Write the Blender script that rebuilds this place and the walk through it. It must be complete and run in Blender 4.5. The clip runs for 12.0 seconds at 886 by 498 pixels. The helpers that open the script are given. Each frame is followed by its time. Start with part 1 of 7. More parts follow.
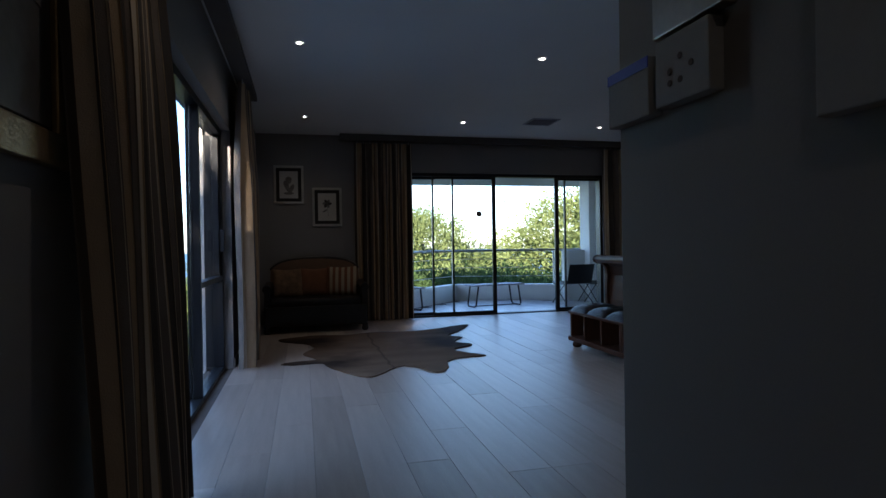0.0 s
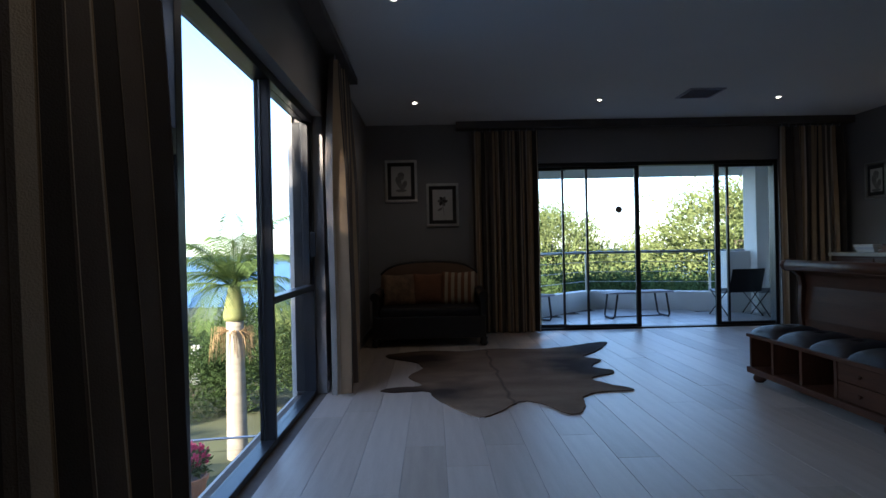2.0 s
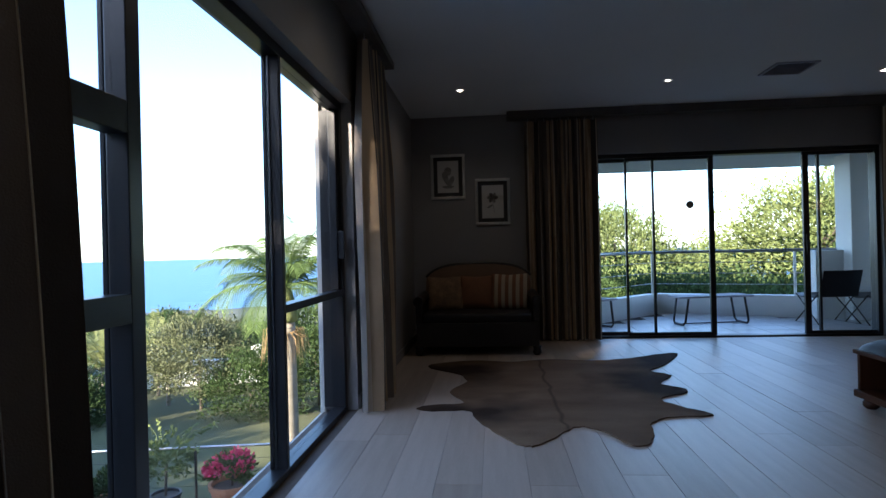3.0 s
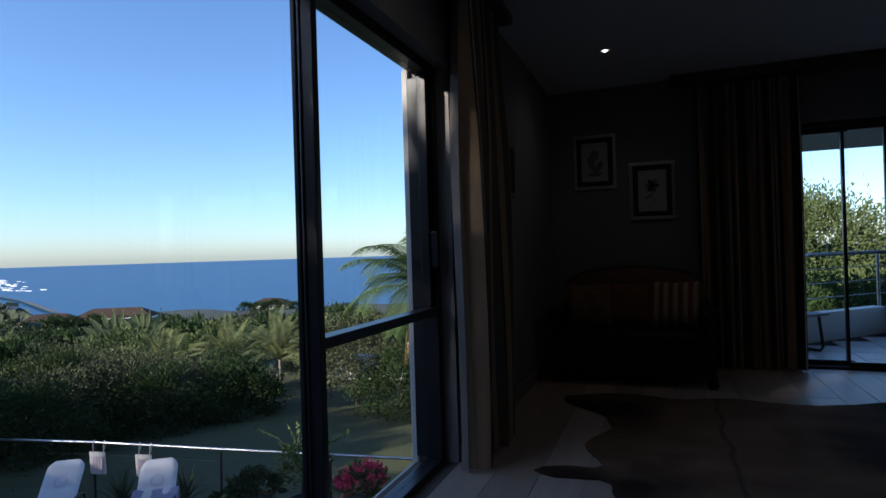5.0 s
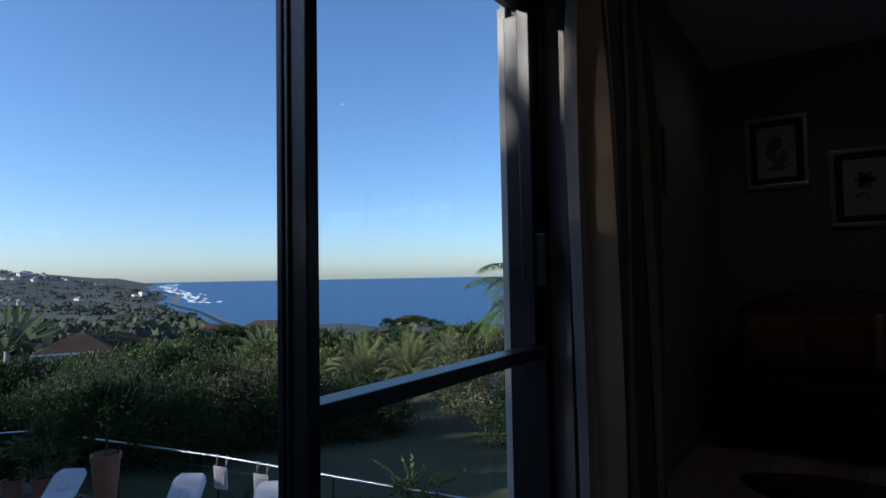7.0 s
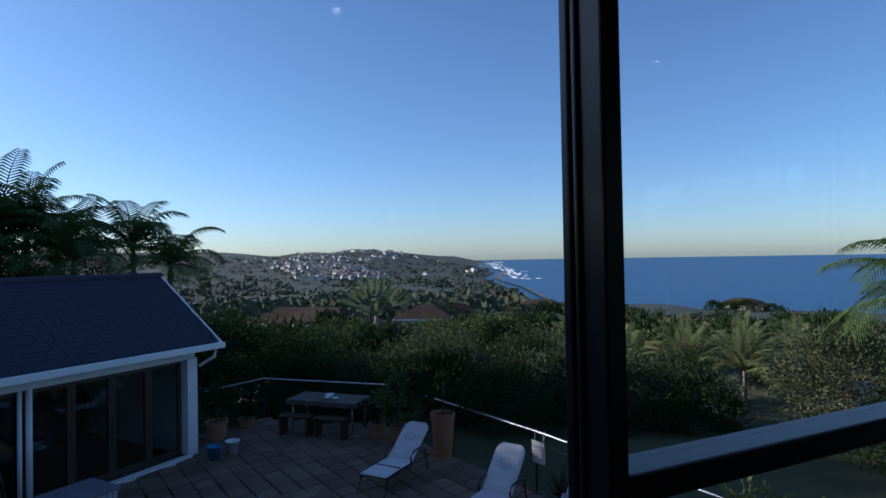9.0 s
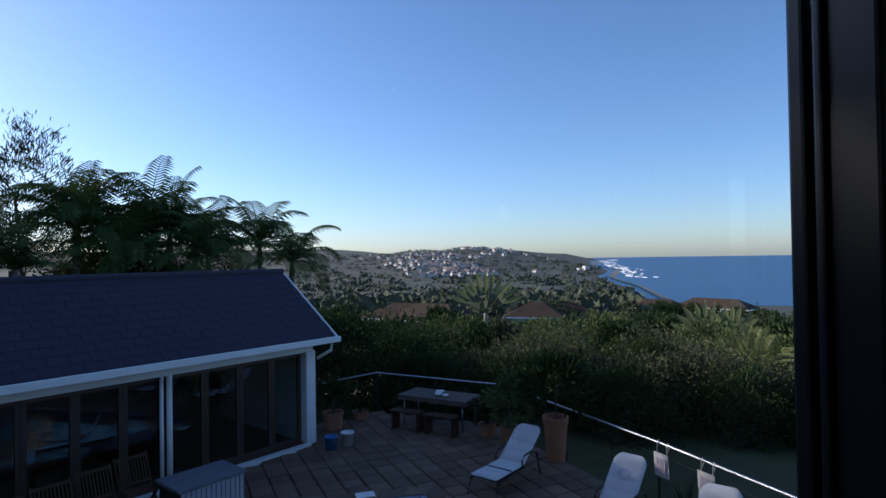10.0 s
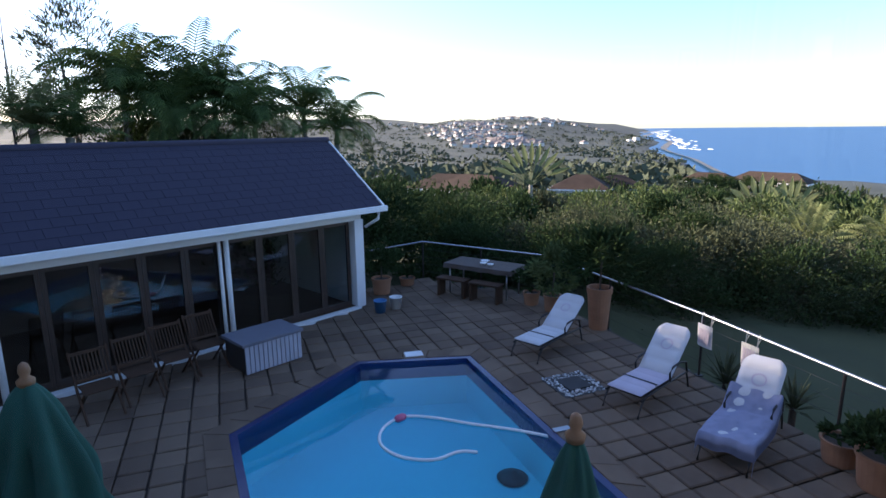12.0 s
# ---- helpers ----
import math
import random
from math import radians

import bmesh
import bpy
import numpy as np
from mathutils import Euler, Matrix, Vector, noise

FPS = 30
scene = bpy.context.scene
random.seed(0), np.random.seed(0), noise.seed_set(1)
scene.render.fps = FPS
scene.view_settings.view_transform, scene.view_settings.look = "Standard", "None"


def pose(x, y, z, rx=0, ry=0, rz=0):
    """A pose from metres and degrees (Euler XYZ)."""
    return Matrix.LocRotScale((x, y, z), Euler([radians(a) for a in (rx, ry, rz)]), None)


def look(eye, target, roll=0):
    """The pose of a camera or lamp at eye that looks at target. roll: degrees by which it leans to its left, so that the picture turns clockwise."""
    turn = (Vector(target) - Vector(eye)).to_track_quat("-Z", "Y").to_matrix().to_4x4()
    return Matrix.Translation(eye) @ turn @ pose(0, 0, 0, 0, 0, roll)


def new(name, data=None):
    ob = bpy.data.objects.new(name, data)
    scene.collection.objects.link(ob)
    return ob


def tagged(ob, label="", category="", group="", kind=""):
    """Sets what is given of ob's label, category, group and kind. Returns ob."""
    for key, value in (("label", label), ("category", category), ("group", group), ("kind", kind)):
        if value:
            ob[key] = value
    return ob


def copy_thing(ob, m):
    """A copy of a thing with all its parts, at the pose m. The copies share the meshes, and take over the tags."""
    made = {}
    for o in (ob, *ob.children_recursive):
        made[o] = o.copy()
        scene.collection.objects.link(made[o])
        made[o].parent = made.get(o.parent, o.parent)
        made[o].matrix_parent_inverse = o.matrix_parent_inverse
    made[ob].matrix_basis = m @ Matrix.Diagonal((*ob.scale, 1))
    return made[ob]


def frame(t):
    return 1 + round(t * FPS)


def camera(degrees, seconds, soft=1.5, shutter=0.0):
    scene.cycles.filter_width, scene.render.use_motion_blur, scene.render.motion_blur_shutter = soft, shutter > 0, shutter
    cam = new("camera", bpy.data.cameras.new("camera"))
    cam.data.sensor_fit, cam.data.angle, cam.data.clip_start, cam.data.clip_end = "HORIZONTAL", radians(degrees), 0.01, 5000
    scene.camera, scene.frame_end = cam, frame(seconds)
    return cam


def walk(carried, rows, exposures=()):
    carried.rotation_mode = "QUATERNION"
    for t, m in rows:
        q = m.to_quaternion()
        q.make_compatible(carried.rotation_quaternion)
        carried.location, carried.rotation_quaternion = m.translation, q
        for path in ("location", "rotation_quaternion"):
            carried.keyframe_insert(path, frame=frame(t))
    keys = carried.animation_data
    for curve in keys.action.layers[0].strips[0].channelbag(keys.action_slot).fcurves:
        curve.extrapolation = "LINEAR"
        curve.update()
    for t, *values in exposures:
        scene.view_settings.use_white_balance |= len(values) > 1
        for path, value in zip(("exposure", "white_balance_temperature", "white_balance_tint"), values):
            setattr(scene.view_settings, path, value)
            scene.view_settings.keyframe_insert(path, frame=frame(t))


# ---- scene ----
cam = camera(75.1, 12.0)
PATH = [
    (0, (-0.119, 1.038, 1.138), (0.353, 2.981, 1.128), -0.9),
    (0.5, (-0.073, 1.322, 1.163), (0.298, 3.287, 1.154), -1.0),
    (1, (-0.037, 1.587, 1.18), (0.263, 3.564, 1.172), -1.0),
    (1.5, (0.039, 1.879, 1.176), (0.229, 3.87, 1.171), -1.2),
    (2, (0.113, 2.123, 1.167), (0.146, 4.123, 1.165), -1.2),
    (2.5, (0.171, 2.41, 1.177), (0.092, 4.408, 1.176), -1.3),
    (3, (0.241, 2.671, 1.166), (0.068, 4.664, 1.169), -1.4),
    (3.5, (0.315, 2.941, 1.183), (-0.036, 4.91, 1.189), -1.5),
    (3.7, (0.325, 3.021, 1.18), (-0.091, 4.977, 1.188), -1.5),
    (5.5, (0.343, 4.076, 1.216), (-0.461, 5.907, 1.229), -1.7),
    (6, (0.322, 4.328, 1.206), (-0.589, 6.109, 1.224), -1.6),
    (6.5, (0.275, 4.553, 1.212), (-0.769, 6.259, 1.23), -1.5),
    (6.7, (0.175, 4.646, 1.169), (-0.889, 6.339, 1.23), -1.2),
    (8.5, (-0.079, 5.01, 1.213), (-1.796, 6.037, 1.241), -1.2),
    (9, (-0.215, 5.057, 1.212), (-2.03, 5.897, 1.242), -1.0),
    (9.5, (-0.367, 5.113, 1.209), (-2.257, 5.766, 1.238), -0.9),
    (10, (-0.472, 5.123, 1.209), (-2.413, 5.607, 1.236), -0.9),
    (10.5, (-0.497, 5.107, 1.194), (-2.458, 5.502, 1.214), -0.9),
    (11, (-0.568, 5.081, 1.198), (-2.534, 5.441, 1.135), -0.7),
    (11.5, (-0.628, 5.094, 1.179), (-2.585, 5.436, 0.953), -0.8),
    (12, (-0.63, 5.085, 1.175), (-2.56, 5.409, 0.762), -0.7),
]
EXPO = [(0.0, 2.6, 6100, 14), (1.7, 2.6, 6100, 14), (2.5, 2.78, 6150, 14), (3.1, 2.68, 6200, 14), (3.7, 2.1, 6000, 14), (4.6, 1.0, 5750, 14), (5.3, 0.65, 5700, 14), (6.7, 0.4, 5550, 14),
        (8.5, 0.05, 5450, 14), (9.5, 0.1, 5500, 14), (10.5, 0.45, 5900, 20), (11.5, 0.8, 6100, 20), (12.0, 1.55, 6300, 22)]
walk(cam, [(t, look(e, a, r)) for t, e, a, r in PATH], EXPO)

# ---- light ----
SUN_EL, SUN_AZ = 19.0, 215.0     # azimuth clockwise from +y
world = bpy.data.worlds.new("sky")
scene.world = world
world.use_nodes = True
wn = world.node_tree.nodes
sky = wn.new("ShaderNodeTexSky")
sky.sky_type, sky.sun_disc = "NISHITA", False
sky.sun_elevation, sky.sun_rotation = radians(SUN_EL), radians(SUN_AZ)
sky.dust_density, sky.air_density, sky.ozone_density = 0.6, 0.9, 3.6
wn["Background"].inputs["Strength"].default_value = 0.15
world.node_tree.links.new(sky.outputs[0], wn["Background"].inputs[0])
sun = new("sun", bpy.data.lights.new("sun", "SUN"))
sun.data.energy, sun.data.angle, sun.data.color = 5.5, radians(0.6), (1.0, 0.86, 0.66)
sd = Vector((math.sin(radians(SUN_AZ)) * math.cos(radians(SUN_EL)), math.cos(radians(SUN_AZ)) * math.cos(radians(SUN_EL)), math.sin(radians(SUN_EL))))
sun.matrix_world = look(sd * 50, (0, 0, 0))

# the downlights of the ceiling, on a regular grid; first two unseen, added to brighten the passage end
LAMPS = [(-0.12, 0.44), (-0.12, 3.24), (-0.12, 6.03), (2.07, 6.03), (4.22, 6.03), (-0.07, 8.825), (2.09, 8.825), (4.2, 8.825)]
spot = bpy.data.lights.new("downlight_beam", "SPOT")
spot.energy, spot.spot_size, spot.spot_blend, spot.shadow_soft_size, spot.color = 0.9, radians(150), 0.8, 0.03, (1.0, 0.84, 0.66)
for lx, ly in LAMPS:
    new("downlight_beam", spot).matrix_world = pose(lx, ly, 2.85)

# ---- materials ----
def mat(name, col, rough=0.6, metal=0.0, var=0.25, scale=6.0, bump=0.1, fine=60.0, spec=0.5, col2=None, obj_var=0.0, island=False, stretch=(1, 1, 1), trans=0.0):
    """Principled surface with two scales of variation and fine relief."""
    m = bpy.data.materials.new(name)
    m.use_nodes = True
    t, l = m.node_tree.nodes, m.node_tree.links
    b = t["Principled BSDF"]
    tc, mp = t.new("ShaderNodeTexCoord"), t.new("ShaderNodeMapping")
    mp.inputs["Scale"].default_value = stretch
    l.new(tc.outputs["Object"], mp.inputs["Vector"])
    n1, n2 = t.new("ShaderNodeTexNoise"), t.new("ShaderNodeTexNoise")
    n1.inputs["Scale"].default_value, n2.inputs["Scale"].default_value = scale, fine
    n1.inputs["Detail"].default_value = n2.inputs["Detail"].default_value = 4
    l.new(mp.outputs[0], n1.inputs["Vector"]), l.new(mp.outputs[0], n2.inputs["Vector"])
    ad = t.new("ShaderNodeMath")
    ad.operation = "MULTIPLY_ADD"
    ad.inputs[1].default_value = 0.4
    l.new(n2.outputs[0], ad.inputs[0]), l.new(n1.outputs[0], ad.inputs[2])
    src = ad
    if obj_var or island:
        oi = t.new("ShaderNodeNewGeometry" if island else "ShaderNodeObjectInfo")
        a2 = t.new("ShaderNodeMath")
        a2.operation = "MULTIPLY_ADD"
        a2.inputs[1].default_value = obj_var
        l.new(oi.outputs["Random Per Island" if island else "Random"], a2.inputs[0]), l.new(ad.outputs[0], a2.inputs[2])
        src = a2
    r = t.new("ShaderNodeMapRange")
    r.inputs["From Min"].default_value, r.inputs["From Max"].default_value = 0.35, 1.05 + obj_var
    l.new(src.outputs[0], r.inputs["Value"])
    mx = t.new("ShaderNodeMix")
    mx.data_type = "RGBA"
    c2 = col2 or tuple(min(1, c * (1 + var)) for c in col)
    mx.inputs["A"].default_value = (*[c * (1 - var) for c in col], 1) if not col2 else (*col, 1)
    mx.inputs["B"].default_value = (*c2, 1)
    l.new(r.outputs[0], mx.inputs["Factor"]), l.new(mx.outputs["Result"], b.inputs["Base Color"])
    b.inputs["Roughness"].default_value, b.inputs["Metallic"].default_value = rough, metal
    b.inputs["Specular IOR Level"].default_value = spec
    if bump:
        bp = t.new("ShaderNodeBump")
        bp.inputs["Strength"].default_value, bp.inputs["Distance"].default_value = bump, 0.01
        l.new(n2.outputs[0], bp.inputs["Height"]), l.new(bp.outputs[0], b.inputs["Normal"])
    if trans:
        tr, ms = t.new("ShaderNodeBsdfTranslucent"), t.new("ShaderNodeMixShader")
        l.new(mx.outputs["Result"], tr.inputs["Color"])
        ms.inputs[0].default_value = trans
        l.new(b.outputs[0], ms.inputs[1]), l.new(tr.outputs[0], ms.inputs[2])
        l.new(ms.outputs[0], t["Material Output"].inputs["Surface"])
    return m


def clear_mat(name, tint, rough=0.0, ripple=0.0, base=0.04, top=0.9):
    """A clear sheet: what lies behind shows through, and it reflects more at a slant."""
    m = bpy.data.materials.new(name)
    m.use_nodes = True
    t, l = m.node_tree.nodes, m.node_tree.links
    t.remove(t["Principled BSDF"])
    tr, gl, lw, mx = t.new("ShaderNodeBsdfTransparent"), t.new("ShaderNodeBsdfGlossy"), t.new("ShaderNodeLayerWeight"), t.new("ShaderNodeMixShader")
    tr.inputs[0].default_value = (*tint, 1)
    gl.inputs["Roughness"].default_value, lw.inputs["Blend"].default_value = rough, 0.5
    pw, ma = t.new("ShaderNodeMath"), t.new("ShaderNodeMath")
    pw.operation, ma.operation = "POWER", "MULTIPLY_ADD"
    pw.inputs[1].default_value, ma.inputs[1].default_value, ma.inputs[2].default_value = 5.0, top, base
    l.new(lw.outputs["Facing"], pw.inputs[0]), l.new(pw.outputs[0], ma.inputs[0]), l.new(ma.outputs[0], mx.inputs[0])
    if ripple:
        n, bp = t.new("ShaderNodeTexNoise"), t.new("ShaderNodeBump")
        n.inputs["Scale"].default_value = 1.6
        bp.inputs["Strength"].default_value, bp.inputs["Distance"].default_value = ripple, 0.05
        l.new(n.outputs[0], bp.inputs["Height"]), l.new(bp.outputs[0], gl.inputs["Normal"])
    l.new(tr.outputs[0], mx.inputs[1]), l.new(gl.outputs[0], mx.inputs[2])
    l.new(mx.outputs[0], t["Material Output"].inputs["Surface"])
    return m


def glow(name, col, strength):
    m = bpy.data.materials.new(name)
    m.use_nodes = True
    b = m.node_tree.nodes["Principled BSDF"]
    b.inputs["Emission Color"].default_value, b.inputs["Emission Strength"].default_value = (*col, 1), strength
    return m


M_WALL = mat("wall_paint", (0.24, 0.23, 0.225), 0.75, var=0.05, scale=2, bump=0.08, fine=180, spec=0.3)
M_CEIL = mat("ceiling_paint", (0.76, 0.76, 0.75), 0.85, var=0.03, scale=1.5, bump=0.03, fine=150, spec=0.2)
M_OUT = mat("outside_plaster", (0.62, 0.6, 0.55), 0.85, var=0.08, scale=1.5, bump=0.2, fine=90)
M_OAK = mat("oak_plank", (0.30, 0.235, 0.18), 0.38, col2=(0.54, 0.45, 0.37), scale=2.2, fine=26, stretch=(9, 0.8, 1), obj_var=0.8, bump=0.12, spec=0.45)
M_GAP = mat("floor_gap", (0.12, 0.095, 0.075), 0.9)
M_ALU = mat("black_aluminium", (0.012, 0.013, 0.016), 0.35, var=0.2, scale=3, bump=0.02, spec=0.5)
M_GLASS = clear_mat("window_glass", (0.98, 0.99, 0.985), base=0.02, top=0.3)
M_AGLASS = clear_mat("annex_glass", (0.8, 0.84, 0.84), base=0.07, top=0.5)
M_STEEL = mat("brushed_steel", (0.42, 0.43, 0.45), 0.4, 1.0, var=0.08, bump=0.03)
M_PAVE = mat("paver", (0.08, 0.054, 0.04), 0.9, spec=0.15, col2=(0.25, 0.175, 0.12), scale=3, fine=45, obj_var=0.5, bump=0.35)
M_PAVEBED = mat("paver_joint", (0.055, 0.041, 0.031), 0.95, var=0.3, scale=4)
M_TILE = mat("balcony_tile", (0.42, 0.41, 0.40), 0.35, var=0.1, scale=4, obj_var=0.15, bump=0.04)
M_ROOF = mat("slate_roof_tile", (0.046, 0.043, 0.064), 0.85, spec=0.2, var=0.14, scale=3, obj_var=0.16, bump=0.3, fine=40)
M_ROOFRED = mat("clay_roof_tile", (0.06, 0.042, 0.032), 0.9, spec=0.1, var=0.3, scale=1.0, fine=8, bump=0.3)
M_WHITE = mat("white_paint", (0.78, 0.78, 0.76), 0.5, var=0.05, scale=3, bump=0.05)
M_CASE = mat("dark_brown_frame", (0.05, 0.032, 0.024), 0.4, var=0.25, scale=5)
M_WOOD = mat("dark_stained_wood", (0.032, 0.011, 0.005), 0.5, col2=(0.078, 0.027, 0.012), scale=2, fine=14, stretch=(7, 0.6, 7), bump=0.08, spec=0.2)
M_WOODV = mat("dark_stained_wood_upright", (0.032, 0.011, 0.005), 0.5, col2=(0.078, 0.027, 0.012), scale=2, fine=14, stretch=(7, 7, 0.6), bump=0.08, spec=0.2)
M_BLACK = mat("black_lacquer_wood", (0.012, 0.01, 0.009), 0.35, var=0.3, scale=4)
M_LEATHER = mat("black_leather", (0.015, 0.015, 0.018), 0.4, spec=0.3, var=0.25, scale=10, fine=220, bump=0.25)
M_SILVER = mat("silver_frame", (0.5, 0.48, 0.44), 0.35, 0.8, var=0.15, scale=15, bump=0.15)
M_GOLD = mat("gilt_frame", (0.33, 0.22, 0.1), 0.4, 0.6, var=0.3, scale=20, bump=0.3)
M_MAT = mat("black_mount", (0.03, 0.03, 0.03), 0.8, var=0.1)
M_PAPER = mat("print_paper", (0.5, 0.48, 0.44), 0.8, var=0.08, scale=5)
M_INKL = mat("faded_ink", (0.21, 0.2, 0.185), 0.8, var=0.4, scale=14)
M_INK = mat("print_ink", (0.10, 0.09, 0.085), 0.8, var=0.4, scale=14)
M_TERRA = mat("terracotta", (0.36, 0.17, 0.09), 0.75, var=0.25, scale=6, bump=0.15)
M_PLASTICB = mat("blue_plastic", (0.05, 0.2, 0.42), 0.4, var=0.08)
M_CUSHION = mat("pale_cushion", (0.58, 0.57, 0.57), 0.9, var=0.06, scale=8, fine=200, bump=0.15)
M_STRIPE = mat("lilac_cushion", (0.5, 0.44, 0.5), 0.9, var=0.08, scale=8, fine=200, bump=0.15)
M_TOWEL = mat("grey_towel", (0.25, 0.26, 0.36), 0.95, var=0.2, scale=12, fine=250, bump=0.4)
M_IRON = mat("dark_iron", (0.035, 0.03, 0.028), 0.5, 0.3, var=0.2)
M_CANVAS = mat("green_canvas", (0.012, 0.085, 0.06), 0.85, var=0.25, scale=5, fine=180, bump=0.2)
M_TEAK = mat("weathered_teak", (0.075, 0.042, 0.026), 0.8, spec=0.2, var=0.3, scale=4, fine=40, stretch=(1, 1, 5), bump=0.2)
M_PALEWOOD = mat("pale_painted_slat", (0.42, 0.42, 0.47), 0.7, var=0.12, scale=5)
M_POOLTILE = mat("navy_pool_tile", (0.012, 0.022, 0.10), 0.25, var=0.4, scale=30, bump=0.05)
M_POOL = mat("pool_plaster", (0.42, 0.74, 0.78), 0.6, var=0.06, scale=1.2, bump=0.05)
M_GRASS = mat("lawn", (0.04, 0.05, 0.016), 0.95, var=0.35, scale=1.2, fine=30, bump=0.6)
M_LEAFD = mat("dark_leaf", (0.017, 0.03, 0.012), 0.75, col2=(0.055, 0.09, 0.032), scale=1.2, fine=9, island=True, obj_var=0.5, spec=0.03, bump=0.0, trans=0.15)
M_LEAFL = mat("light_leaf", (0.06, 0.09, 0.028), 0.75, col2=(0.16, 0.19, 0.08), scale=0.9, fine=9, island=True, obj_var=0.5, spec=0.03, bump=0.0, trans=0.2)
M_LEAFS = mat("silvery_leaf", (0.035, 0.046, 0.022), 0.75, col2=(0.14, 0.15, 0.085), scale=0.9, fine=9, island=True, obj_var=0.5, spec=0.03, bump=0.0, trans=0.15)
M_PALM = mat("palm_leaf", (0.03, 0.055, 0.02), 0.7, col2=(0.11, 0.16, 0.05), scale=1.2, fine=9, island=True, obj_var=0.4, spec=0.03, bump=0.0, trans=0.12)
M_PALMY = mat("yellowed_palm_leaf", (0.10, 0.13, 0.05), 0.75, col2=(0.26, 0.27, 0.12), scale=1.2, fine=9, island=True, obj_var=0.4, spec=0.03, bump=0.0, trans=0.25)
M_TRUNK = mat("palm_trunk", (0.2, 0.18, 0.145), 0.85, var=0.3, scale=3, fine=14, stretch=(1, 1, 3), bump=0.5)
M_BARK = mat("bark", (0.09, 0.07, 0.055), 0.9, var=0.4, scale=4, bump=0.5)
M_SEED = mat("palm_flower", (0.2, 0.13, 0.06), 0.8, var=0.3, scale=6)
M_PINK = mat("pink_petal", (0.55, 0.03, 0.08), 0.6, col2=(0.75, 0.10, 0.2), island=True, obj_var=0.6, bump=0.0, trans=0.2)

# ---- mesh tools ----
class Mesh:
    """Collects vertices and faces of one mesh."""
    def __init__(self):
        self.v, self.f = [], []

    def add(self, vs, fs):
        o = len(self.v)
        self.v += [tuple(p) for p in vs]
        self.f += [tuple(i + o for i in q) for q in fs]
        return self

    def box(self, x0, y0, z0, x1, y1, z1, m=None):
        vs = [Vector((x, y, z)) for x in (x0, x1) for y in (y0, y1) for z in (z0, z1)]
        if m:
            vs = [m @ p for p in vs]
        return self.add(vs, [(0, 1, 3, 2), (4, 6, 7, 5), (0, 4, 5, 1), (2, 3, 7, 6), (0, 2, 6, 4), (1, 5, 7, 3)])

    def tube(self, pts, r, n=8, cap=True, r1=None):
        """A round bar along points, of radius r (to r1)."""
        pts = [Vector(p) for p in pts]
        k, o = len(pts), len(self.v)
        for i, p in enumerate(pts):
            d = (pts[min(i + 1, k - 1)] - pts[max(i - 1, 0)]).normalized()
            a = d.cross(Vector((0, 0, 1)) if abs(d.z) < 0.9 else Vector((1, 0, 0))).normalized()
            b = d.cross(a)
            rr = r + ((r if r1 is None else r1) - r) * i / max(1, k - 1)
            self.v += [tuple(p + (a * math.cos(q) + b * math.sin(q)) * rr) for q in (2 * math.pi * j / n for j in range(n))]
        for i in range(k - 1):
            self.f += [(o + i * n + j, o + i * n + (j + 1) % n, o + (i + 1) * n + (j + 1) % n, o + (i + 1) * n + j) for j in range(n)]
        if cap:
            self.f += [tuple(o + j for j in range(n)), tuple(o + (k - 1) * n + j for j in range(n))]
        return self

    def lathe(self, prof, n=16, c=(0, 0, 0)):
        """A turned shape: profile of (radius, height)."""
        o, k = len(self.v), len(prof)
        for r, z in prof:
            self.v += [(c[0] + r * math.cos(q), c[1] + r * math.sin(q), c[2] + z) for q in (2 * math.pi * j / n for j in range(n))]
        for i in range(k - 1):
            self.f += [(o + i * n + j, o + i * n + (j + 1) % n, o + (i + 1) * n + (j + 1) % n, o + (i + 1) * n + j) for j in range(n)]
        self.f += [tuple(o + j for j in range(n)), tuple(o + (k - 1) * n + j for j in range(n))]
        return self

    def prism(self, pts, z0, z1):
        """A flat outline (x, y) made solid from z0 to z1."""
        n = len(pts)
        return self.add([(x, y, z0) for x, y in pts] + [(x, y, z1) for x, y in pts],
                        [tuple(range(n)), tuple(range(n, 2 * n))] + [(i, (i + 1) % n, n + (i + 1) % n, n + i) for i in range(n)])

    def grid(self, fn, nu, nv):
        """A sheet of fn(u, v), u and v from 0 to 1."""
        vs = [fn(i / nu, j / nv) for i in range(nu + 1) for j in range(nv + 1)]
        w = nv + 1
        return self.add(vs, [(i * w + j, (i + 1) * w + j, (i + 1) * w + j + 1, i * w + j + 1) for i in range(nu) for j in range(nv)])

    def data(self, name, material, bevel=0.0, smooth=False, segments=2):
        me = bpy.data.meshes.new(name)
        me.from_pydata(self.v, [], self.f)
        bm = bmesh.new()
        bm.from_mesh(me)
        if len(bm.faces) < 20000:
            bmesh.ops.recalc_face_normals(bm, faces=bm.faces)
        if bevel:
            sharp = [e for e in bm.edges if len(e.link_faces) == 2 and e.calc_face_angle(0) > 0.5]
            bmesh.ops.bevel(bm, geom=sharp, offset=bevel, segments=segments, profile=0.6, affect="EDGES", clamp_overlap=True)
        for f in bm.faces:
            f.smooth = smooth
        bm.to_mesh(me)
        bm.free()
        me.materials.append(material)
        return me


def thing(name, label, category, at=(0, 0, 0), turn=0.0, group=""):
    ob = new(name)
    ob.empty_display_size = 0.1
    ob.matrix_basis = pose(*at, 0, 0, turn)
    return tagged(ob, label, category, group)


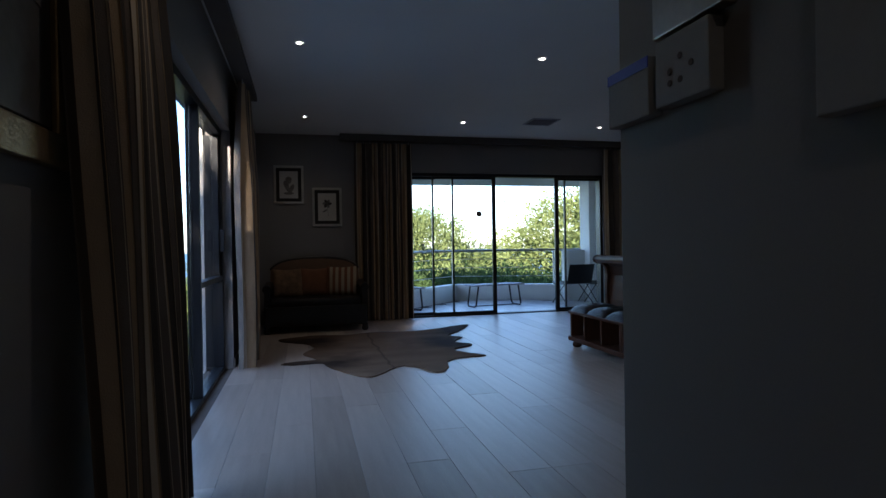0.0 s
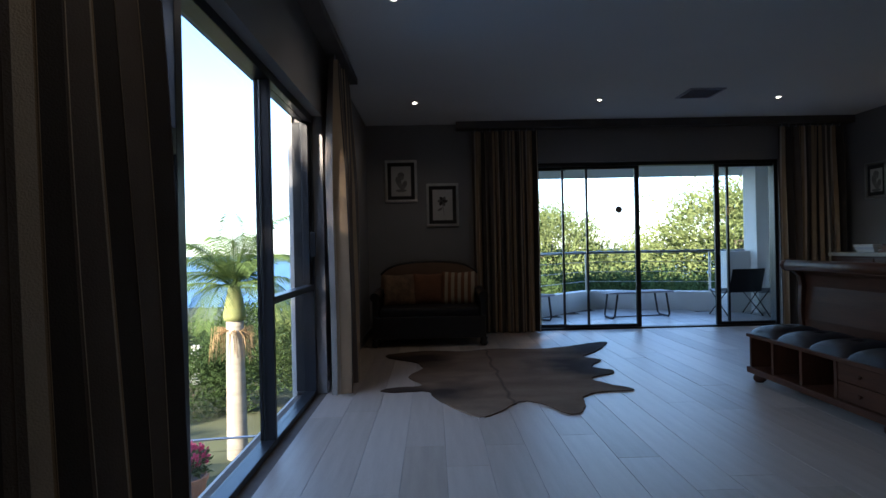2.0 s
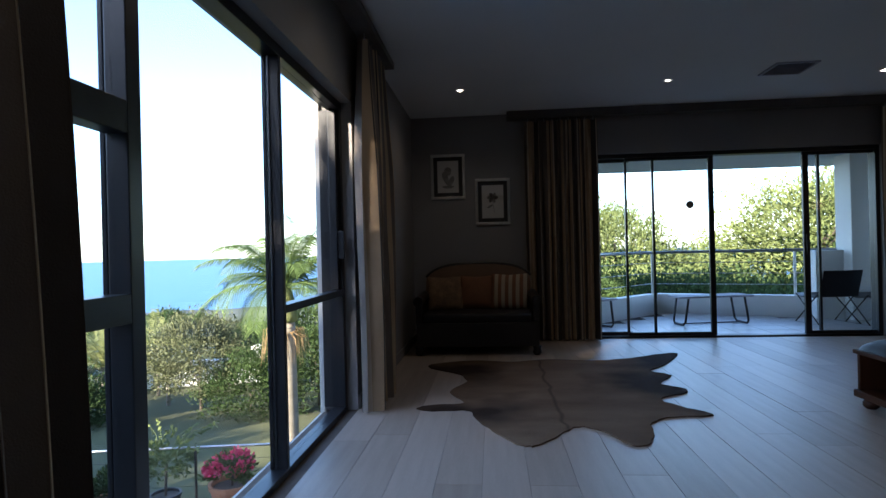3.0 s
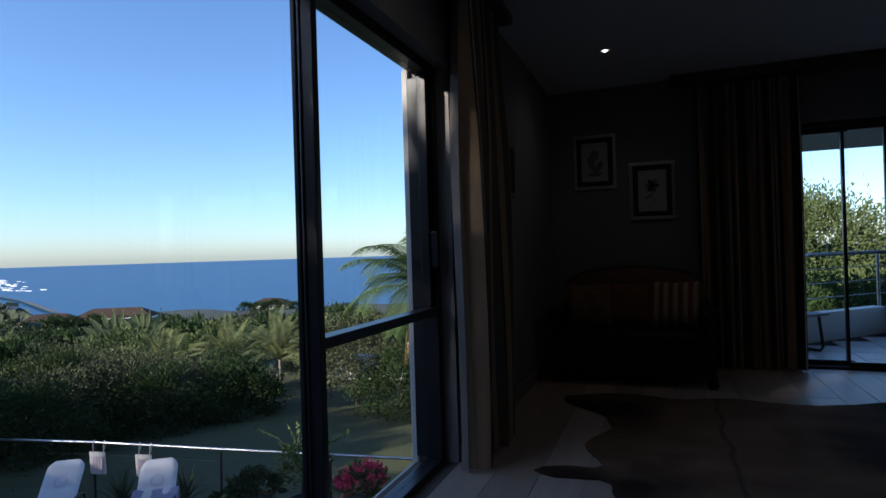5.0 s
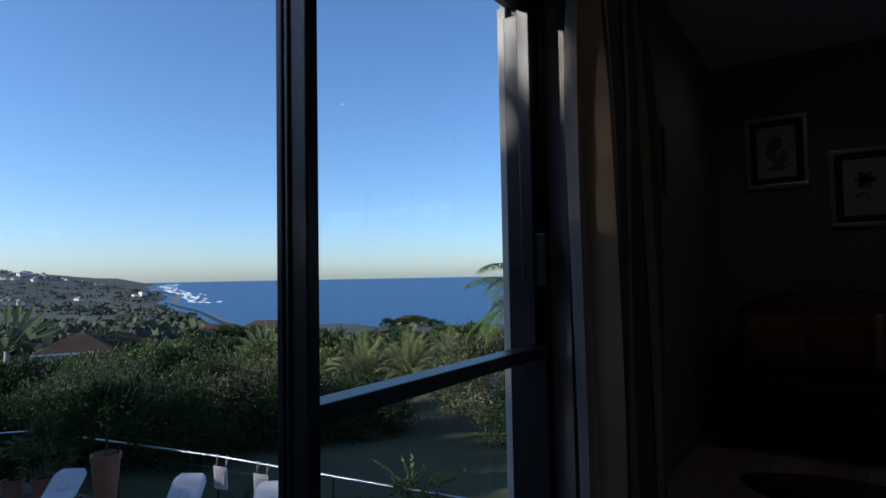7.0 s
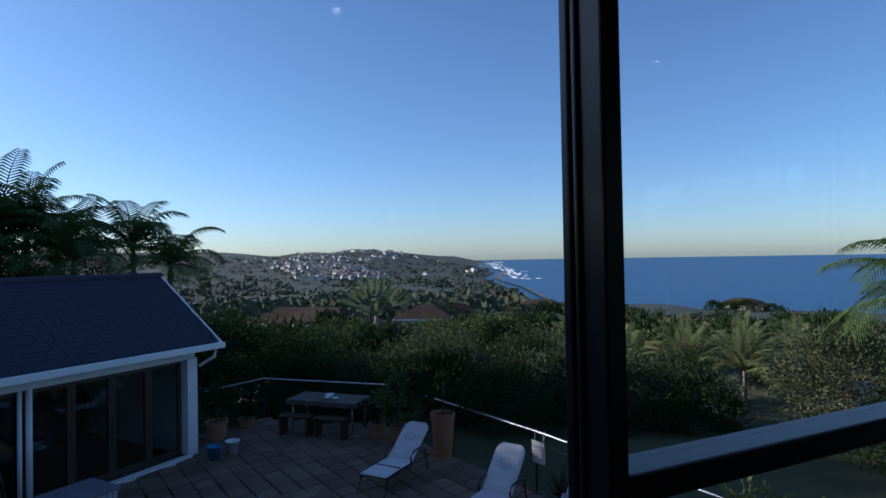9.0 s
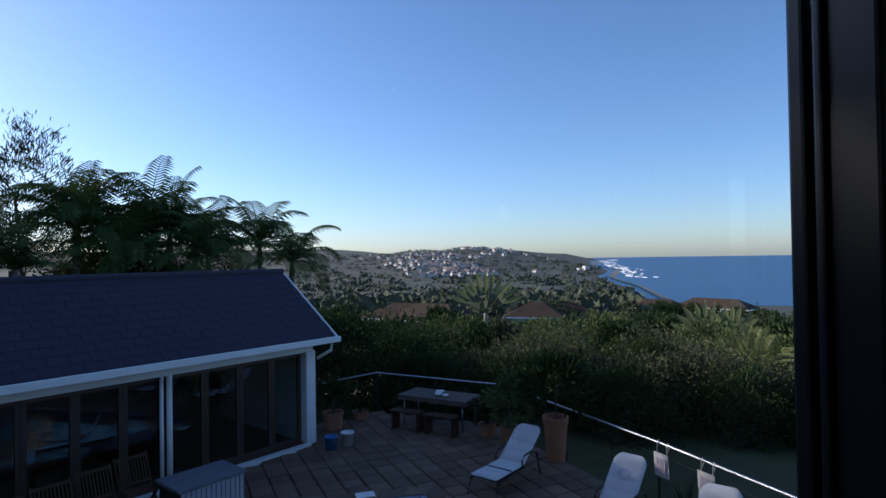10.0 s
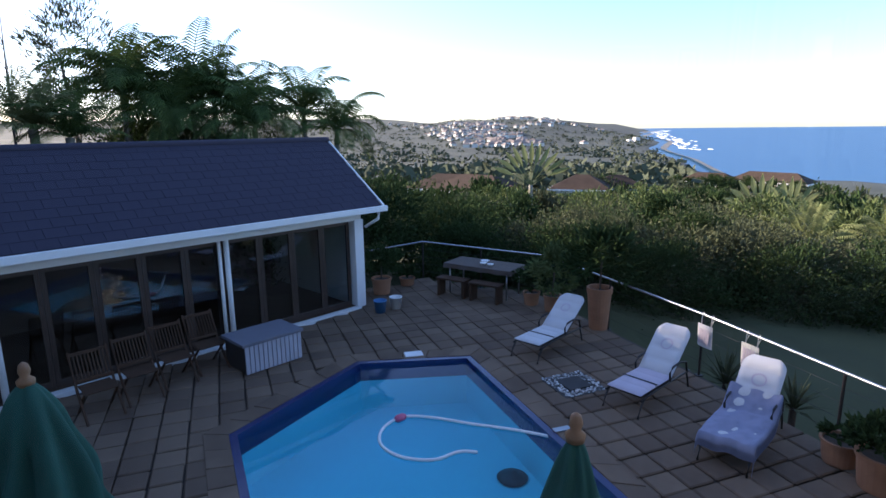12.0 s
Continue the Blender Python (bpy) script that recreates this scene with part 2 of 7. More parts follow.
def part(name, mesh, material, parent, label="", bevel=0.0, smooth=False, at=None):
    data = mesh.data(name, material, bevel, smooth) if isinstance(mesh, Mesh) else mesh
    ob = new(name, data)
    ob.parent = parent
    if at is not None:
        ob.matrix_basis = at
    if label:
        ob["label"] = label
    return ob


def solid(name, mesh, material, label, category, kind="structure", bevel=0.0, smooth=False):
    return tagged(new(name, mesh.data(name, material, bevel, smooth)), label, category, "", kind)


def free(name, mesh, material, label, category, at=(0, 0, 0), turn=0.0, group="", bevel=0.0, smooth=False):
    """A thing that is one mesh."""
    ob = new(name, mesh.data(name, material, bevel, smooth))
    ob.matrix_basis = pose(*at, 0, 0, turn)
    return tagged(ob, label, category, group)


# ---- the room ----
XL, XR, YF, YB, H = -0.78, 5.88, 10.06, 2.19, 2.87     # left, right, far wall; wall of the opening; ceiling
WY0, WY1, WZ = 3.20, 6.86, 2.27                          # window in the left wall
DX0, DX1, DZ = 1.50, 4.95, 2.32                          # sliding door in the far wall
T = 0.25
w = Mesh().box(XL - T, -2.2, 0, XL, WY0, H).box(XL - T, WY1, 0, XL, YF + T, H).box(XL - T, WY0, WZ, XL, WY1, H)
solid("wall_west", w, M_WALL, "dark grey painted wall around a tall window", "wall")
w = Mesh().box(XL, YF, 0, DX0, YF + T, H).box(DX1, YF, 0, XR + T, YF + T, H).box(DX0, YF, DZ, DX1, YF + T, H)
solid("wall_north", w, M_WALL, "dark grey painted wall around sliding doors", "wall")
solid("wall_east", Mesh().box(XR, YB - T, 0, XR + T, YF, H), M_WALL, "dark grey painted wall with framed pictures", "wall")
w = Mesh().box(0.57, -2.2, 0, 0.80, YB, H).box(0.80, YB - T, 0, XR, YB, H)
solid("wall_passage", w, M_WALL, "dark grey painted corner wall beside the passage", "wall", bevel=0.004)
solid("wall_south", Mesh().box(XL - T, -2.45, 0, 0.80, -2.2, H), M_WALL, "dark grey painted end wall of the passage", "wall")
solid("ceiling", Mesh().box(XL - T, -2.45, H, XR + T, YF + T, H + 0.2), M_CEIL, "white painted flat ceiling with downlights", "ceiling")
solid("outer_wall", Mesh().box(XL - T - 0.03, -2.45, -4.5, XL - T, 14.0, -0.02).box(XL - T - 0.03, WY1, -0.02, XL - T, 10.4, H + 0.6), M_OUT, "cream plastered outer wall below the window", "wall")

floor = solid("floor", Mesh().box(XL - T, -2.45, -0.25, XR + T, YF + 0.02, -0.006), M_GAP, "pale oak plank floor", "floor")
rng = random.Random(3)
PW = 0.235


def planks():
    made = {}
    x = XL
    while x < XR:
        w1 = min(PW, XR - x)
        y = -2.2 + rng.uniform(-1.6, 0)
        while y < YF:
            ln = rng.choice((1.9, 1.5, 2.2))
            y0, y1 = max(y, -2.2), min(y + ln, YF)
            if x > 0.57:
                y0 = max(y0, YB)
            if y1 - y0 > 0.08:
                key = (round(w1, 3), round(y1 - y0, 2))
                if key not in made:
                    made[key] = Mesh().box(0, 0, -0.02, w1 - 0.0018, y1 - y0 - 0.0018, 0).data("plank", M_OAK, 0.0012, segments=1)
                ob = part("plank", made[key], None, floor)
                ob.location = (x, y0, rng.uniform(-0.0006, 0.0006))
            y += ln
        x += PW


solid("baseboard", Mesh().box(XL, WY1 + 0.02, 0, XL + 0.015, YF, 0.1).box(XL, -2.2, 0, XL + 0.015, WY0, 0.1).box(XL, YF - 0.015, 0, DX0, YF, 0.1).box(DX1, YF - 0.015, 0, XR, YF, 0.1)
      .box(XR - 0.015, YB, 0, XR, YF, 0.1).box(0.555, -2.2, 0, 0.57, YB, 0.1).box(0.555, YB, 0, XR, YB + 0.015, 0.1), M_WALL, "dark grey skirting board along the walls", "baseboard", bevel=0.003)


def pane(parent, x0, y0, z0, x1, y1, z1):
    ob = part("pane", Mesh().box(x0, y0, z0, x1, y1, z1), M_GLASS, parent, "clear glass pane")
    ob.visible_shadow = False
    return ob


def bar(name, parent, *c, label="", mt=None):
    return part(name, Mesh().box(*c), mt or M_ALU, parent, label, bevel=0.004)


# window: near casement, big pane, far casement with a low transom
FX0, FX1 = -0.95, -0.857
win = tagged(new("window_1"), "tall black aluminium window with fixed and opening panes", "window", "", "structure")
ML0, ML1, MR0, MR1 = 4.335, 4.405, 5.606, 5.642
bar("head", win, FX0, WY0, WZ - 0.06, FX1, WY1, WZ)
bar("window_sill", win, FX0, WY0, 0, FX1, WY1, 0.035)
bar("jamb", win, FX0, WY0, 0.035, FX1, WY0 + 0.05, WZ - 0.06)
bar("jamb", win, FX0, WY1 - 0.06, 0.035, FX1, WY1, WZ - 0.06)
bar("mullion", win, FX0 + 0.02, ML0, 0.035, FX1, ML1, WZ - 0.06)
bar("mullion", win, FX0 + 0.025, MR0, 0.035, FX1, MR1, WZ - 0.06)
bar("glazing_bead", win, FX0, MR0 - 0.004, 0.035, FX0 + 0.02, MR1, WZ - 0.06)
bar("glazing_bead", win, FX0 + 0.032, MR0 - 0.006, 0.035, FX0 + 0.042, MR0, WZ - 0.06)
bar("glazing_bead", win, FX0, ML0, 0.035, FX0 + 0.018, ML1 + 0.012, WZ - 0.06)
pane(win, FX0 + 0.022, ML1, 0.035, FX0 + 0.028, MR0, WZ - 0.06)
bar("transom", win, FX0 + 0.02, MR1, 0.85, FX1, WY1 - 0.06, 0.895)
pane(win, FX0 + 0.04, MR1, 0.895, FX0 + 0.046, WY1 - 0.06, WZ - 0.06)
pane(win, FX0 + 0.04, MR1, 0.035, FX0 + 0.046, WY1 - 0.06, 0.85)
bar("sash_stile", win, FX0 + 0.02, WY1 - 0.11, 0.9, FX1 - 0.02, WY1 - 0.062, WZ - 0.065)
h1 = bar("handle", win, FX1 - 0.02, WY1 - 0.10, 1.12, FX1 + 0.025, WY1 - 0.075, 1.32, label="black window handle")
for z0, z1 in ((1.545, 1.645), (0.965, 1.055)):
    bar("transom", win, FX0 + 0.02, WY0 + 0.05, z0, FX1, ML0, z1)
for z0, z1 in ((0.035, 0.965), (1.055, 1.545), (1.645, WZ - 0.06)):
    pane(win, FX0 + 0.04, WY0 + 0.05, z0, FX0 + 0.046, ML0, z1)
for z in (1.072, 1.662):
    part("window_stay", Mesh().box(FX1 - 0.015, 3.93, z - 0.012, FX1 + 0.018, 4.02, z).lathe([(0.012, 0), (0.014, 0.016), (0.006, 0.026)], 10, (FX1 + 0.006, 3.95, z)), M_ALU, win, "black casement stay")
bar("jamb", win, -1.018, WY1 - 0.05, 0.035, FX0 - 0.001, WY1 - 0.002, WZ - 0.06)
solid("outer_reveal", Mesh().box(-1.058, 6.832, -0.019, -1.02, WY1 - 0.002, WZ - 0.002), M_OUT, "cream plastered outer edge of the window opening", "wall", bevel=0.006)

# sliding doors to the balcony
door = tagged(new("door_1"), "black aluminium sliding glass doors, one leaf slid open", "door", "", "structure")
bar("head", door, DX0, YF + 0.06, DZ - 0.05, DX1, YF + 0.2, DZ)
bar("threshold", door, DX0, YF + 0.06, -0.006, DX1, YF + 0.2, 0.018)
bar("jamb", door, DX0, YF + 0.06, 0.018, DX0 + 0.05, YF + 0.2, DZ - 0.05)
bar("jamb", door, DX1 - 0.05, YF + 0.06, 0.018, DX1, YF + 0.2, DZ - 0.05)
for x0, x1, y in ((1.55, 2.0, 0.17), (1.93, 3.01, 0.09), (4.07, 4.90, 0.09)):
    leaf = bar("bottom_rail", door, x0, YF + y, 0.018, x1, YF + y + 0.03, 0.06)
    bar("top_rail", door, x0, YF + y, DZ - 0.09, x1, YF + y + 0.03, DZ - 0.05)
    pane(door, x0, YF + y + 0.012, 0.06, x1, YF + y + 0.018, DZ - 0.09)
for x0, x1, y in ((1.935, 1.965, 0.16), (2.255, 2.285, 0.09), (2.945, 3.01, 0.085), (4.07, 4.14, 0.085), (4.28, 4.31, 0.16)):
    bar("stile", door, x0, YF + y, 0.018, x1, YF + y + 0.04, DZ - 0.05)
bar("handle", door, 4.09, YF + 0.06, 1.0, 4.12, YF + 0.085, 1.25, label="black door handle")
part("sticker", Mesh().lathe([(0.05, 0), (0.05, 0.002)], 20), M_INK, door, "round dark sticker", at=pose(2.72, YF + 0.098, 1.66, 90, 0, 0))

# ---- the grounds ----
TZ = -2.8
COAST = Vector((-340.0, 229.0)), Vector((-0.889, 0.459)), Vector((0.459, 0.889))


def smooth(a, b, x):
    t = max(0.0, min(1.0, (x - a) / (b - a)))
    return t * t * (3 - 2 * t)


def shore(x, y):
    """Metres seaward of the shore line."""
    p = Vector((x, y)) - COAST[0]
    s = p.dot(COAST[1])
    return p.dot(COAST[2]) - 90 * smooth(-100, -420, s) + 14 * math.sin(s / 130) * smooth(0, 300, s) - 60 * smooth(1500, 2400, s)


def terrain(x, y):
    d = math.hypot(x, y)
    z = -3.45 - 1.2 * smooth(18, 30, d) - 4.0 * smooth(34, 70, d) - 12 * smooth(70, 330, d)
    az = math.degrees(math.atan2(y, -x))
    hill = smooth(380, 1450, d) * (40 + 4 * noise.noise((x / 160, y / 160, 0)) + 1.6 * noise.noise((x / 45, y / 45, 3)))
    sh = shore(x, y)
    hump = 0.80 + 0.22 * math.exp(-((az - 17) / 5) ** 2) + 0.10 * math.exp(-((az - 11.5) / 1.8) ** 2) - 0.12 * math.exp(-((az - 7) / 2.5) ** 2)
    z += hill * hump * smooth(60, 40, abs(az + 8)) * (smooth(-10, -220, sh) if d > 380 else 1)
    z += 34 * smooth(1700, 2600, d) * smooth(11, 4, az) * smooth(60, 40, abs(az + 8))
    z += 0.5 * noise.noise((x / 9, y / 9, 1)) * smooth(22, 40, d)
    z -= 1.3 * smooth(15.5, 13.5, d) * smooth(54, 46, az) * (1 if x < 0 else 0)
    return z + (-34 - z) * smooth(-14 - 0.02 * d, 22, sh)


RINGS = [0, 8, 14, 18, 22, 26, 31, 38, 48, 62, 80, 105, 140, 185, 240, 300, 360, 430, 510, 600, 700, 820, 950, 1100, 1250, 1400, 1600, 1900, 2300, 2900, 3700, 4800]
g = Mesh()
NA = 180
for r in RINGS:
    g.v += [(r * math.cos(a), r * math.sin(a), terrain(r * math.cos(a), r * math.sin(a))) for a in (2 * math.pi * k / NA for k in range(NA))]
for i in range(len(RINGS) - 1):
    g.f += [(i * NA + k, i * NA + (k + 1) % NA, (i + 1) * NA + (k + 1) % NA, (i + 1) * NA + k) for k in range(NA)]


def ground_mat():
    m = mat("ground", (0.036, 0.043, 0.015), 0.95, col2=(0.072, 0.08, 0.028), scale=0.5, fine=12, bump=0.3)
    t, l = m.node_tree.nodes, m.node_tree.links
    b = t["Principled BSDF"]
    near = b.inputs["Base Color"].links[0].from_socket
    geo, sep = t.new("ShaderNodeNewGeometry"), t.new("ShaderNodeVectorMath")
    sep.operation = "LENGTH"
    l.new(geo.outputs["Position"], sep.inputs[0])
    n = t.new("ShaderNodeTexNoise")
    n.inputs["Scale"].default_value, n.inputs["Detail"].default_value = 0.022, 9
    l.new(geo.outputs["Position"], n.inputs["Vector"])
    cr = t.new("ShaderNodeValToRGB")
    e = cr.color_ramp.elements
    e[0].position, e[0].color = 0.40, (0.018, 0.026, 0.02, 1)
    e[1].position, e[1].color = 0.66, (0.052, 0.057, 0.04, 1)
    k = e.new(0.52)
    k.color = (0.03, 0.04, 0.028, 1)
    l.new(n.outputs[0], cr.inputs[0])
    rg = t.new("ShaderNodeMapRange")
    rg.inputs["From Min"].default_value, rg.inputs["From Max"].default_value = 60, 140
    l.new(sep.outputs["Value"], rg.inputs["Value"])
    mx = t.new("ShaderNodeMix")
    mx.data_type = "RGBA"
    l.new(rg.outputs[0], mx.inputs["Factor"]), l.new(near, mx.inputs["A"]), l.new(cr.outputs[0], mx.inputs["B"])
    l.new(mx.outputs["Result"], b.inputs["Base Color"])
    return m


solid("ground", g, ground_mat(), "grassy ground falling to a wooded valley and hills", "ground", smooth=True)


def sea_mat():
    m = bpy.data.materials.new("sea")
    m.use_nodes = True
    t, l = m.node_tree.nodes, m.node_tree.links
    b = t["Principled BSDF"]
    b.inputs["Base Color"].default_value, b.inputs["Roughness"].default_value = (0.018, 0.085, 0.19, 1), 0.45
    geo, mp, n, bp = t.new("ShaderNodeNewGeometry"), t.new("ShaderNodeMapping"), t.new("ShaderNodeTexNoise"), t.new("ShaderNodeBump")
    mp.inputs["Rotation"].default_value, mp.inputs["Scale"].default_value = (0, 0, radians(27)), (0.012, 0.05, 1)
    l.new(geo.outputs["Position"], mp.inputs[0]), l.new(mp.outputs[0], n.inputs["Vector"])
    n.inputs["Scale"].default_value, n.inputs["Detail"].default_value = 1.0, 8
    bp.inputs["Strength"].default_value, bp.inputs["Distance"].default_value = 0.5, 1.0
    l.new(n.outputs[0], bp.inputs["Height"]), l.new(bp.outputs[0], b.inputs["Normal"])
    cr = t.new("ShaderNodeValToRGB")
    cr.color_ramp.elements[0].color, cr.color_ramp.elements[1].color = (0.012, 0.07, 0.17, 1), (0.03, 0.12, 0.24, 1)
    l.new(n.outputs[0], cr.inputs[0]), l.new(cr.outputs[0], b.inputs["Base Color"])
    return m


SEA = -25.0
solid("water", Mesh().prism([(-4400, -300), (-4700, 900), (-3900, 2700), (-2300, 4200), (0, 4780), (2400, 4100), (3900, 2600), (3900, 300), (0, 130)], SEA - 0.5, SEA), sea_mat(), "deep blue sea reaching to the horizon", "water")

# breaking waves along the shore
rng = random.Random(11)
surf = Mesh()
for k in range(210):
    s = rng.uniform(0, 1) ** 1.2 * 2300 + 260
    base = COAST[0] + COAST[1] * s
    off = 4
    while shore(base.x + COAST[2].x * off, base.y + COAST[2].y * off) < 0 and off < 120:
        off += 4
    band = rng.choice((0, 0, 0, 0, 1, 1, 2, 3))
    c = base + COAST[2] * (off + 5 + band * 8 + rng.uniform(-3, 3) + s * 0.012)
    ln, wd = rng.uniform(6, 18) * (1 + s / 900), rng.uniform(0.1, 0.28) * (2.0 if band == 0 else 1) * (1 + s / 1200)
    pts = []
    for j in range(7):
        u = j / 6 - 0.5
        pts.append(c + COAST[1] * (u * ln) + COAST[2] * (2.0 * math.sin(u * 5 + k)))
    o = len(surf.v)
    for j, p in enumerate(pts):
        hw = wd * (1 - (2 * j / 6 - 1) ** 2) * rng.uniform(0.6, 1.2) + 0.1
        surf.v += [(p.x - COAST[2].x * hw, p.y - COAST[2].y * hw, SEA + 0.05), (p.x, p.y, SEA + 0.5), (p.x + COAST[2].x * hw, p.y + COAST[2].y * hw, SEA + 0.05)]
    for j in range(6):
        a = o + j * 3
        surf.f += [(a, a + 1, a + 4, a + 3), (a + 1, a + 2, a + 5, a + 4)]
M_FOAM = mat("foam", (0.75, 0.77, 0.78), 0.9, var=0.1, scale=0.3, fine=2)
solid("surf", surf, M_FOAM, "white breaking surf along the shore", "surf", kind="stuff")
beach = Mesh()
for k in range(90):
    s0, s1 = k * 26 - 60, k * 26 - 34
    q = []
    for s in (s0, s1):
        b0 = COAST[0] + COAST[1] * s
        off = -40
        while shore(b0.x + COAST[2].x * off, b0.y + COAST[2].y * off) < 2 and off < 130:
            off += 2
        q.append((b0 + COAST[2] * (off - 1 - s * 0.003), b0 + COAST[2] * (off + 5)))
    beach.add([(*q[0][0], SEA + 1.5), (*q[1][0], SEA + 1.5), (*q[1][1], SEA + 0.02), (*q[0][1], SEA + 0.02)], [(0, 1, 2, 3)])
M_SAND = mat("sand", (0.27, 0.23, 0.175), 0.95, var=0.15, scale=0.2, fine=2)
solid("beach", beach, M_SAND, "strip of pale sand along the shore", "beach", kind="structure")

# the town on the far hill: too many and too small to count
rng = random.Random(5)
town, roofs = Mesh(), Mesh()
n = 0
while n < 300:
    az, d = radians(rng.gauss(15.5, 4.2)), rng.uniform(560, 1400)
    x, y = -d * math.cos(az), d * math.sin(az)
    if shore(x, y) > -60 - 0.03 * d or noise.noise((x / 120, y / 120, 7)) < 0.02:
        continue
    z = terrain(x, y)
    a, b, h = rng.uniform(2.2, 4.6), rng.uniform(2.0, 3.2), rng.uniform(1.8, 3.6)
    m = pose(x, y, z, 0, 0, rng.uniform(0, 180))
    town.box(-a, -b, -2, a, b, h, m)
    roofs.add([m @ Vector(p) for p in ((-a - 0.6, -b - 0.6, h), (a + 0.6, -b - 0.6, h), (a + 0.6, b + 0.6, h), (-a - 0.6, b + 0.6, h), (-a * 0.5, 0, h + 2), (a * 0.5, 0, h + 2))],
              [(0, 1, 5, 4), (1, 2, 5), (2, 3, 4, 5), (3, 0, 4)])
    n += 1
town.box(-703, 372, -25, -695, 378, -14)
town.box(-708, 366, -25, -702, 371, -17)
solid("town_walls", town, mat("town_wall", (0.62, 0.6, 0.56), 0.9, var=0.3, scale=0.05, fine=1, island=True, obj_var=0.5), "pale walls of the many houses on the far hill", "town", kind="stuff")
solid("town_roofs", roofs, mat("town_roof", (0.12, 0.085, 0.07), 0.9, col2=(0.32, 0.27, 0.24), scale=0.05, fine=1, island=True, obj_var=0.6), "roofs of the many houses on the far hill", "town", kind="stuff")


# ---- plants ----
def leaf_cloud(seed, radii, clumps, per, leaf, low=-0.5, spread=0.30, narrow=0.42, lift=0.3):
    """Leaves in clumps over an uneven crown; each leaf a bent blade of two faces."""
    rg = random.Random(seed)
    v, f = [], []
    rx, ry, rz = radii
    for _ in range(clumps):
        while True:
            d = Vector((rg.gauss(0, 1), rg.gauss(0, 1), rg.gauss(0, 1))).normalized()
            if d.z > low:
                break
        k = rg.uniform(0.62, 1.0) * (1 + 0.28 * noise.noise(d * 1.8 + Vector((seed, 0, 0))))
        c = Vector((d.x * rx * k, d.y * ry * k, d.z * rz * k))
        cr = spread * min(radii) * rg.uniform(0.6, 1.3)
        for _ in range(per):
            p = c + Vector((rg.gauss(0, 1), rg.gauss(0, 1), rg.gauss(0, 0.7))) * cr * 0.55
            out = (d + Vector((rg.gauss(0, 0.7), rg.gauss(0, 0.7), rg.gauss(0, 0.5) + lift))).normalized()
            side = out.cross(Vector((rg.gauss(0, 1), rg.gauss(0, 1), rg.gauss(0, 1)))).normalized()
            ln = leaf * rg.uniform(0.6, 1.3)
            up = side.cross(out) * ln * 0.15
            o = len(v)
            a, b, w2 = p, p + out * ln, side * ln * narrow * 0.5
            mid = (a + b) / 2 + up
            v += [tuple(a), tuple(mid + w2), tuple(b), tuple(mid - w2)]
            f += [(o, o + 1, o + 2), (o, o + 2, o + 3)]
    m = Mesh()
    m.v, m.f = v, f
    return m


def branches(seed, height, crown_r, r0, split=5):
    """A tapered trunk with limbs."""
    rg = random.Random(seed)
    m = Mesh()
    bend = Vector((rg.uniform(-0.2, 0.2), rg.uniform(-0.2, 0.2), 0)) * height * 0.4
    pts = [Vector((0, 0, -0.4)) + (bend * (i / 5) ** 2 + Vector((0, 0, (height + 0.4) * i / 5))) for i in range(6)]
    m.tube(pts, r0, 8, True, r0 * 0.5)
    for k in range(split):
        a = 2 * math.pi * (k + rg.random()) / split
        st = pts[3 + k % 3]
        en = st + Vector((math.cos(a), math.sin(a), 0)) * crown_r * rg.uniform(0.5, 0.8) + Vector((0, 0, rg.uniform(0.2, 0.7) * crown_r))
        md = (st + en) / 2 + Vector((0, 0, 0.12 * crown_r))
        m.tube([st, md, en], r0 * 0.4, 6, True, r0 * 0.12)
        for j in range(2):
            e2 = md + Vector((rg.uniform(-1, 1), rg.uniform(-1, 1), rg.uniform(0.2, 1))) * crown_r * 0.5
            m.tube([md, e2], r0 * 0.2, 5, True, r0 * 0.08)
    return m


def tree(at, height, radii, leafmat, seed, label, clumps=70, per=38, leaf=0.24, name="tree", category="tree", low=-0.5, crown=None, group=""):
    """height: of the crown's middle over the ground."""
    t = thing(name, label, category, at, seed * 37 % 360, group)
    part("trunk", branches(seed, height, min(radii), 0.035 * (height + radii[2]), 5), M_BARK, t, smooth=True)
    part("crown", crown or leaf_cloud(seed, radii, clumps, per, leaf, low), leafmat, t, at=pose(0, 0, height))
    return t


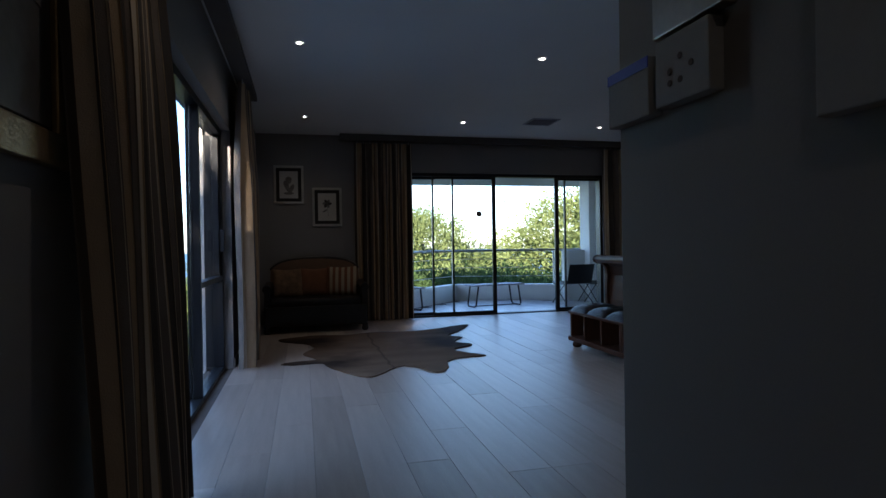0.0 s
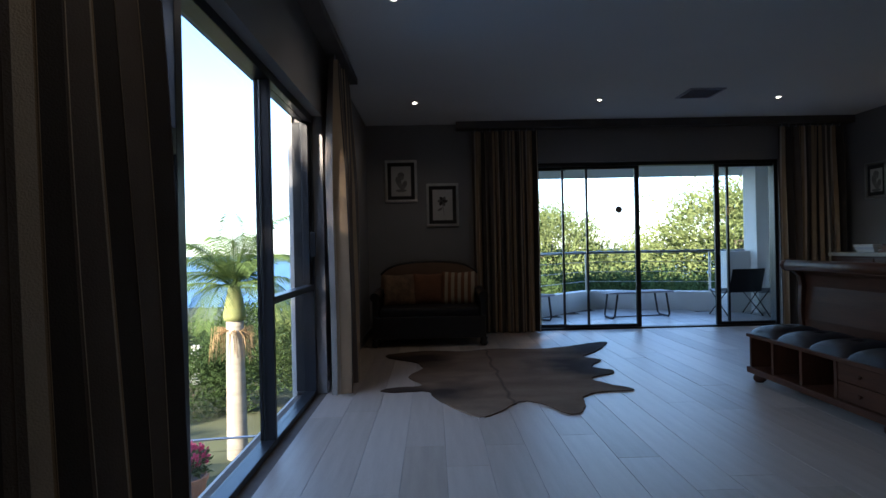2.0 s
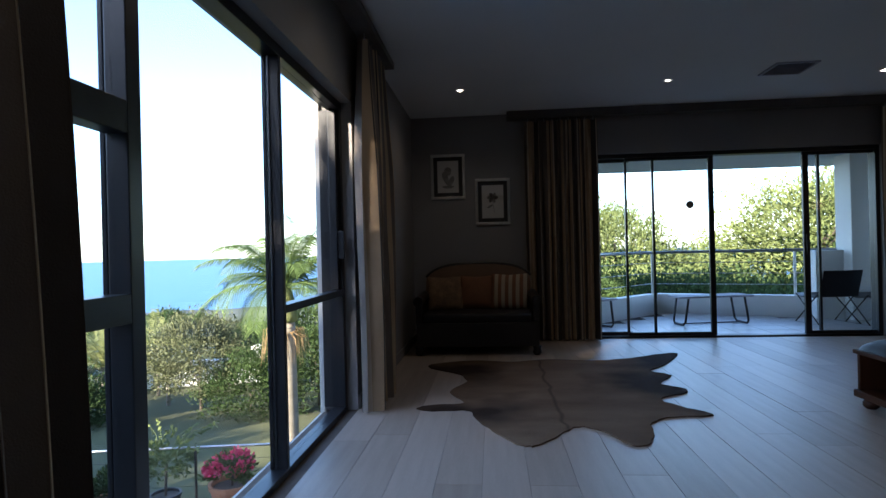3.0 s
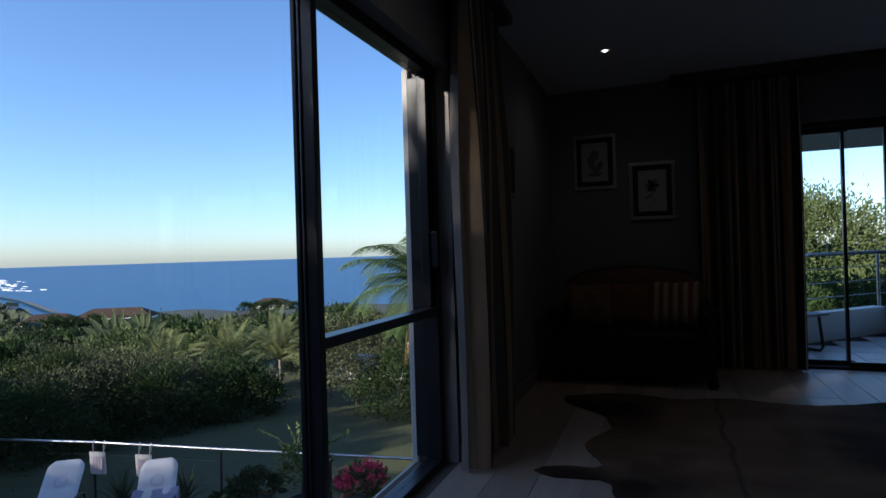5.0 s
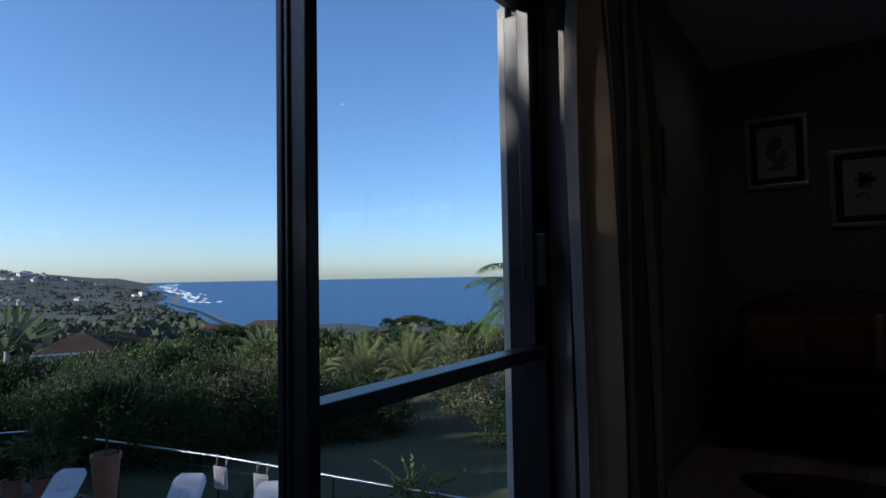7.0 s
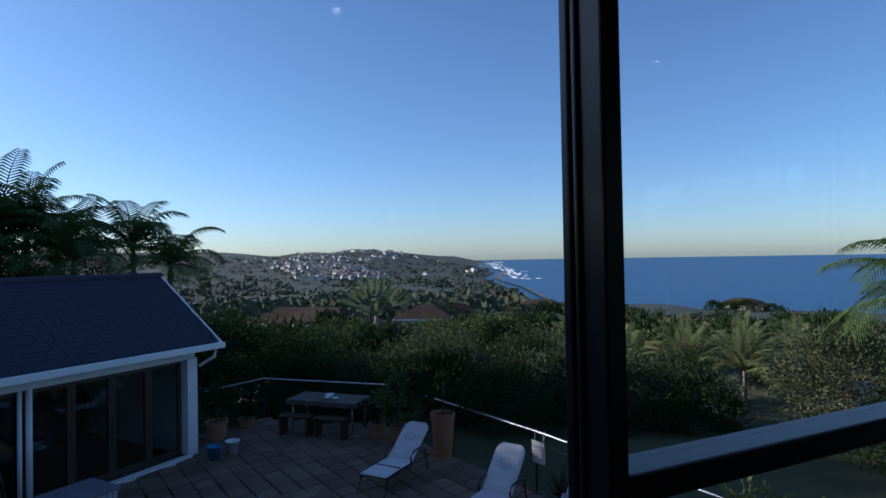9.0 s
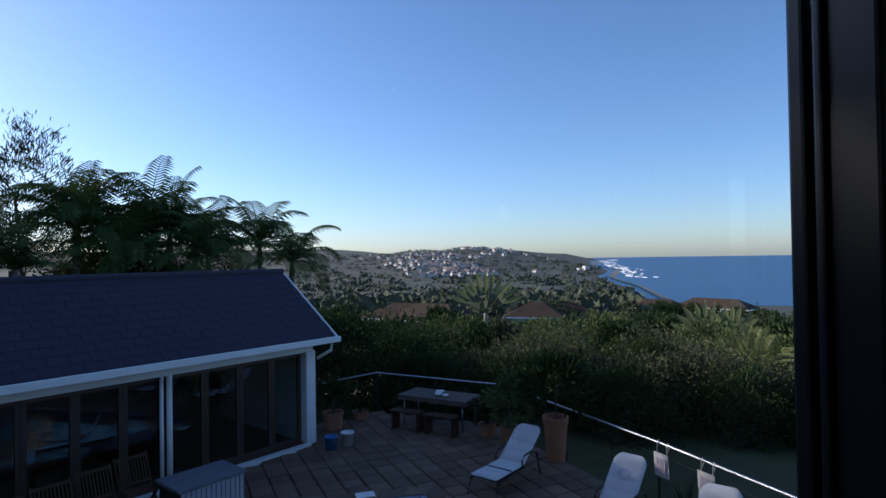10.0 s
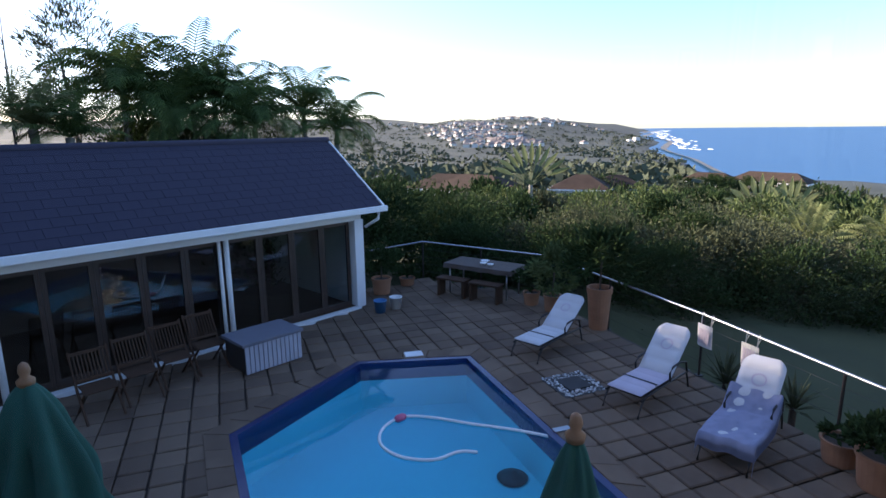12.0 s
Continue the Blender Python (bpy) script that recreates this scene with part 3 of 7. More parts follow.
def frond(m, base, az, el, length, droop, leaflet, rg, pairs=26, vee=0.5, start=0.12, lw=1.0):
    """A feather leaf: an arching rib with leaflets on both sides."""
    p, d = Vector(base), Vector((math.cos(az) * math.cos(el), math.sin(az) * math.cos(el), math.sin(el)))
    pts, dirs, n = [], [], pairs
    for i in range(n + 1):
        pts.append(p.copy()), dirs.append(d.copy())
        p = p + d * (length / n)
        d = (d + Vector((0, 0, -droop / n * (0.4 + 1.3 * i / n)))).normalized()
    m.tube(pts[::4] + [pts[-1]], 0.022 * length / 2, 4, False, 0.004)
    for i in range(int(n * start), n + 1):
        t = i / n
        side = dirs[i].cross(Vector((0, 0, 1))).normalized()
        up = side.cross(dirs[i])
        ln = leaflet * (0.45 + 0.55 * math.sin(math.pi * min(1, 0.15 + t * 0.85))) * rg.uniform(0.85, 1.1)
        for s in (-1, 1):
            out = (side * s * 0.85 + dirs[i] * 0.6 + up * vee * 0.5 + Vector((0, 0, -0.25))).normalized()
            tip = pts[i] + out * ln + Vector((0, 0, -0.38 * ln))
            mid = pts[i] + out * ln * 0.5
            w2 = dirs[i] * 0.018 * lw * (1 + length / 3)
            o = len(m.v)
            m.v += [tuple(pts[i] - w2 * 0.5), tuple(pts[i] + w2 * 0.5), tuple(mid + w2), tuple(mid - w2), tuple(tip)]
            m.f += [(o, o + 1, o + 2, o + 3), (o + 3, o + 2, o + 4)]


def palm(at, height, fronds, length, leafmat, seed, label, r=0.14, droop=1.5, leaflet=0.5, shaft=None, elev=(0.1, 1.35), flowers=False, lean=(0, 0), pairs=26, group="", lw=0.75):
    rg = random.Random(seed)
    t = thing("palm_tree", label, "palm", at, 0, group)
    tr = Mesh()
    n = 14
    top = Vector((lean[0], lean[1], height))
    pts = [Vector((lean[0] * (i / n) ** 2, lean[1] * (i / n) ** 2, -0.4 + (height + 0.4) * i / n)) for i in range(n + 1)]
    tr.tube(pts, r * 1.25, 12, True, r)
    for i in range(1, n * 2):
        p = pts[0].lerp(pts[-1], i / (2 * n))
        q = (i / (2 * n)) ** 2
        tr.tube([Vector((lean[0] * q, lean[1] * q, p.z - 0.012)), Vector((lean[0] * q, lean[1] * q, p.z + 0.012))], r * (1.27 - 0.25 * i / (2 * n)), 12, False)
    part("trunk", tr, M_TRUNK, t, smooth=True)
    if shaft:
        part("crownshaft", Mesh().lathe([(r * 1.25, 0), (r * 1.35, 0.12), (r * 1.0, shaft * 0.6), (r * 0.6, shaft)], 12, top), M_PALMY, t, "smooth pale crownshaft", smooth=True)
        top = top + Vector((0, 0, shaft * 0.9))
    cr = Mesh()
    for k in range(fronds):
        az = k * 2.39996 + rg.uniform(-0.25, 0.25)
        el = elev[0] + (elev[1] - elev[0]) * ((k + 0.5) / fronds) ** 0.8 + rg.uniform(-0.1, 0.1)
        frond(cr, top, az, el, length * rg.uniform(0.85, 1.1), droop * rg.uniform(0.8, 1.2), leaflet, rg, pairs, lw=lw)
    part("crown", cr, leafmat, t)
    if flowers:
        fl = Mesh()
        for k in range(120):
            a, rr = rg.uniform(0, 6.28), rg.uniform(0.1, 0.5)
            z0 = height - 0.22
            fl.tube([(lean[0] + r * math.cos(a), lean[1] + r * math.sin(a), z0), (lean[0] + rr * math.cos(a), lean[1] + rr * math.sin(a), z0 - rg.uniform(-0.1, 0.15)), (lean[0] + rr * 1.15 * math.cos(a), lean[1] + rr * 1.15 * math.sin(a), z0 - rg.uniform(0.25, 0.75))], 0.008, 3, False, 0.004)
        part("flower_head", fl, M_SEED, t, "orange-brown hanging flower strands")
    return t


# ---- terrace, pool and rail ----
RAIL = [(-14.3, 4.9), (-15.6, 7.05), (-13.24, 9.68), (-8.61, 10.64), (-6.26, 10.97), (-2.6, 11.5), (0.6, 11.9)]
edge = RAIL + [(0.6, 5.0), (XL - T, 5.0), (XL - T, -9), (-9, -9), (-14.6, 3.9)]
POOL_EDGE = [(-10.18, 5.15), (-10.05, 7.13), (-4.9, 8.14), (-4.5, 4.33), (-8.02, 3.40)]


def inside(p, poly):
    c = False
    for i in range(len(poly)):
        (x0, y0), (x1, y1) = poly[i], poly[i - 1]
        if (y0 > p[1]) != (y1 > p[1]) and p[0] < (x1 - x0) * (p[1] - y0) / (y1 - y0) + x0:
            c = not c
    return c


def offset(poly, d):
    """The outline moved outwards by d (the outline runs clockwise or not)."""
    n, out = len(poly), []
    area = sum(poly[i - 1][0] * poly[i][1] - poly[i][0] * poly[i - 1][1] for i in range(n))
    for i in range(n):
        a, b, c = Vector(poly[i - 1]), Vector(poly[i]), Vector(poly[(i + 1) % n])
        e0, e1 = (b - a).normalized(), (c - b).normalized()
        sg = 1 if area > 0 else -1
        n0, n1 = Vector((e0.y, -e0.x)) * sg, Vector((e1.y, -e1.x)) * sg
        k = (n0 + n1).normalized()
        out.append(tuple(b + k * d / max(0.3, k.dot(n0))))
    return out


def ring(m, inner, outer, z0, z1):
    n = len(inner)
    for i in range(n):
        j = (i + 1) % n
        m.add([(*inner[i], z0), (*inner[j], z0), (*outer[j], z0), (*outer[i], z0), (*inner[i], z1), (*inner[j], z1), (*outer[j], z1), (*outer[i], z1)],
              [(0, 1, 2, 3), (4, 5, 6, 7), (0, 1, 5, 4), (2, 3, 7, 6), (1, 2, 6, 5), (3, 0, 4, 7)])
    return m


POOL = offset(POOL_EDGE, -0.1)
bm_ = bmesh.new()
vs = [bm_.verts.new((x, y, TZ - 0.045)) for x, y in edge]
hole = [bm_.verts.new((x, y, TZ - 0.045)) for x, y in offset(POOL, 0.1)]
es = [bm_.edges.new((a[i - 1], a[i])) for a in (vs, hole) for i in range(len(a))]
bmesh.ops.triangle_fill(bm_, use_beauty=True, edges=es)
ex = bmesh.ops.extrude_face_region(bm_, geom=list(bm_.faces))
for q in ex["geom"]:
    if isinstance(q, bmesh.types.BMVert):
        q.co.z -= 0.9
bmesh.ops.recalc_face_normals(bm_, faces=bm_.faces)
me_ = bpy.data.meshes.new("terrace")
bm_.to_mesh(me_), bm_.free()
me_.materials.append(M_PAVEBED)
terrace = tagged(new("pavement", me_), "weathered brown square paving around the pool", "terrace", "", "structure")

pool = thing("swimming_pool", "kite-shaped swimming pool with navy tile edge and clear blue water", "pool")
part("basin", ring(Mesh(), POOL, offset(POOL, 0.12), TZ - 0.85, TZ - 0.09).prism(POOL, TZ - 0.95, TZ - 0.85), M_POOL, pool, "pale blue plaster basin")
part("tile_band", ring(Mesh(), offset(POOL, -0.004), offset(POOL, 0.1), TZ - 0.32, TZ + 0.002), M_POOLTILE, pool, "dark blue mosaic tile band")


part("water_surface", Mesh().add([(x, y, TZ - 0.06) for x, y in offset(POOL, -0.006)], [tuple(range(len(POOL)))]), clear_mat("pool_water", (0.30, 0.80, 0.90), 0.02, 0.12, 0.02, 0.9), pool, "still clear water").visible_shadow = False
ci, co = offset(POOL, 0.102), offset(POOL, 0.42)
for i in range(len(ci)):
    a0, a1, b0, b1 = Vector(ci[i - 1]), Vector(ci[i]), Vector(co[i - 1]), Vector(co[i])
    k = max(1, round((a1 - a0).length / 0.42))
    for j in range(k):
        u0, u1 = j / k + 0.014 / k, (j + 1) / k - 0.014 / k
        part("coping_stone", Mesh().prism([tuple(a0.lerp(a1, u0)), tuple(a0.lerp(a1, u1)), tuple(b0.lerp(b1, u1)), tuple(b0.lerp(b1, u0))], TZ - 0.06, TZ + 0.008 + 0.004 * ((j * 7 + i) % 3)), M_PAVE, pool, bevel=0.012)

railing = thing("terrace_railing", "brushed steel railing with thin wires around the terrace", "railing", (0, 0, TZ))
part("handrail", Mesh().tube([(x, y, 1.0) for x, y in RAIL], 0.019, 10), M_STEEL, railing, smooth=True)
post = Mesh().tube([(0, 0, -0.05), (0, 0, 0.98)], 0.02, 8).box(-0.05, -0.05, -0.045, 0.05, 0.05, -0.03).data("post", M_IRON)
for i in range(len(RAIL) - 1):
    a, b = Vector(RAIL[i]), Vector(RAIL[i + 1])
    k = max(1, round((b - a).length / 2.2))
    for j in range(k):
        p = a.lerp(b, j / k)
        part("post", post, None, railing, at=pose(p.x, p.y, 0))
for z in (0.2, 0.4, 0.6, 0.8):
    part("wire", Mesh().tube([(x, y, z) for x, y in RAIL], 0.003, 4), M_IRON, railing)

# ---- the annex ----
AU, AN = Vector((0.595, -0.804)).normalized(), Vector((0.804, 0.595)).normalized()
AC = Vector((-13.46, 5.28))


def ap(u, n, z=0.0):
    """A place along the annex front (u), out from it (n)."""
    p = AC + AU * u + AN * n
    return (p.x, p.y, TZ + z)


AM = Matrix(((AU.x, AN.x, 0, AC.x), (AU.y, AN.y, 0, AC.y), (0, 0, 1, TZ), (0, 0, 0, 1)))
annex = thing("annex_house", "white single-storey annex with a slate roof and glass doors", "house")
EZ, RZ, EN, RN, AL = 2.32, 3.72, 0.42, -1.55, 15.0
part("wall", Mesh().box(-0.1, -0.15, 1.98, AL, 0.05, 2.30, AM).box(-0.1, -3.6, -0.05, 0.1, -0.16, 2.34, AM).box(AL - 0.1, -3.6, -0.05, AL + 0.1, 0.05, 2.30, AM)
     .add([AM @ Vector(p) for p in ((0.05, -3.4, 2.34), (0.05, 0.2, 2.34), (0.05, RN, 3.6))], [(0, 1, 2)]), M_WHITE, annex, "white painted walls")
# dark colour here stands in for the shade inside the annex
part("inner_wall", Mesh().box(0.1, -3.75, -0.05, AL, -3.6, 2.30, AM).box(0.1, -3.6, 2.26, AL, -0.16, 2.30, AM), M_CASE, annex, "inner wall and ceiling coloured dark for interior shade")
part("floor_slab", Mesh().box(0, -3.6, -0.04, AL, 0.05, 0.03, AM), M_TEAK, annex, "dark floor of the annex")
part("roof", Mesh().add([AM @ Vector(p) for p in ((-0.45, EN, EZ - 0.02), (AL, EN, EZ - 0.02), (AL, RN, RZ - 0.02), (-0.45, RN, RZ - 0.02), (-0.45, 2 * RN - EN, EZ - 0.02), (AL, 2 * RN - EN, EZ - 0.02),
     (-0.45, EN, EZ - 0.1), (AL, EN, EZ - 0.1), (AL, RN, RZ - 0.1), (-0.45, RN, RZ - 0.1), (-0.45, 2 * RN - EN, EZ - 0.1), (AL, 2 * RN - EN, EZ - 0.1))],
     [(0, 1, 2, 3), (3, 2, 5, 4), (6, 7, 8, 9), (9, 8, 11, 10), (0, 1, 7, 6), (4, 5, 11, 10), (0, 3, 9, 6), (3, 4, 10, 9), (1, 2, 8, 7), (2, 5, 11, 8)]), M_ROOF, annex, "dark slate-blue roof")
part("gutter", Mesh().box(-0.5, EN - 0.02, EZ - 0.14, AL, EN + 0.10, EZ - 0.02, AM), M_WHITE, annex, "white gutter", bevel=0.012)
part("soffit", Mesh().box(-0.45, 0.05, EZ - 0.16, AL, EN - 0.02, EZ - 0.13, AM), M_WHITE, annex, "white soffit")
part("verge", Mesh().add([AM @ Vector(p) for p in ((-0.47, EN + 0.02, EZ), (-0.47, RN, RZ), (-0.47, RN, RZ - 0.14), (-0.47, EN + 0.02, EZ - 0.14), (-0.42, EN + 0.02, EZ + 0.012), (-0.42, RN, RZ + 0.012), (-0.42, RN, RZ - 0.14), (-0.42, EN + 0.02, EZ - 0.14))],
     [(0, 1, 2, 3), (4, 5, 6, 7), (0, 1, 5, 4), (2, 3, 7, 6), (0, 3, 7, 4), (1, 2, 6, 5)]), M_WHITE, annex, "white verge board")
part("downpipe", Mesh().tube([ap(-0.3, EN + 0.02, EZ - 0.16), ap(-0.3, EN + 0.0, EZ - 0.3), ap(-0.18, 0.1, EZ - 0.5)], 0.035, 8), M_WHITE, annex, smooth=True)
part("pillar", Mesh().box(-0.12, -0.14, -0.05, 0.12, 0.1, 2.0, AM), M_WHITE, annex, "white corner pillar", bevel=0.01)
for u in (3.03, 6.6, 10.2):
    part("post", Mesh().tube([ap(u, 0.0, -0.05), ap(u, 0.0, 2.0)], 0.05, 10).tube([ap(u + 0.13, -0.02, -0.05), ap(u + 0.13, -0.02, 2.0)], 0.035, 10), M_WHITE, annex, "white steel post", smooth=True)
part("step", Mesh().box(0.1, 0.02, -0.05, AL, 0.22, 0.03, AM), M_WHITE, annex, "pale door sill", bevel=0.008)
u = 0.15
while u < 13:
    ww = 0.72
    part("door_frame", Mesh().box(u, -0.13, 0.03, u + 0.07, -0.08, 1.98, AM).box(u + ww - 0.07, -0.13, 0.03, u + ww, -0.08, 1.98, AM).box(u + 0.07, -0.13, 0.03, u + ww - 0.07, -0.08, 0.14, AM).box(u + 0.07, -0.13, 1.89, u + ww - 0.07, -0.08, 1.98, AM), M_CASE, annex, "dark brown folding door frame")
    part("pane", Mesh().box(u + 0.07, -0.11, 0.14, u + ww - 0.07, -0.105, 1.89, AM), M_AGLASS, annex, "clear glass pane").visible_shadow = False
    u += ww + 0.004

# ---- trees and bushes outside ----
CROWNS = [leaf_cloud(20 + k, (2.0, 2.0, 1.7), 140, 84, 0.12, -0.55, 0.32, 0.5) for k in range(4)]
CROWN_D = [c.data("crown", M_LEAFD) for c in CROWNS[:3]]
CROWN_S = [CROWNS[3].data("crown", M_LEAFS), leaf_cloud(31, (2.0, 2.0, 1.5), 130, 66, 0.145, -0.4, 0.34, 0.45).data("crown", M_LEAFS)]
CROWN_L = [leaf_cloud(41 + k, (2.2, 2.2, 1.8), 190, 80, 0.13, -0.5).data("crown", M_LEAFL) for k in range(2)]
FAR = {"d": [leaf_cloud(51 + k, (2.0, 2.0, 1.6), 70, 30, 0.30, -0.5).data("crown", M_LEAFD) for k in range(2)], "s": [leaf_cloud(54, (2.0, 2.0, 1.5), 70, 30, 0.28, -0.4).data("crown", M_LEAFS)], "l": [leaf_cloud(55, (2.0, 2.0, 1.5), 70, 30, 0.28, -0.4).data("crown", M_LEAFL)]}
TRUNK_D = [branches(60 + k, 1.0, 0.6, 0.05).data("trunk", M_BARK) for k in range(2)]
rng = random.Random(8)


def bush(x, y, top, r, kind, label, category="bush", name="bush", group="", far=False):
    """A leafy bush or tree whose crown of radius r ends at height top."""
    crowns = {"d": CROWN_D, "s": CROWN_S, "l": CROWN_L}[kind] if not far else FAR[kind]
    z = terrain(x, y)
    b = thing(name, label, category, (x, y, z), rng.uniform(0, 360), group)
    k = r / 2.1
    kz = k * rng.uniform(0.9, 1.15)
    ch = max(0.2 * r, top - z - 2.45 * kz)
    part("trunk", rng.choice(TRUNK_D), None, b, at=Matrix.Diagonal((ch * 0.8, ch * 0.8, ch, 1)))
    part("crown", rng.choice(crowns), None, b, at=Matrix.Translation((0, 0, ch)) @ Matrix.Diagonal((k, k, kz, 1)))
    if ch - 1.6 * kz > 0.6:
        part("lower_foliage", rng.choice(FAR["d"]), None, b, at=Matrix.Translation((0, 0, ch * 0.45)) @ Matrix.Diagonal((k * 0.95, k * 0.95, ch * 0.33, 1)))
    return b


DARK, SILV, LITE = "dense dark green evergreen bush", "grey-green coastal bush with pale sunlit tips", "light green leafy tree in sunlight"
# behind the terrace rail
for x, y, top, r, k in ((-17.6, 2.6, 0.3, 2.3, "d"), (-18.6, 5.4, 0.35, 2.3, "d"), (-19.8, 8.3, -0.45, 2.3, "d"), (-17.6, 8.6, -1.5, 1.7, "d"), (-18.4, 11.2, -0.95, 2.1, "s"), (-16.0, 11.6, -1.35, 1.9, "d"),
                        (-15.6, 14.2, -0.95, 2.0, "s"), (-14.2, 13.4, -1.7, 1.6, "d"), (-14.8, 16.6, -1.15, 1.9, "s"), (-13.4, 16.4, -1.9, 1.6, "d"), (-14.9, 19.4, -1.4, 1.9, "s"), (-18.6, 14.2, -1.2, 2.2, "d"), (-18.0, 17.6, -1.3, 2.2, "s"), (-12.8, 18.6, -1.7, 1.7, "d"), (-16.8, 13.0, -1.1, 1.3, "s"), (-16.4, 15.6, -0.95, 1.4, "d"),
                        (-22.5, 4.0, 0.3, 2.4, "d"), (-23.5, 10.2, -0.9, 2.4, "d"), (-22.4, 14.8, -1.95, 2.4, "s"), (-21.5, 19.6, -1.95, 2.4, "s"), (-20.6, -1.2, 1.6, 2.3, "d"), (-24.5, 0.6, 0.6, 2.3, "d")):
    bush(x, y, top, r, k, DARK if k == "d" else SILV, group="bushes behind the terrace")
# further down the slope
for i in range(96):
    az, d = radians(rng.uniform(-6, 64)), rng.uniform(27, 74)
    if math.degrees(az) > 52 and d < 34:
        continue
    k = rng.choice("ddsl")
    bush(-0.6 - d * math.cos(az), 5 + d * math.sin(az), 1.2 - d * math.tan(radians(rng.uniform(4.7, 6.2) - (0.7 if az > 0.63 else 0))), rng.uniform(1.5, 2.2) * (0.7 + d / 70), k, {"d": DARK, "s": SILV, "l": LITE}[k], group="bushes down the slope", far=True)
# beyond the lawn
for x, y, top, r, k in ((-7.2, 19.6, -1.3, 1.5, "d"), (-9.3, 20.6, -0.2, 1.8, "s"), (-5.4, 20.6, -0.5, 1.8, "d"), (-3.4, 21.5, 0.7, 2.0, "l"), (-11.6, 30.5, -1.5, 2.2, "d"), (-7.5, 26.5, -0.2, 2.4, "d"), (-16.6, 29, -1.6, 2.2, "s"), (-2.0, 26.0, 1.9, 2.6, "l"), (-5, 33, 0.3, 2.8, "d")):
    bush(x, y, top, r, k, DARK if k == "d" else SILV if k == "s" else LITE, group="bushes beyond the lawn")
# beyond the balcony
for x, y, top, r, k in ((-0.6, 18.4, 1.0, 2.2, "d"), (2.2, 17.8, 1.2, 2.1, "d"), (4.6, 18.4, 1.25, 2.2, "d"), (7.2, 17.8, 0.9, 2.2, "d"), (9.5, 17.5, 0.8, 2.3, "d"), (0.9, 17.4, 0.7, 1.7, "d"), (3.4, 17.2, 0.6, 1.6, "d"), (5.9, 17.2, 0.6, 1.7, "d"), (8.3, 16.9, 0.4, 1.7, "d"), (3.2, 19.6, 1.1, 2.0, "d"), (6.2, 19.6, 1.0, 2.0, "d"), (5.3, 27, 3.8, 2.2, "l"), (2.2, 27, 1.8, 2.4, "d"), (-1.6, 27, 1.7, 2.6, "l"),
                        (8.0, 27.5, 1.5, 2.5, "l"), (12.0, 24.5, 4.4, 3.2, "l"), (15.2, 25.4, 4.8, 3.4, "l"), (9.6, 30, 2.2, 2.8, "l"), (6.4, 31, 1.7, 2.8, "l"), (0.0, 33, 2.2, 3.0, "d"), (5.6, 22.2, 0.9, 2.0, "l"), (0.0, 22.0, 0.9, 2.4, "d"), (3.2, 22.4, 1.0, 2.4, "d"), (7.4, 22.4, 1.0, 2.4, "d"), (10.6, 21.4, 1.0, 2.4, "d")):
    bush(x, y, top, r, k, DARK if k == "d" else LITE, "tree", "garden_tree", "trees beyond the balcony")
# tall trees added out of view to block the low sun from terrace and room
for x, y, top, r in ((-9.5, -8.5, 10.0, 3.8), (-13.6, -8.6, 9.4, 3.6), (-12.0, -12.5, 11.4, 4.0), (-17.5, -9.6, 8.0, 3.2), (-5.8, -9.6, 10.0, 3.6), (-17.5, -14, 9.4, 3.6), (-2.5, -9.0, 8.2, 3.2), (-21.0, -10.2, 7.4, 3.2), (-11.2, -10.8, 8.8, 3.6), (-15.2, -11.2, 8.4, 3.4), (-23.6, -13.6, 8.8, 3.4)):
    bush(x, y, top, r, "d", "unseen evergreen tree added to keep low sun off the terrace", "tree", "shade_tree", "tall trees behind the annex")

PALML, PALMD = "feather palm with arching green fronds", "slender palm with dark drooping fronds"
# palms behind the annex
for x, y, z, n, ln, sd in ((-19.6, 3.9, 0.85, 16, 2.1, 1), (-19.0, 4.9, 0.3, 13, 1.8, 2), (-19.4, 0.7, 1.25, 17, 2.3, 3), (-18.4, -0.9, 1.35, 18, 2.3, 4), (-20.4, -0.2, 1.0, 16, 2.2, 5), (-19.6, 2.0, 0.85, 16, 2.1, 7), (-18.6, 0.2, 0.6, 18, 2.1, 9), (-19.2, -1.1, 1.5, 20, 2.1, 10), (-20.0, 1.2, 1.3, 20, 2.1, 11), (-18.2, 2.6, 0.5, 18, 1.9, 14)):
    palm((x, y, terrain(x, y)), z + 0.4 - terrain(x, y), n, ln * 1.05, M_PALM, sd, PALMD, r=0.07, droop=1.9, leaflet=0.62, shaft=0.45, elev=(0.05, 1.35), pairs=28, lw=0.9, group="palms behind the annex")
for x, y, top, r in ((-18.9, -3.0, 0.7, 1.7), (-19.6, -0.6, 2.3, 2.0), (-20.2, 1.6, 1.9, 1.8), (-17.6, -5.0, 0.2, 1.6), (-20.4, 3.4, 0.9, 1.6), (-21.5, -1.4, 1.9, 1.8)):
    bush(x, y, top, r, "d", DARK, group="bushes behind the annex")
palm((-15.5, -1.9, terrain(-15.5, -1.9)), 4.7, 22, 1.5, M_PALMY, 12, "low bushy palm with yellow-green fronds", r=0.1, droop=1.0, leaflet=0.4, elev=(0.2, 1.3))
palm((-15.6, -1.2, terrain(-15.6, -1.2)), 4.5, 20, 1.4, M_PALM, 13, "low bushy palm with green fronds", r=0.1, droop=1.0, leaflet=0.4, elev=(0.2, 1.3))
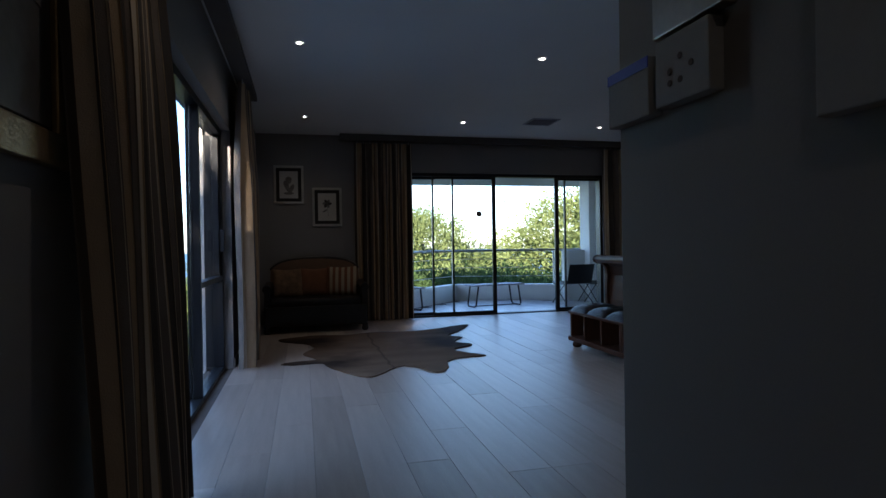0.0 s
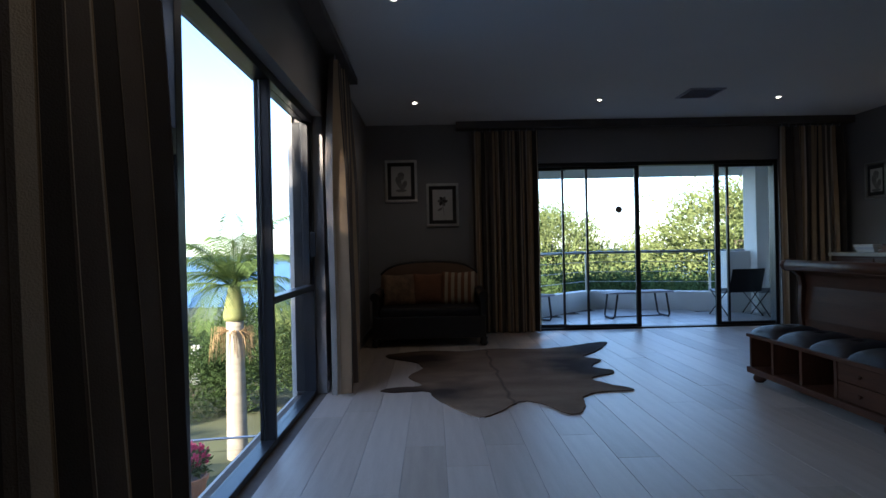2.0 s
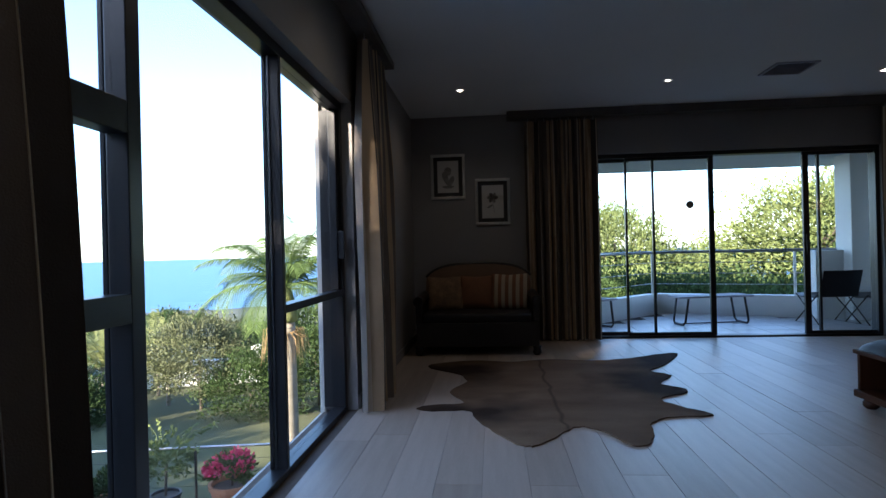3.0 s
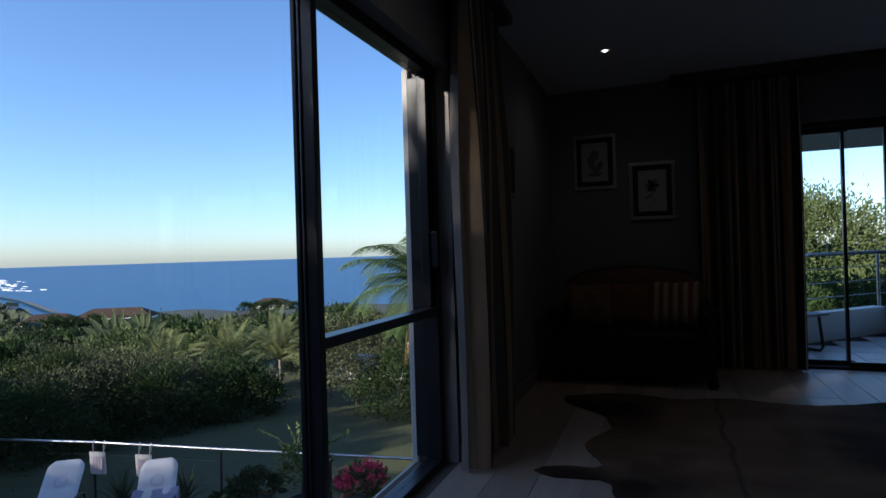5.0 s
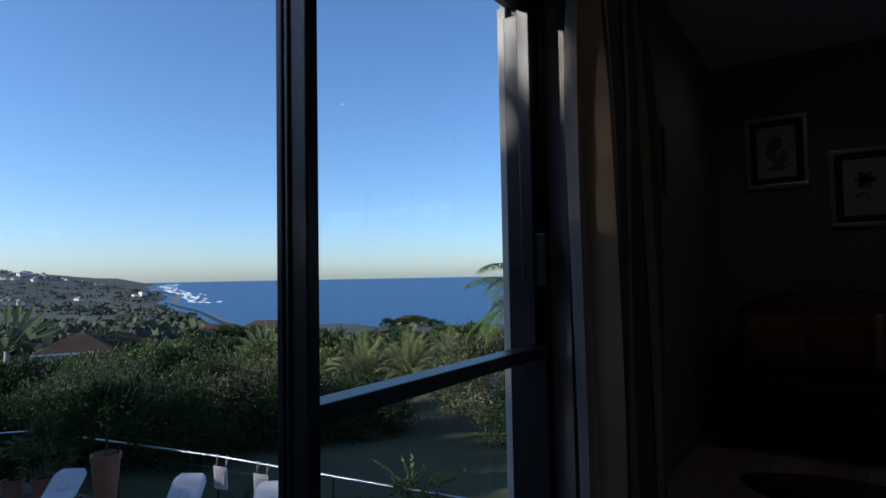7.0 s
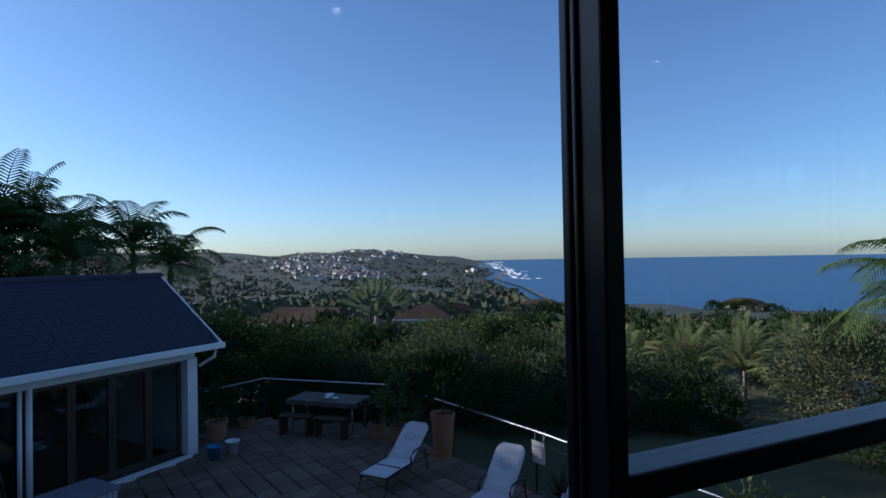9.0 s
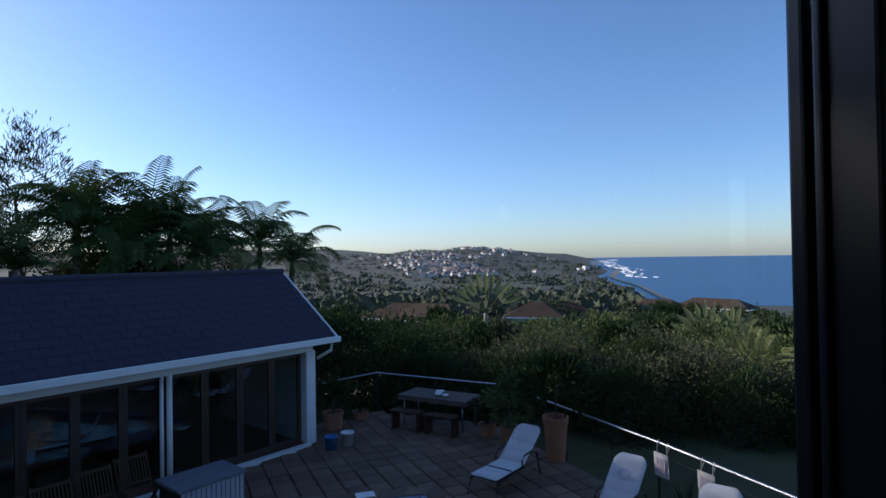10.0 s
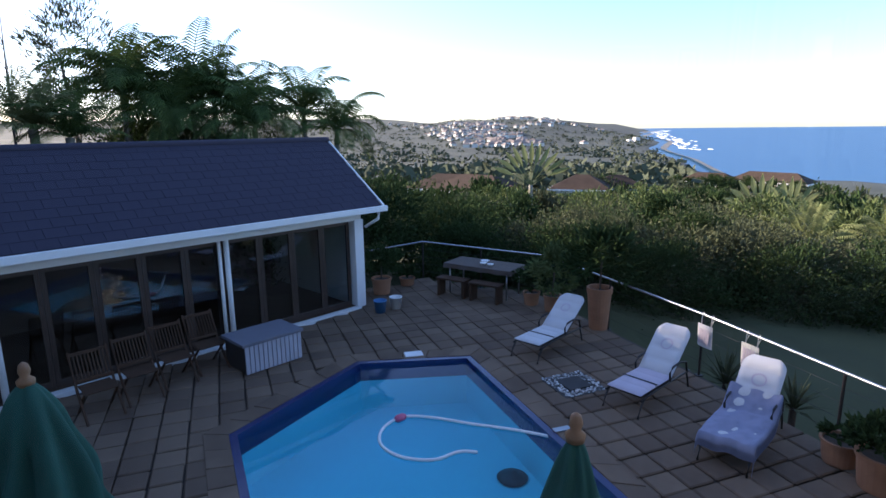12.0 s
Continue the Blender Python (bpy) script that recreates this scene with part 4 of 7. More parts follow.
# the king palm beside the lawn
palm((-4.4, 15.2, terrain(-4.4, 15.2)), 3.1, 24, 2.05, M_PALM, 21, "king palm with pale trunk and orange flower strands", r=0.19, droop=1.7, leaflet=0.6, shaft=0.8, elev=(0.0, 1.3), flowers=True, pairs=44, lw=0.5)
# golden palms by the white wall
for x, y, top, sd in ((-14.6, 23.6, -1.0, 31), (-13.2, 24.6, -0.9, 32), (-15.8, 25.0, -1.0, 33), (-11.6, 22.6, -1.3, 34), (-16.8, 23.2, -1.5, 35), (-17.8, 20.8, -1.6, 36)):
    z = terrain(x, y)
    palm((x, y, z), (top - z) * 0.4, 26, 2.0, M_PALMY, sd, "golden cane palm with feathery yellow-green fronds", r=0.06, droop=1.2, leaflet=0.4, elev=(0.35, 1.45), group="golden palms by the white wall")


def fan_palm(x, y, top, seed, n=11, h=2.4):
    """A traveller's palm: a flat fan of large paddle leaves."""
    z = terrain(x, y)
    t = thing("travellers_palm", "fan of pale paddle leaves catching the sun", "palm", (x, y, z), 60 + seed % 40)
    hh = top - z - h
    part("trunk", Mesh().tube([(0, 0, -0.3), (0, 0, hh)], 0.14, 8), M_TRUNK, t, smooth=True)
    for k in range(n):
        a = radians(-62 + 124 * k / (n - 1))
        d = Vector((math.sin(a), 0.06 * (k % 3 - 1), math.cos(a)))
        m = Mesh()
        b0, b1 = Vector((0, 0, hh)), Vector((0, 0, hh)) + d * h * 0.5
        m.tube([b0, b1], 0.025, 5, False)
        w = Vector((d.z, 0.3, -d.x)).normalized()

        def blade(u, v, d=d, b1=b1, w=w):
            return b1 + d * (u * h * 0.55) + w * ((v - 0.5) * 0.36 * math.sin(math.pi * min(0.97, 0.08 + u * 0.92))) + Vector((0, 0.1 * abs(v - 0.5), -0.25 * u * u * abs(d.x)))
        m.grid(blade, 6, 4)
        part("leaf", m, M_PALMY, t)


fan_palm(-41, 18.4, 0.0, 5, 11, 3.0)
fan_palm(-30, 28.5, -1.7, 9, 9, 2.2)
fan_palm(-26, 27.0, -1.5, 23, 9, 2.0)



def agave(x, y, seed, n=30, h=0.75):
    """A rosette of stiff pointed leaves."""
    rg = random.Random(seed)
    t = thing("agave", "spiky grey-green agave growing below the rail", "agave", (x, y, terrain(x, y)), 0, "agaves below the rail")
    part("stem", Mesh().tube([(0, 0, -0.2), (0, 0, 0.5)], 0.05, 8), M_BARK, t)
    for k in range(n):
        a, el = k * 2.39996, 0.15 + 1.25 * k / n
        d = Vector((math.cos(a) * math.cos(el), math.sin(a) * math.cos(el), math.sin(el)))
        w, ln, b = Vector((-math.sin(a), math.cos(a), 0)) * 0.035, h * rg.uniform(0.8, 1.1), Vector((0, 0, 0.45))
        up = w.cross(d).normalized() * 0.012
        m = Mesh().add([b - w * 0.6, b + w * 0.6, b + d * ln * 0.45 + w - up, b + d * ln * 0.45 - w - up, b + d * ln + Vector((0, 0, -0.1 * math.cos(el))), b + d * ln * 0.45 - up * 2.2],
                       [(0, 1, 2, 5), (0, 5, 3), (5, 2, 4), (3, 5, 4)])
        part("leaf", m, M_LEAFS, t)


agave(-8.75, 11.25, 3)
agave(-7.55, 11.5, 4, 26, 0.65)

# wispy casuarina and a bare tree
cas = thing("casuarina_tree", "tall wispy casuarina with feathery needles paled for haze", "tree", (-23.0, -3.9, terrain(-23, -3.9)))
part("trunk", branches(77, 7.5, 1.2, 0.1, 7), M_BARK, cas, smooth=True)
# the paler grey-green leaf colour stands in for haze on this crown
part("crown", leaf_cloud(78, (1.3, 1.3, 2.5), 130, 30, 0.24, -0.9, 0.3, 0.05, 0.9), M_LEAFS, cas, at=pose(0, 0, 7.4))
bare = thing("bare_tree", "leafless grey tree with thin upright twigs", "tree", (-20.6, -4.8, terrain(-20.6, -4.8)))
rg = random.Random(4)
m = Mesh().tube([(0, 0, -0.3), (0.1, 0, 5), (0.0, 0.1, 8.6)], 0.07, 6, True, 0.012)
for k in range(26):
    z0 = rg.uniform(4.5, 7.6)
    a = rg.uniform(0, 6.28)
    e = Vector((math.cos(a) * rg.uniform(0.4, 1.1), math.sin(a) * rg.uniform(0.4, 1.1), z0 + rg.uniform(0.8, 2.0)))
    m.tube([(0.05, 0.05, z0), (Vector((0.05, 0.05, z0)) + e) / 2 + Vector((0, 0, -0.15)), e], 0.018, 4, False, 0.006)
part("branches", m, M_BARK, bare)

# woods across the valley, too many to count
rg = random.Random(6)
m = Mesh()
for k in range(3800):
    az, d = radians(rg.uniform(-16, 34)), 78 + 1300 * rg.random() ** 1.4
    x, y = -d * math.cos(az), d * math.sin(az)
    if shore(x, y) > -18 or noise.noise((x / 60, y / 60, 9)) < -0.25:
        continue
    z = terrain(x, y)
    s = rg.uniform(1.4, 2.8) * (0.8 + min(d, 300) / 600)
    for j in range(9):
        p = Vector((x + rg.gauss(0, s * 0.7), y + rg.gauss(0, s * 0.7), z + abs(rg.gauss(0, s * 0.5))))
        a, b = Vector((rg.gauss(0, 1), rg.gauss(0, 1), rg.gauss(0, 1))).normalized() * s * 0.4, Vector((rg.gauss(0, 1), rg.gauss(0, 1), rg.gauss(0, 1))).normalized() * s * 0.4
        m.add([p - a, p - b, p + a, p + b], [(0, 1, 2, 3)])
solid("far_woods", m, mat("far_leaf", (0.045, 0.058, 0.04), 0.8, col2=(0.09, 0.10, 0.064), scale=0.05, fine=0.6, island=True, obj_var=0.35, spec=0.03, bump=0.0), "dark woods covering the valley floor", "woods", kind="stuff")


def neighbour(x, y, ridge_z, a, b, turn, label):
    t = thing("neighbour_house", label, "house", (x, y, ridge_z), turn, "houses down the slope")
    h = 1.5
    part("wall", Mesh().box(-a + 0.4, -b + 0.4, -h - 3.2, a - 0.4, b - 0.4, -h + 0.02), M_OUT, t, "cream plaster walls")
    part("roof", Mesh().add([(-a, -b, -h), (a, -b, -h), (a, b, -h), (-a, b, -h), (-a + b, 0, 0), (a - b, 0, 0)], [(0, 1, 5, 4), (1, 2, 5), (2, 3, 4, 5), (3, 0, 4), (0, 1, 2, 3)]), M_ROOFRED, t, "brown tiled hip roof")
    part("fascia", Mesh().box(-a, -b - 0.03, -h - 0.18, a, -b, -h - 0.01).box(-a, b, -h - 0.18, a, b + 0.03, -h - 0.01).box(a, -b, -h - 0.18, a + 0.03, b, -h - 0.01).box(-a - 0.03, -b, -h - 0.18, -a, b, -h - 0.01), M_WHITE, t, "white fascia board")
    part("window", Mesh().box(a - 0.41, -1, -h - 1.6, a - 0.38, 1, -h - 0.5), M_IRON, t, "dark window")
    return t


for az, d, el, a, b, turn in ((52.4, 140, -4.0, 4.8, 3.0, 20), (48.3, 70, -5.5, 3.2, 2.2, 100), (39.3, 112, -4.1, 6.4, 2.6, 28), (34.5, 116, -4.25, 5.0, 2.6, 35), (26.4, 74, -4.6, 3.4, 2.6, 75), (23.2, 70, -4.6, 3.6, 2.8, 60), (13.2, 60, -4.6, 5.0, 3.2, 40), (10.4, 66, -4.5, 4.6, 3, 55), (15.6, 58, -5.6, 4.2, 3, 35)):
    d0 = radians(az)
    rz = 1.2 + d * math.tan(radians(el))
    neighbour(-0.6 - d * math.cos(d0), 5 + d * math.sin(d0), rz, a, b, turn, "neighbouring house with a brown tiled hip roof")
    # the trees that hide its walls
    for k in (-1.2, -0.6, 0.0, 0.6, 1.2):
        dd = d - a - 2.6 - rng.uniform(0, 2.5)
        q = d0 + k * (a / d)
        bush(-0.6 - dd * math.cos(q), 5 + dd * math.sin(q), 1.2 + (rz - 1.2 - 1.35) * dd / d + rng.uniform(-0.5, 0.25), rng.uniform(1.7, 2.4), rng.choice("dds"), DARK, group="bushes before the houses", far=True)
gw = thing("garden_wall", "white plastered garden wall among palms", "wall", (-11.3, 27.0, terrain(-11.3, 27.0)), 12)
part("wall_panel", Mesh().box(-3.5, -0.1, -0.4, 0.9, 0.1, 1.15), M_WHITE, gw, bevel=0.02)
part("pier", Mesh().box(0.9, -0.18, -0.4, 1.3, 0.18, 1.75), M_WHITE, gw, bevel=0.02)
part("coping", Mesh().box(-3.5, -0.14, 1.15, 0.9, 0.14, 1.2), M_WHITE, gw, bevel=0.01)


# ---- things on the terrace ----
def lounger(at, turn, seatmat, label, back=38, towel=False):
    t = thing("sun_lounger", label, "sun lounger", at, turn, "sun loungers by the pool")
    W, hz = 0.62, 0.29
    ca, sa = math.cos(radians(back)), math.sin(radians(back))
    for y in (0.02, W - 0.02):
        part("side_rail", Mesh().tube([(0.0, y, hz - 0.03), (0.4, y, hz), (1.5, y, hz)], 0.016, 8), M_IRON, t, smooth=True)
        part("leg", Mesh().tube([(0.12, y, hz), (0.0, y, hz * 0.55), (-0.06, y, 0.0)], 0.016, 8), M_IRON, t, smooth=True)
        part("leg", Mesh().tube([(1.4, y, hz), (1.46, y, hz * 0.5), (1.5, y, 0.0)], 0.016, 8), M_IRON, t, smooth=True)
        part("armrest", Mesh().tube([(0.86, y, hz), (0.84, y, hz + 0.14), (0.92, y, hz + 0.22), (1.15, y, hz + 0.24), (1.36, y, hz + 0.18), (1.42, y, hz)], 0.017, 8), M_IRON, t, "curved dark metal armrest", smooth=True)
    part("back_frame", Mesh().tube([(0.95, 0.06, hz), (0.95 + 0.85 * ca, 0.06, hz + 0.85 * sa), (0.95 + 0.85 * ca, W - 0.06, hz + 0.85 * sa), (0.95, W - 0.06, hz)], 0.014, 8), M_IRON, t, smooth=True)
    part("sling", Mesh().box(0.05, 0.04, hz - 0.005, 0.95, W - 0.04, hz + 0.005), M_IRON, t, "dark woven seat")

    def puff(x0, x1, m4, mt, rows, name):
        m = Mesh()
        n = 24
        for s in (1, -1):
            def sheet(u, v, s=s):
                x = x0 + (x1 - x0) * u
                y = W / 2 + (W - 0.06) * (v - 0.5) * (1 - 0.38 * max(0.0, (u - 0.8) / 0.2) ** 2.4 if x1 - x0 > 0.6 else 1)
                e = min(1, 9 * min(u, 1 - u)) ** 0.5 * min(1, 9 * min(v, 1 - v)) ** 0.5
                q = 0.5 + 0.5 * abs(math.sin(math.pi * rows * u)) ** 0.6 * (0.55 + 0.45 * abs(math.sin(math.pi * 5 * v)) ** 0.6)
                return m4 @ Vector((x, y, 0.04 + (0.036 if s > 0 else -0.03) * e * (q if s > 0 else 1)))
            m.grid(sheet, n, 12)
        return part(name, m, mt, t, smooth=True)
    puff(0.0, 0.48, pose(0, 0, hz + 0.006), seatmat, 2, "cushion")
    puff(0.48, 0.95, pose(0, 0, hz + 0.006), seatmat, 2, "cushion")
    bm = Matrix.Translation((0.95, 0, hz + 0.012)) @ Matrix.Rotation(-radians(back), 4, "Y")
    puff(0.0, 0.9, bm, M_CUSHION, 4, "back_cushion")
    part("emblem", Mesh().grid(lambda u, v: bm @ Vector((0.52 + 0.1 * (0.75 + 0.25 * v) * math.cos(6.283 * u), W / 2 + 0.1 * (0.75 + 0.25 * v) * math.sin(6.283 * u), 0.0795)), 24, 1), M_STRIPE, t, "faint grey round emblem")
    part("strap", Mesh().box(0.46, 0.02, hz + 0.07, 0.49, W - 0.02, hz + 0.076), M_IRON, t, "thin dark strap")
    t.scale = (0.96, 0.95, 0.95)
    return t


lounger((-9.47, 8.23, TZ), 127.5, M_CUSHION, "sun lounger with pale padded cushions and raised back", 36)
lounger((-7.39, 8.97, TZ), 122.5, M_STRIPE, "sun lounger with faded lilac seat and pale back cushion", 45)
lounger((-5.91, 9.52, TZ), 127, M_CUSHION, "sun lounger with pale cushions under a grey towel", 45)


def towel_sheet(u, v):
    x, y = -0.06 + 1.22 * u, -0.10 + 0.82 * v
    z = 0.388 + 0.014 * math.sin(9 * u + 5 * v) + 0.012 * math.sin(17 * v + 6 * u) + 0.014 * noise.noise((u * 9, v * 4, 2))
    if x > 0.92:
        z += (x - 0.92) * 1.0
    over = max(0, -0.03 - y) + max(0, y - 0.64)
    z -= over * 3.0 + max(0, 0.0 - x) * 3.2
    return Vector((max(-0.02, x) if y > -0.02 else x, max(-0.03, min(0.66, y)), z))


tw = Mesh()
tw.grid(towel_sheet, 40, 30)
tw.grid(lambda u, v: towel_sheet(u, v) + Vector((0, 0, -0.006)), 40, 30)
free("towel", tw, M_TOWEL, "rumpled grey towel thrown over a lounger", "towel", (-5.91, 9.52, TZ), 127, smooth=True).scale = (0.96, 0.95, 0.95)


def pot(at, r, h, label, flare=1.25, mt=None, name="plant_pot", group=""):
    p = thing(name, label, "plant pot", at, 0, group)
    part("body", Mesh().lathe([(r / flare, 0), (r / flare * 1.05, h * 0.1), (r * 0.97, h * 0.86), (r * 1.04, h * 0.87), (r * 1.06, h), (r * 0.92, h), (r * 0.88, h * 0.88), (0.01, h * 0.86)], 22), mt or M_TERRA, p, smooth=False)
    part("soil", Mesh().lathe([(r * 0.9, h * 0.87), (r * 0.9, h * 0.885)], 16), M_BARK, p, "dark potting soil")
    return p


def potted(at, r, h, crown, leafmat, lift, label, flare=1.25, mt=None):
    p = pot(at, r, h, label, flare, mt, "potted_plant", "potted plants")
    part("stem", Mesh().tube([(0, 0, h * 0.8), (0.02, 0.01, h + lift)], 0.02, 6), M_BARK, p)
    part("foliage", crown, leafmat, p, at=pose(0, 0, h + lift))
    return p


potted((-10.95, 9.95, TZ), 0.24, 0.85, leaf_cloud(91, (0.62, 0.62, 0.6), 40, 26, 0.22, -0.4, 0.3, 0.2), M_LEAFD, 0.55, "tall terracotta pot with a spiky green plant", 1.35)
potted((-12.2, 9.45, TZ), 0.2, 0.36, leaf_cloud(92, (0.42, 0.42, 0.55), 34, 24, 0.14, -0.7), M_LEAFL, 0.5, "terracotta pot with a bushy light green shrub")
potted((-12.75, 9.15, TZ), 0.19, 0.3, leaf_cloud(93, (0.32, 0.32, 0.3), 24, 20, 0.12, -0.5), M_LEAFD, 0.25, "low terracotta pot with a small green shrub")
potted((-14.35, 5.85, TZ), 0.24, 0.4, leaf_cloud(94, (0.42, 0.42, 0.4), 30, 24, 0.13, -0.5), M_LEAFD, 0.32, "terracotta pot with a leafy shrub beside the annex")
potted((-15.0, 6.55, TZ), 0.2, 0.2, leaf_cloud(95, (0.24, 0.24, 0.2), 18, 20, 0.1, -0.3), M_LEAFD, 0.1, "shallow terracotta bowl with a low plant")
potted((-5.98, 10.76, TZ), 0.22, 0.30, leaf_cloud(96, (0.2, 0.2, 0.12), 14, 16, 0.1, 0.0), M_LEAFD, 0.06, "terracotta pot with a few green leaves by the rail")
potted((-5.45, 10.78, TZ), 0.27, 0.42, leaf_cloud(97, (0.36, 0.36, 0.26), 40, 30, 0.1, -0.3), M_LEAFD, 0.12, "large terracotta pot with a dense green plant by the rail")
fl = potted((-3.78, 11.08, TZ), 0.32, 0.54, leaf_cloud(98, (0.36, 0.36, 0.22), 46, 26, 0.1, -0.3), M_LEAFL, 0.16, "orange bowl overflowing with pink bougainvillea", 1.5)
part("flowers", leaf_cloud(99, (0.38, 0.38, 0.24), 44, 24, 0.06, -0.1, 0.24, 0.8), M_PINK, fl, "bright pink flowers", at=pose(0, 0, 0.74))
rg = random.Random(14)
vine = potted((-4.85, 11.1, TZ), 0.22, 0.34, leaf_cloud(100, (0.36, 0.36, 0.45), 30, 22, 0.09, -0.6), M_LEAFL, 0.45, "grey pot with a straggling light green climber", 1.2, M_IRON)
sp = Mesh()
for k in range(9):
    a, ln = rg.uniform(0, 6.28), rg.uniform(0.5, 1.1)
    p0, p1 = Vector((0, 0, 0.8)), Vector((math.cos(a) * ln, math.sin(a) * ln * 0.5, 1.0 + rg.uniform(0.0, 0.55)))
    md = (p0 + p1) / 2 + Vector((0, 0, 0.15))
    sp.tube([p0, md, p1], 0.006, 4, False, 0.003)
    for j in range(14):
        q = p0.lerp(p1, j / 13) + Vector((0, 0, 0.3 * (j / 13) * (1 - j / 13)))
        s = Vector((rg.gauss(0, 1), rg.gauss(0, 1), rg.gauss(0, 1))).normalized() * 0.05
        r2 = Vector((rg.gauss(0, 1), rg.gauss(0, 1), rg.gauss(0, 1))).normalized() * 0.03
        sp.add([q - r2, q + s, q + r2, q - s], [(0, 1, 2, 3)])
part("tendrils", sp, M_LEAFL, vine, "thin trailing shoots")


def bag(x, y, turn, mt, label):
    t = thing("beach_bag", label, "bag", (x, y, TZ), turn, "bags hung on the rail")
    part("pouch", Mesh().grid(lambda u, v: Vector((-0.15 + 0.30 * u + 0.02 * (v - 0.5), 0.05 + 0.025 * math.sin(3.14 * u) * (1 - v), 0.50 + 0.36 * v)), 8, 8).grid(lambda u, v: Vector((-0.15 + 0.30 * u + 0.02 * (v - 0.5), 0.045 - 0.05 * math.sin(3.14 * u) * (1 - v), 0.50 + 0.36 * v)), 8, 8), mt, t, smooth=True)
    for x0 in (-0.11, 0.09):
        part("handle", Mesh().tube([(x0, 0.045, 0.85), (x0, 0.04, 0.98), (x0 + 0.01, 0.0, 1.033), (x0 + 0.02, -0.04, 0.98), (x0 + 0.02, 0.035, 0.85)], 0.008, 6), mt, t, smooth=True)
    for i in range(4):
        part("panel", Mesh().box(-0.11 + 0.055 * i, 0.078, 0.56, -0.07 + 0.055 * i, 0.082, 0.80), M_STRIPE, t)


def on_rail(x):
    for i in range(len(RAIL) - 1):
        (x0, y0), (x1, y1) = RAIL[i], RAIL[i + 1]
        if x0 <= x <= x1:
            return y0 + (y1 - y0) * (x - x0) / (x1 - x0)


bag(-8.50, on_rail(-8.50), 190, M_CUSHION, "pale quilted bag hung from the rail")
bag(-7.62, on_rail(-7.62), 190, mat("woven_white", (0.62, 0.6, 0.54), 0.9, var=0.35, scale=30), "white woven bag hung from the rail")

# dining table with a brown cloth, by the rail
tb = thing("garden_table", "garden table under a brown cloth with bowls on it", "table", (-13.9, 8.32, TZ), 47)
part("tabletop", Mesh().box(-0.85, -0.38, 0.68, 0.85, 0.38, 0.72), M_TEAK, tb, bevel=0.01)
for sx in (-0.78, 0.78):
    for sy in (-0.32, 0.32):
        part("leg", Mesh().tube([(sx, sy, 0), (sx, sy, 0.68)], 0.02, 8), M_STEEL, tb, "thin pale metal leg", smooth=True)
M_CLOTH = mat("brown_cloth", (0.11, 0.085, 0.07), 0.95, var=0.15, scale=8, fine=200, bump=0.3)
cl = Mesh()
cl.grid(lambda u, v: Vector((-0.9 + 1.8 * u, -0.42 + 0.84 * v, 0.727)), 12, 8)
per = [(-0.9, -0.42), (0.9, -0.42), (0.9, 0.42), (-0.9, 0.42)]
for i in range(4):
    (x0, y0), (x1, y1) = per[i], per[(i + 1) % 4]
    cl.grid(lambda u, v, x0=x0, y0=y0, x1=x1, y1=y1: Vector(((x0 + (x1 - x0) * u) * (1 + 0.03 * v * math.sin(u * 25) + 0.02 * v), (y0 + (y1 - y0) * u) * (1 + 0.05 * v * math.sin(u * 25) + 0.02 * v), 0.727 - 0.11 * v)), 40, 4)
free("tablecloth", cl, M_CLOTH, "brown cloth hanging over the garden table", "tablecloth", (-13.9, 8.32, TZ), 47, smooth=True)
for dx, dy, r in ((-0.1, 0.05, 0.11), (0.12, -0.05, 0.09), (0.3, 0.08, 0.08)):
    free("bowl", Mesh().lathe([(r * 0.4, 0), (r, 0.055), (r * 0.94, 0.055), (r * 0.35, 0.012)], 18), M_WHITE, "small pale bowl on the garden table", "bowl", (-13.9 + dx, 8.32 + dy, TZ + 0.73), 0, "bowls on the table", smooth=True)
for dx, turn in ((-0.5, 0), (0.4, 0)):
    bn = thing("garden_bench", "low dark wooden bench tucked beside the table", "bench", (-13.42 + dx * 0.68, 7.89 + dx * 0.73, TZ), 47, "benches at the table")
    part("seat", Mesh().box(-0.4, -0.16, 0.41, 0.4, 0.16, 0.45), M_TEAK, bn, bevel=0.008)
    for sx in (-0.34, 0.34):
        part("leg", Mesh().box(sx - 0.03, -0.14, 0, sx + 0.03, 0.14, 0.41), M_TEAK, bn, bevel=0.006)


def bucket(x, y, mt, label):
    b = thing("bucket", label, "bucket", (x, y, TZ), 20, "buckets by the pillar")
    part("body", Mesh().lathe([(0.105, 0), (0.14, 0.26), (0.15, 0.26), (0.15, 0.28), (0.135, 0.28), (0.10, 0.02)], 20), mt, b, smooth=True)
    part("handle", Mesh().tube([(-0.148, 0, 0.25), (-0.16, 0.06, 0.14), (0, 0.145, 0.06), (0.16, 0.06, 0.14), (0.148, 0, 0.25)], 0.005, 6), M_STEEL, b, smooth=True)


bucket(-12.85, 5.72, M_PLASTICB, "blue plastic bucket on the paving")
bucket(-13.05, 6.08, M_WHITE, "white plastic bucket on the paving")

# storage box with pale slats
bx = thing("storage_box", "low storage box with pale slatted sides and grey lid", "storage box", ap(3.15, 1.35), math.degrees(math.atan2(AU.y, AU.x)))
part("body", Mesh().box(-0.52, -0.34, 0.03, 0.52, 0.34, 0.5), M_IRON, bx)
for i in range(13):
    part("slat", Mesh().box(-0.53 + i * 0.0815, 0.34, 0.02, -0.53 + i * 0.0815 + 0.068, 0.362, 0.5), M_PALEWOOD, bx, bevel=0.004)
part("lid", Mesh().box(-0.57, -0.38, 0.5, 0.57, 0.39, 0.56), mat("grey_lid", (0.16, 0.16, 0.19), 0.7, var=0.15, scale=4), bx, "flat grey lid", bevel=0.012)


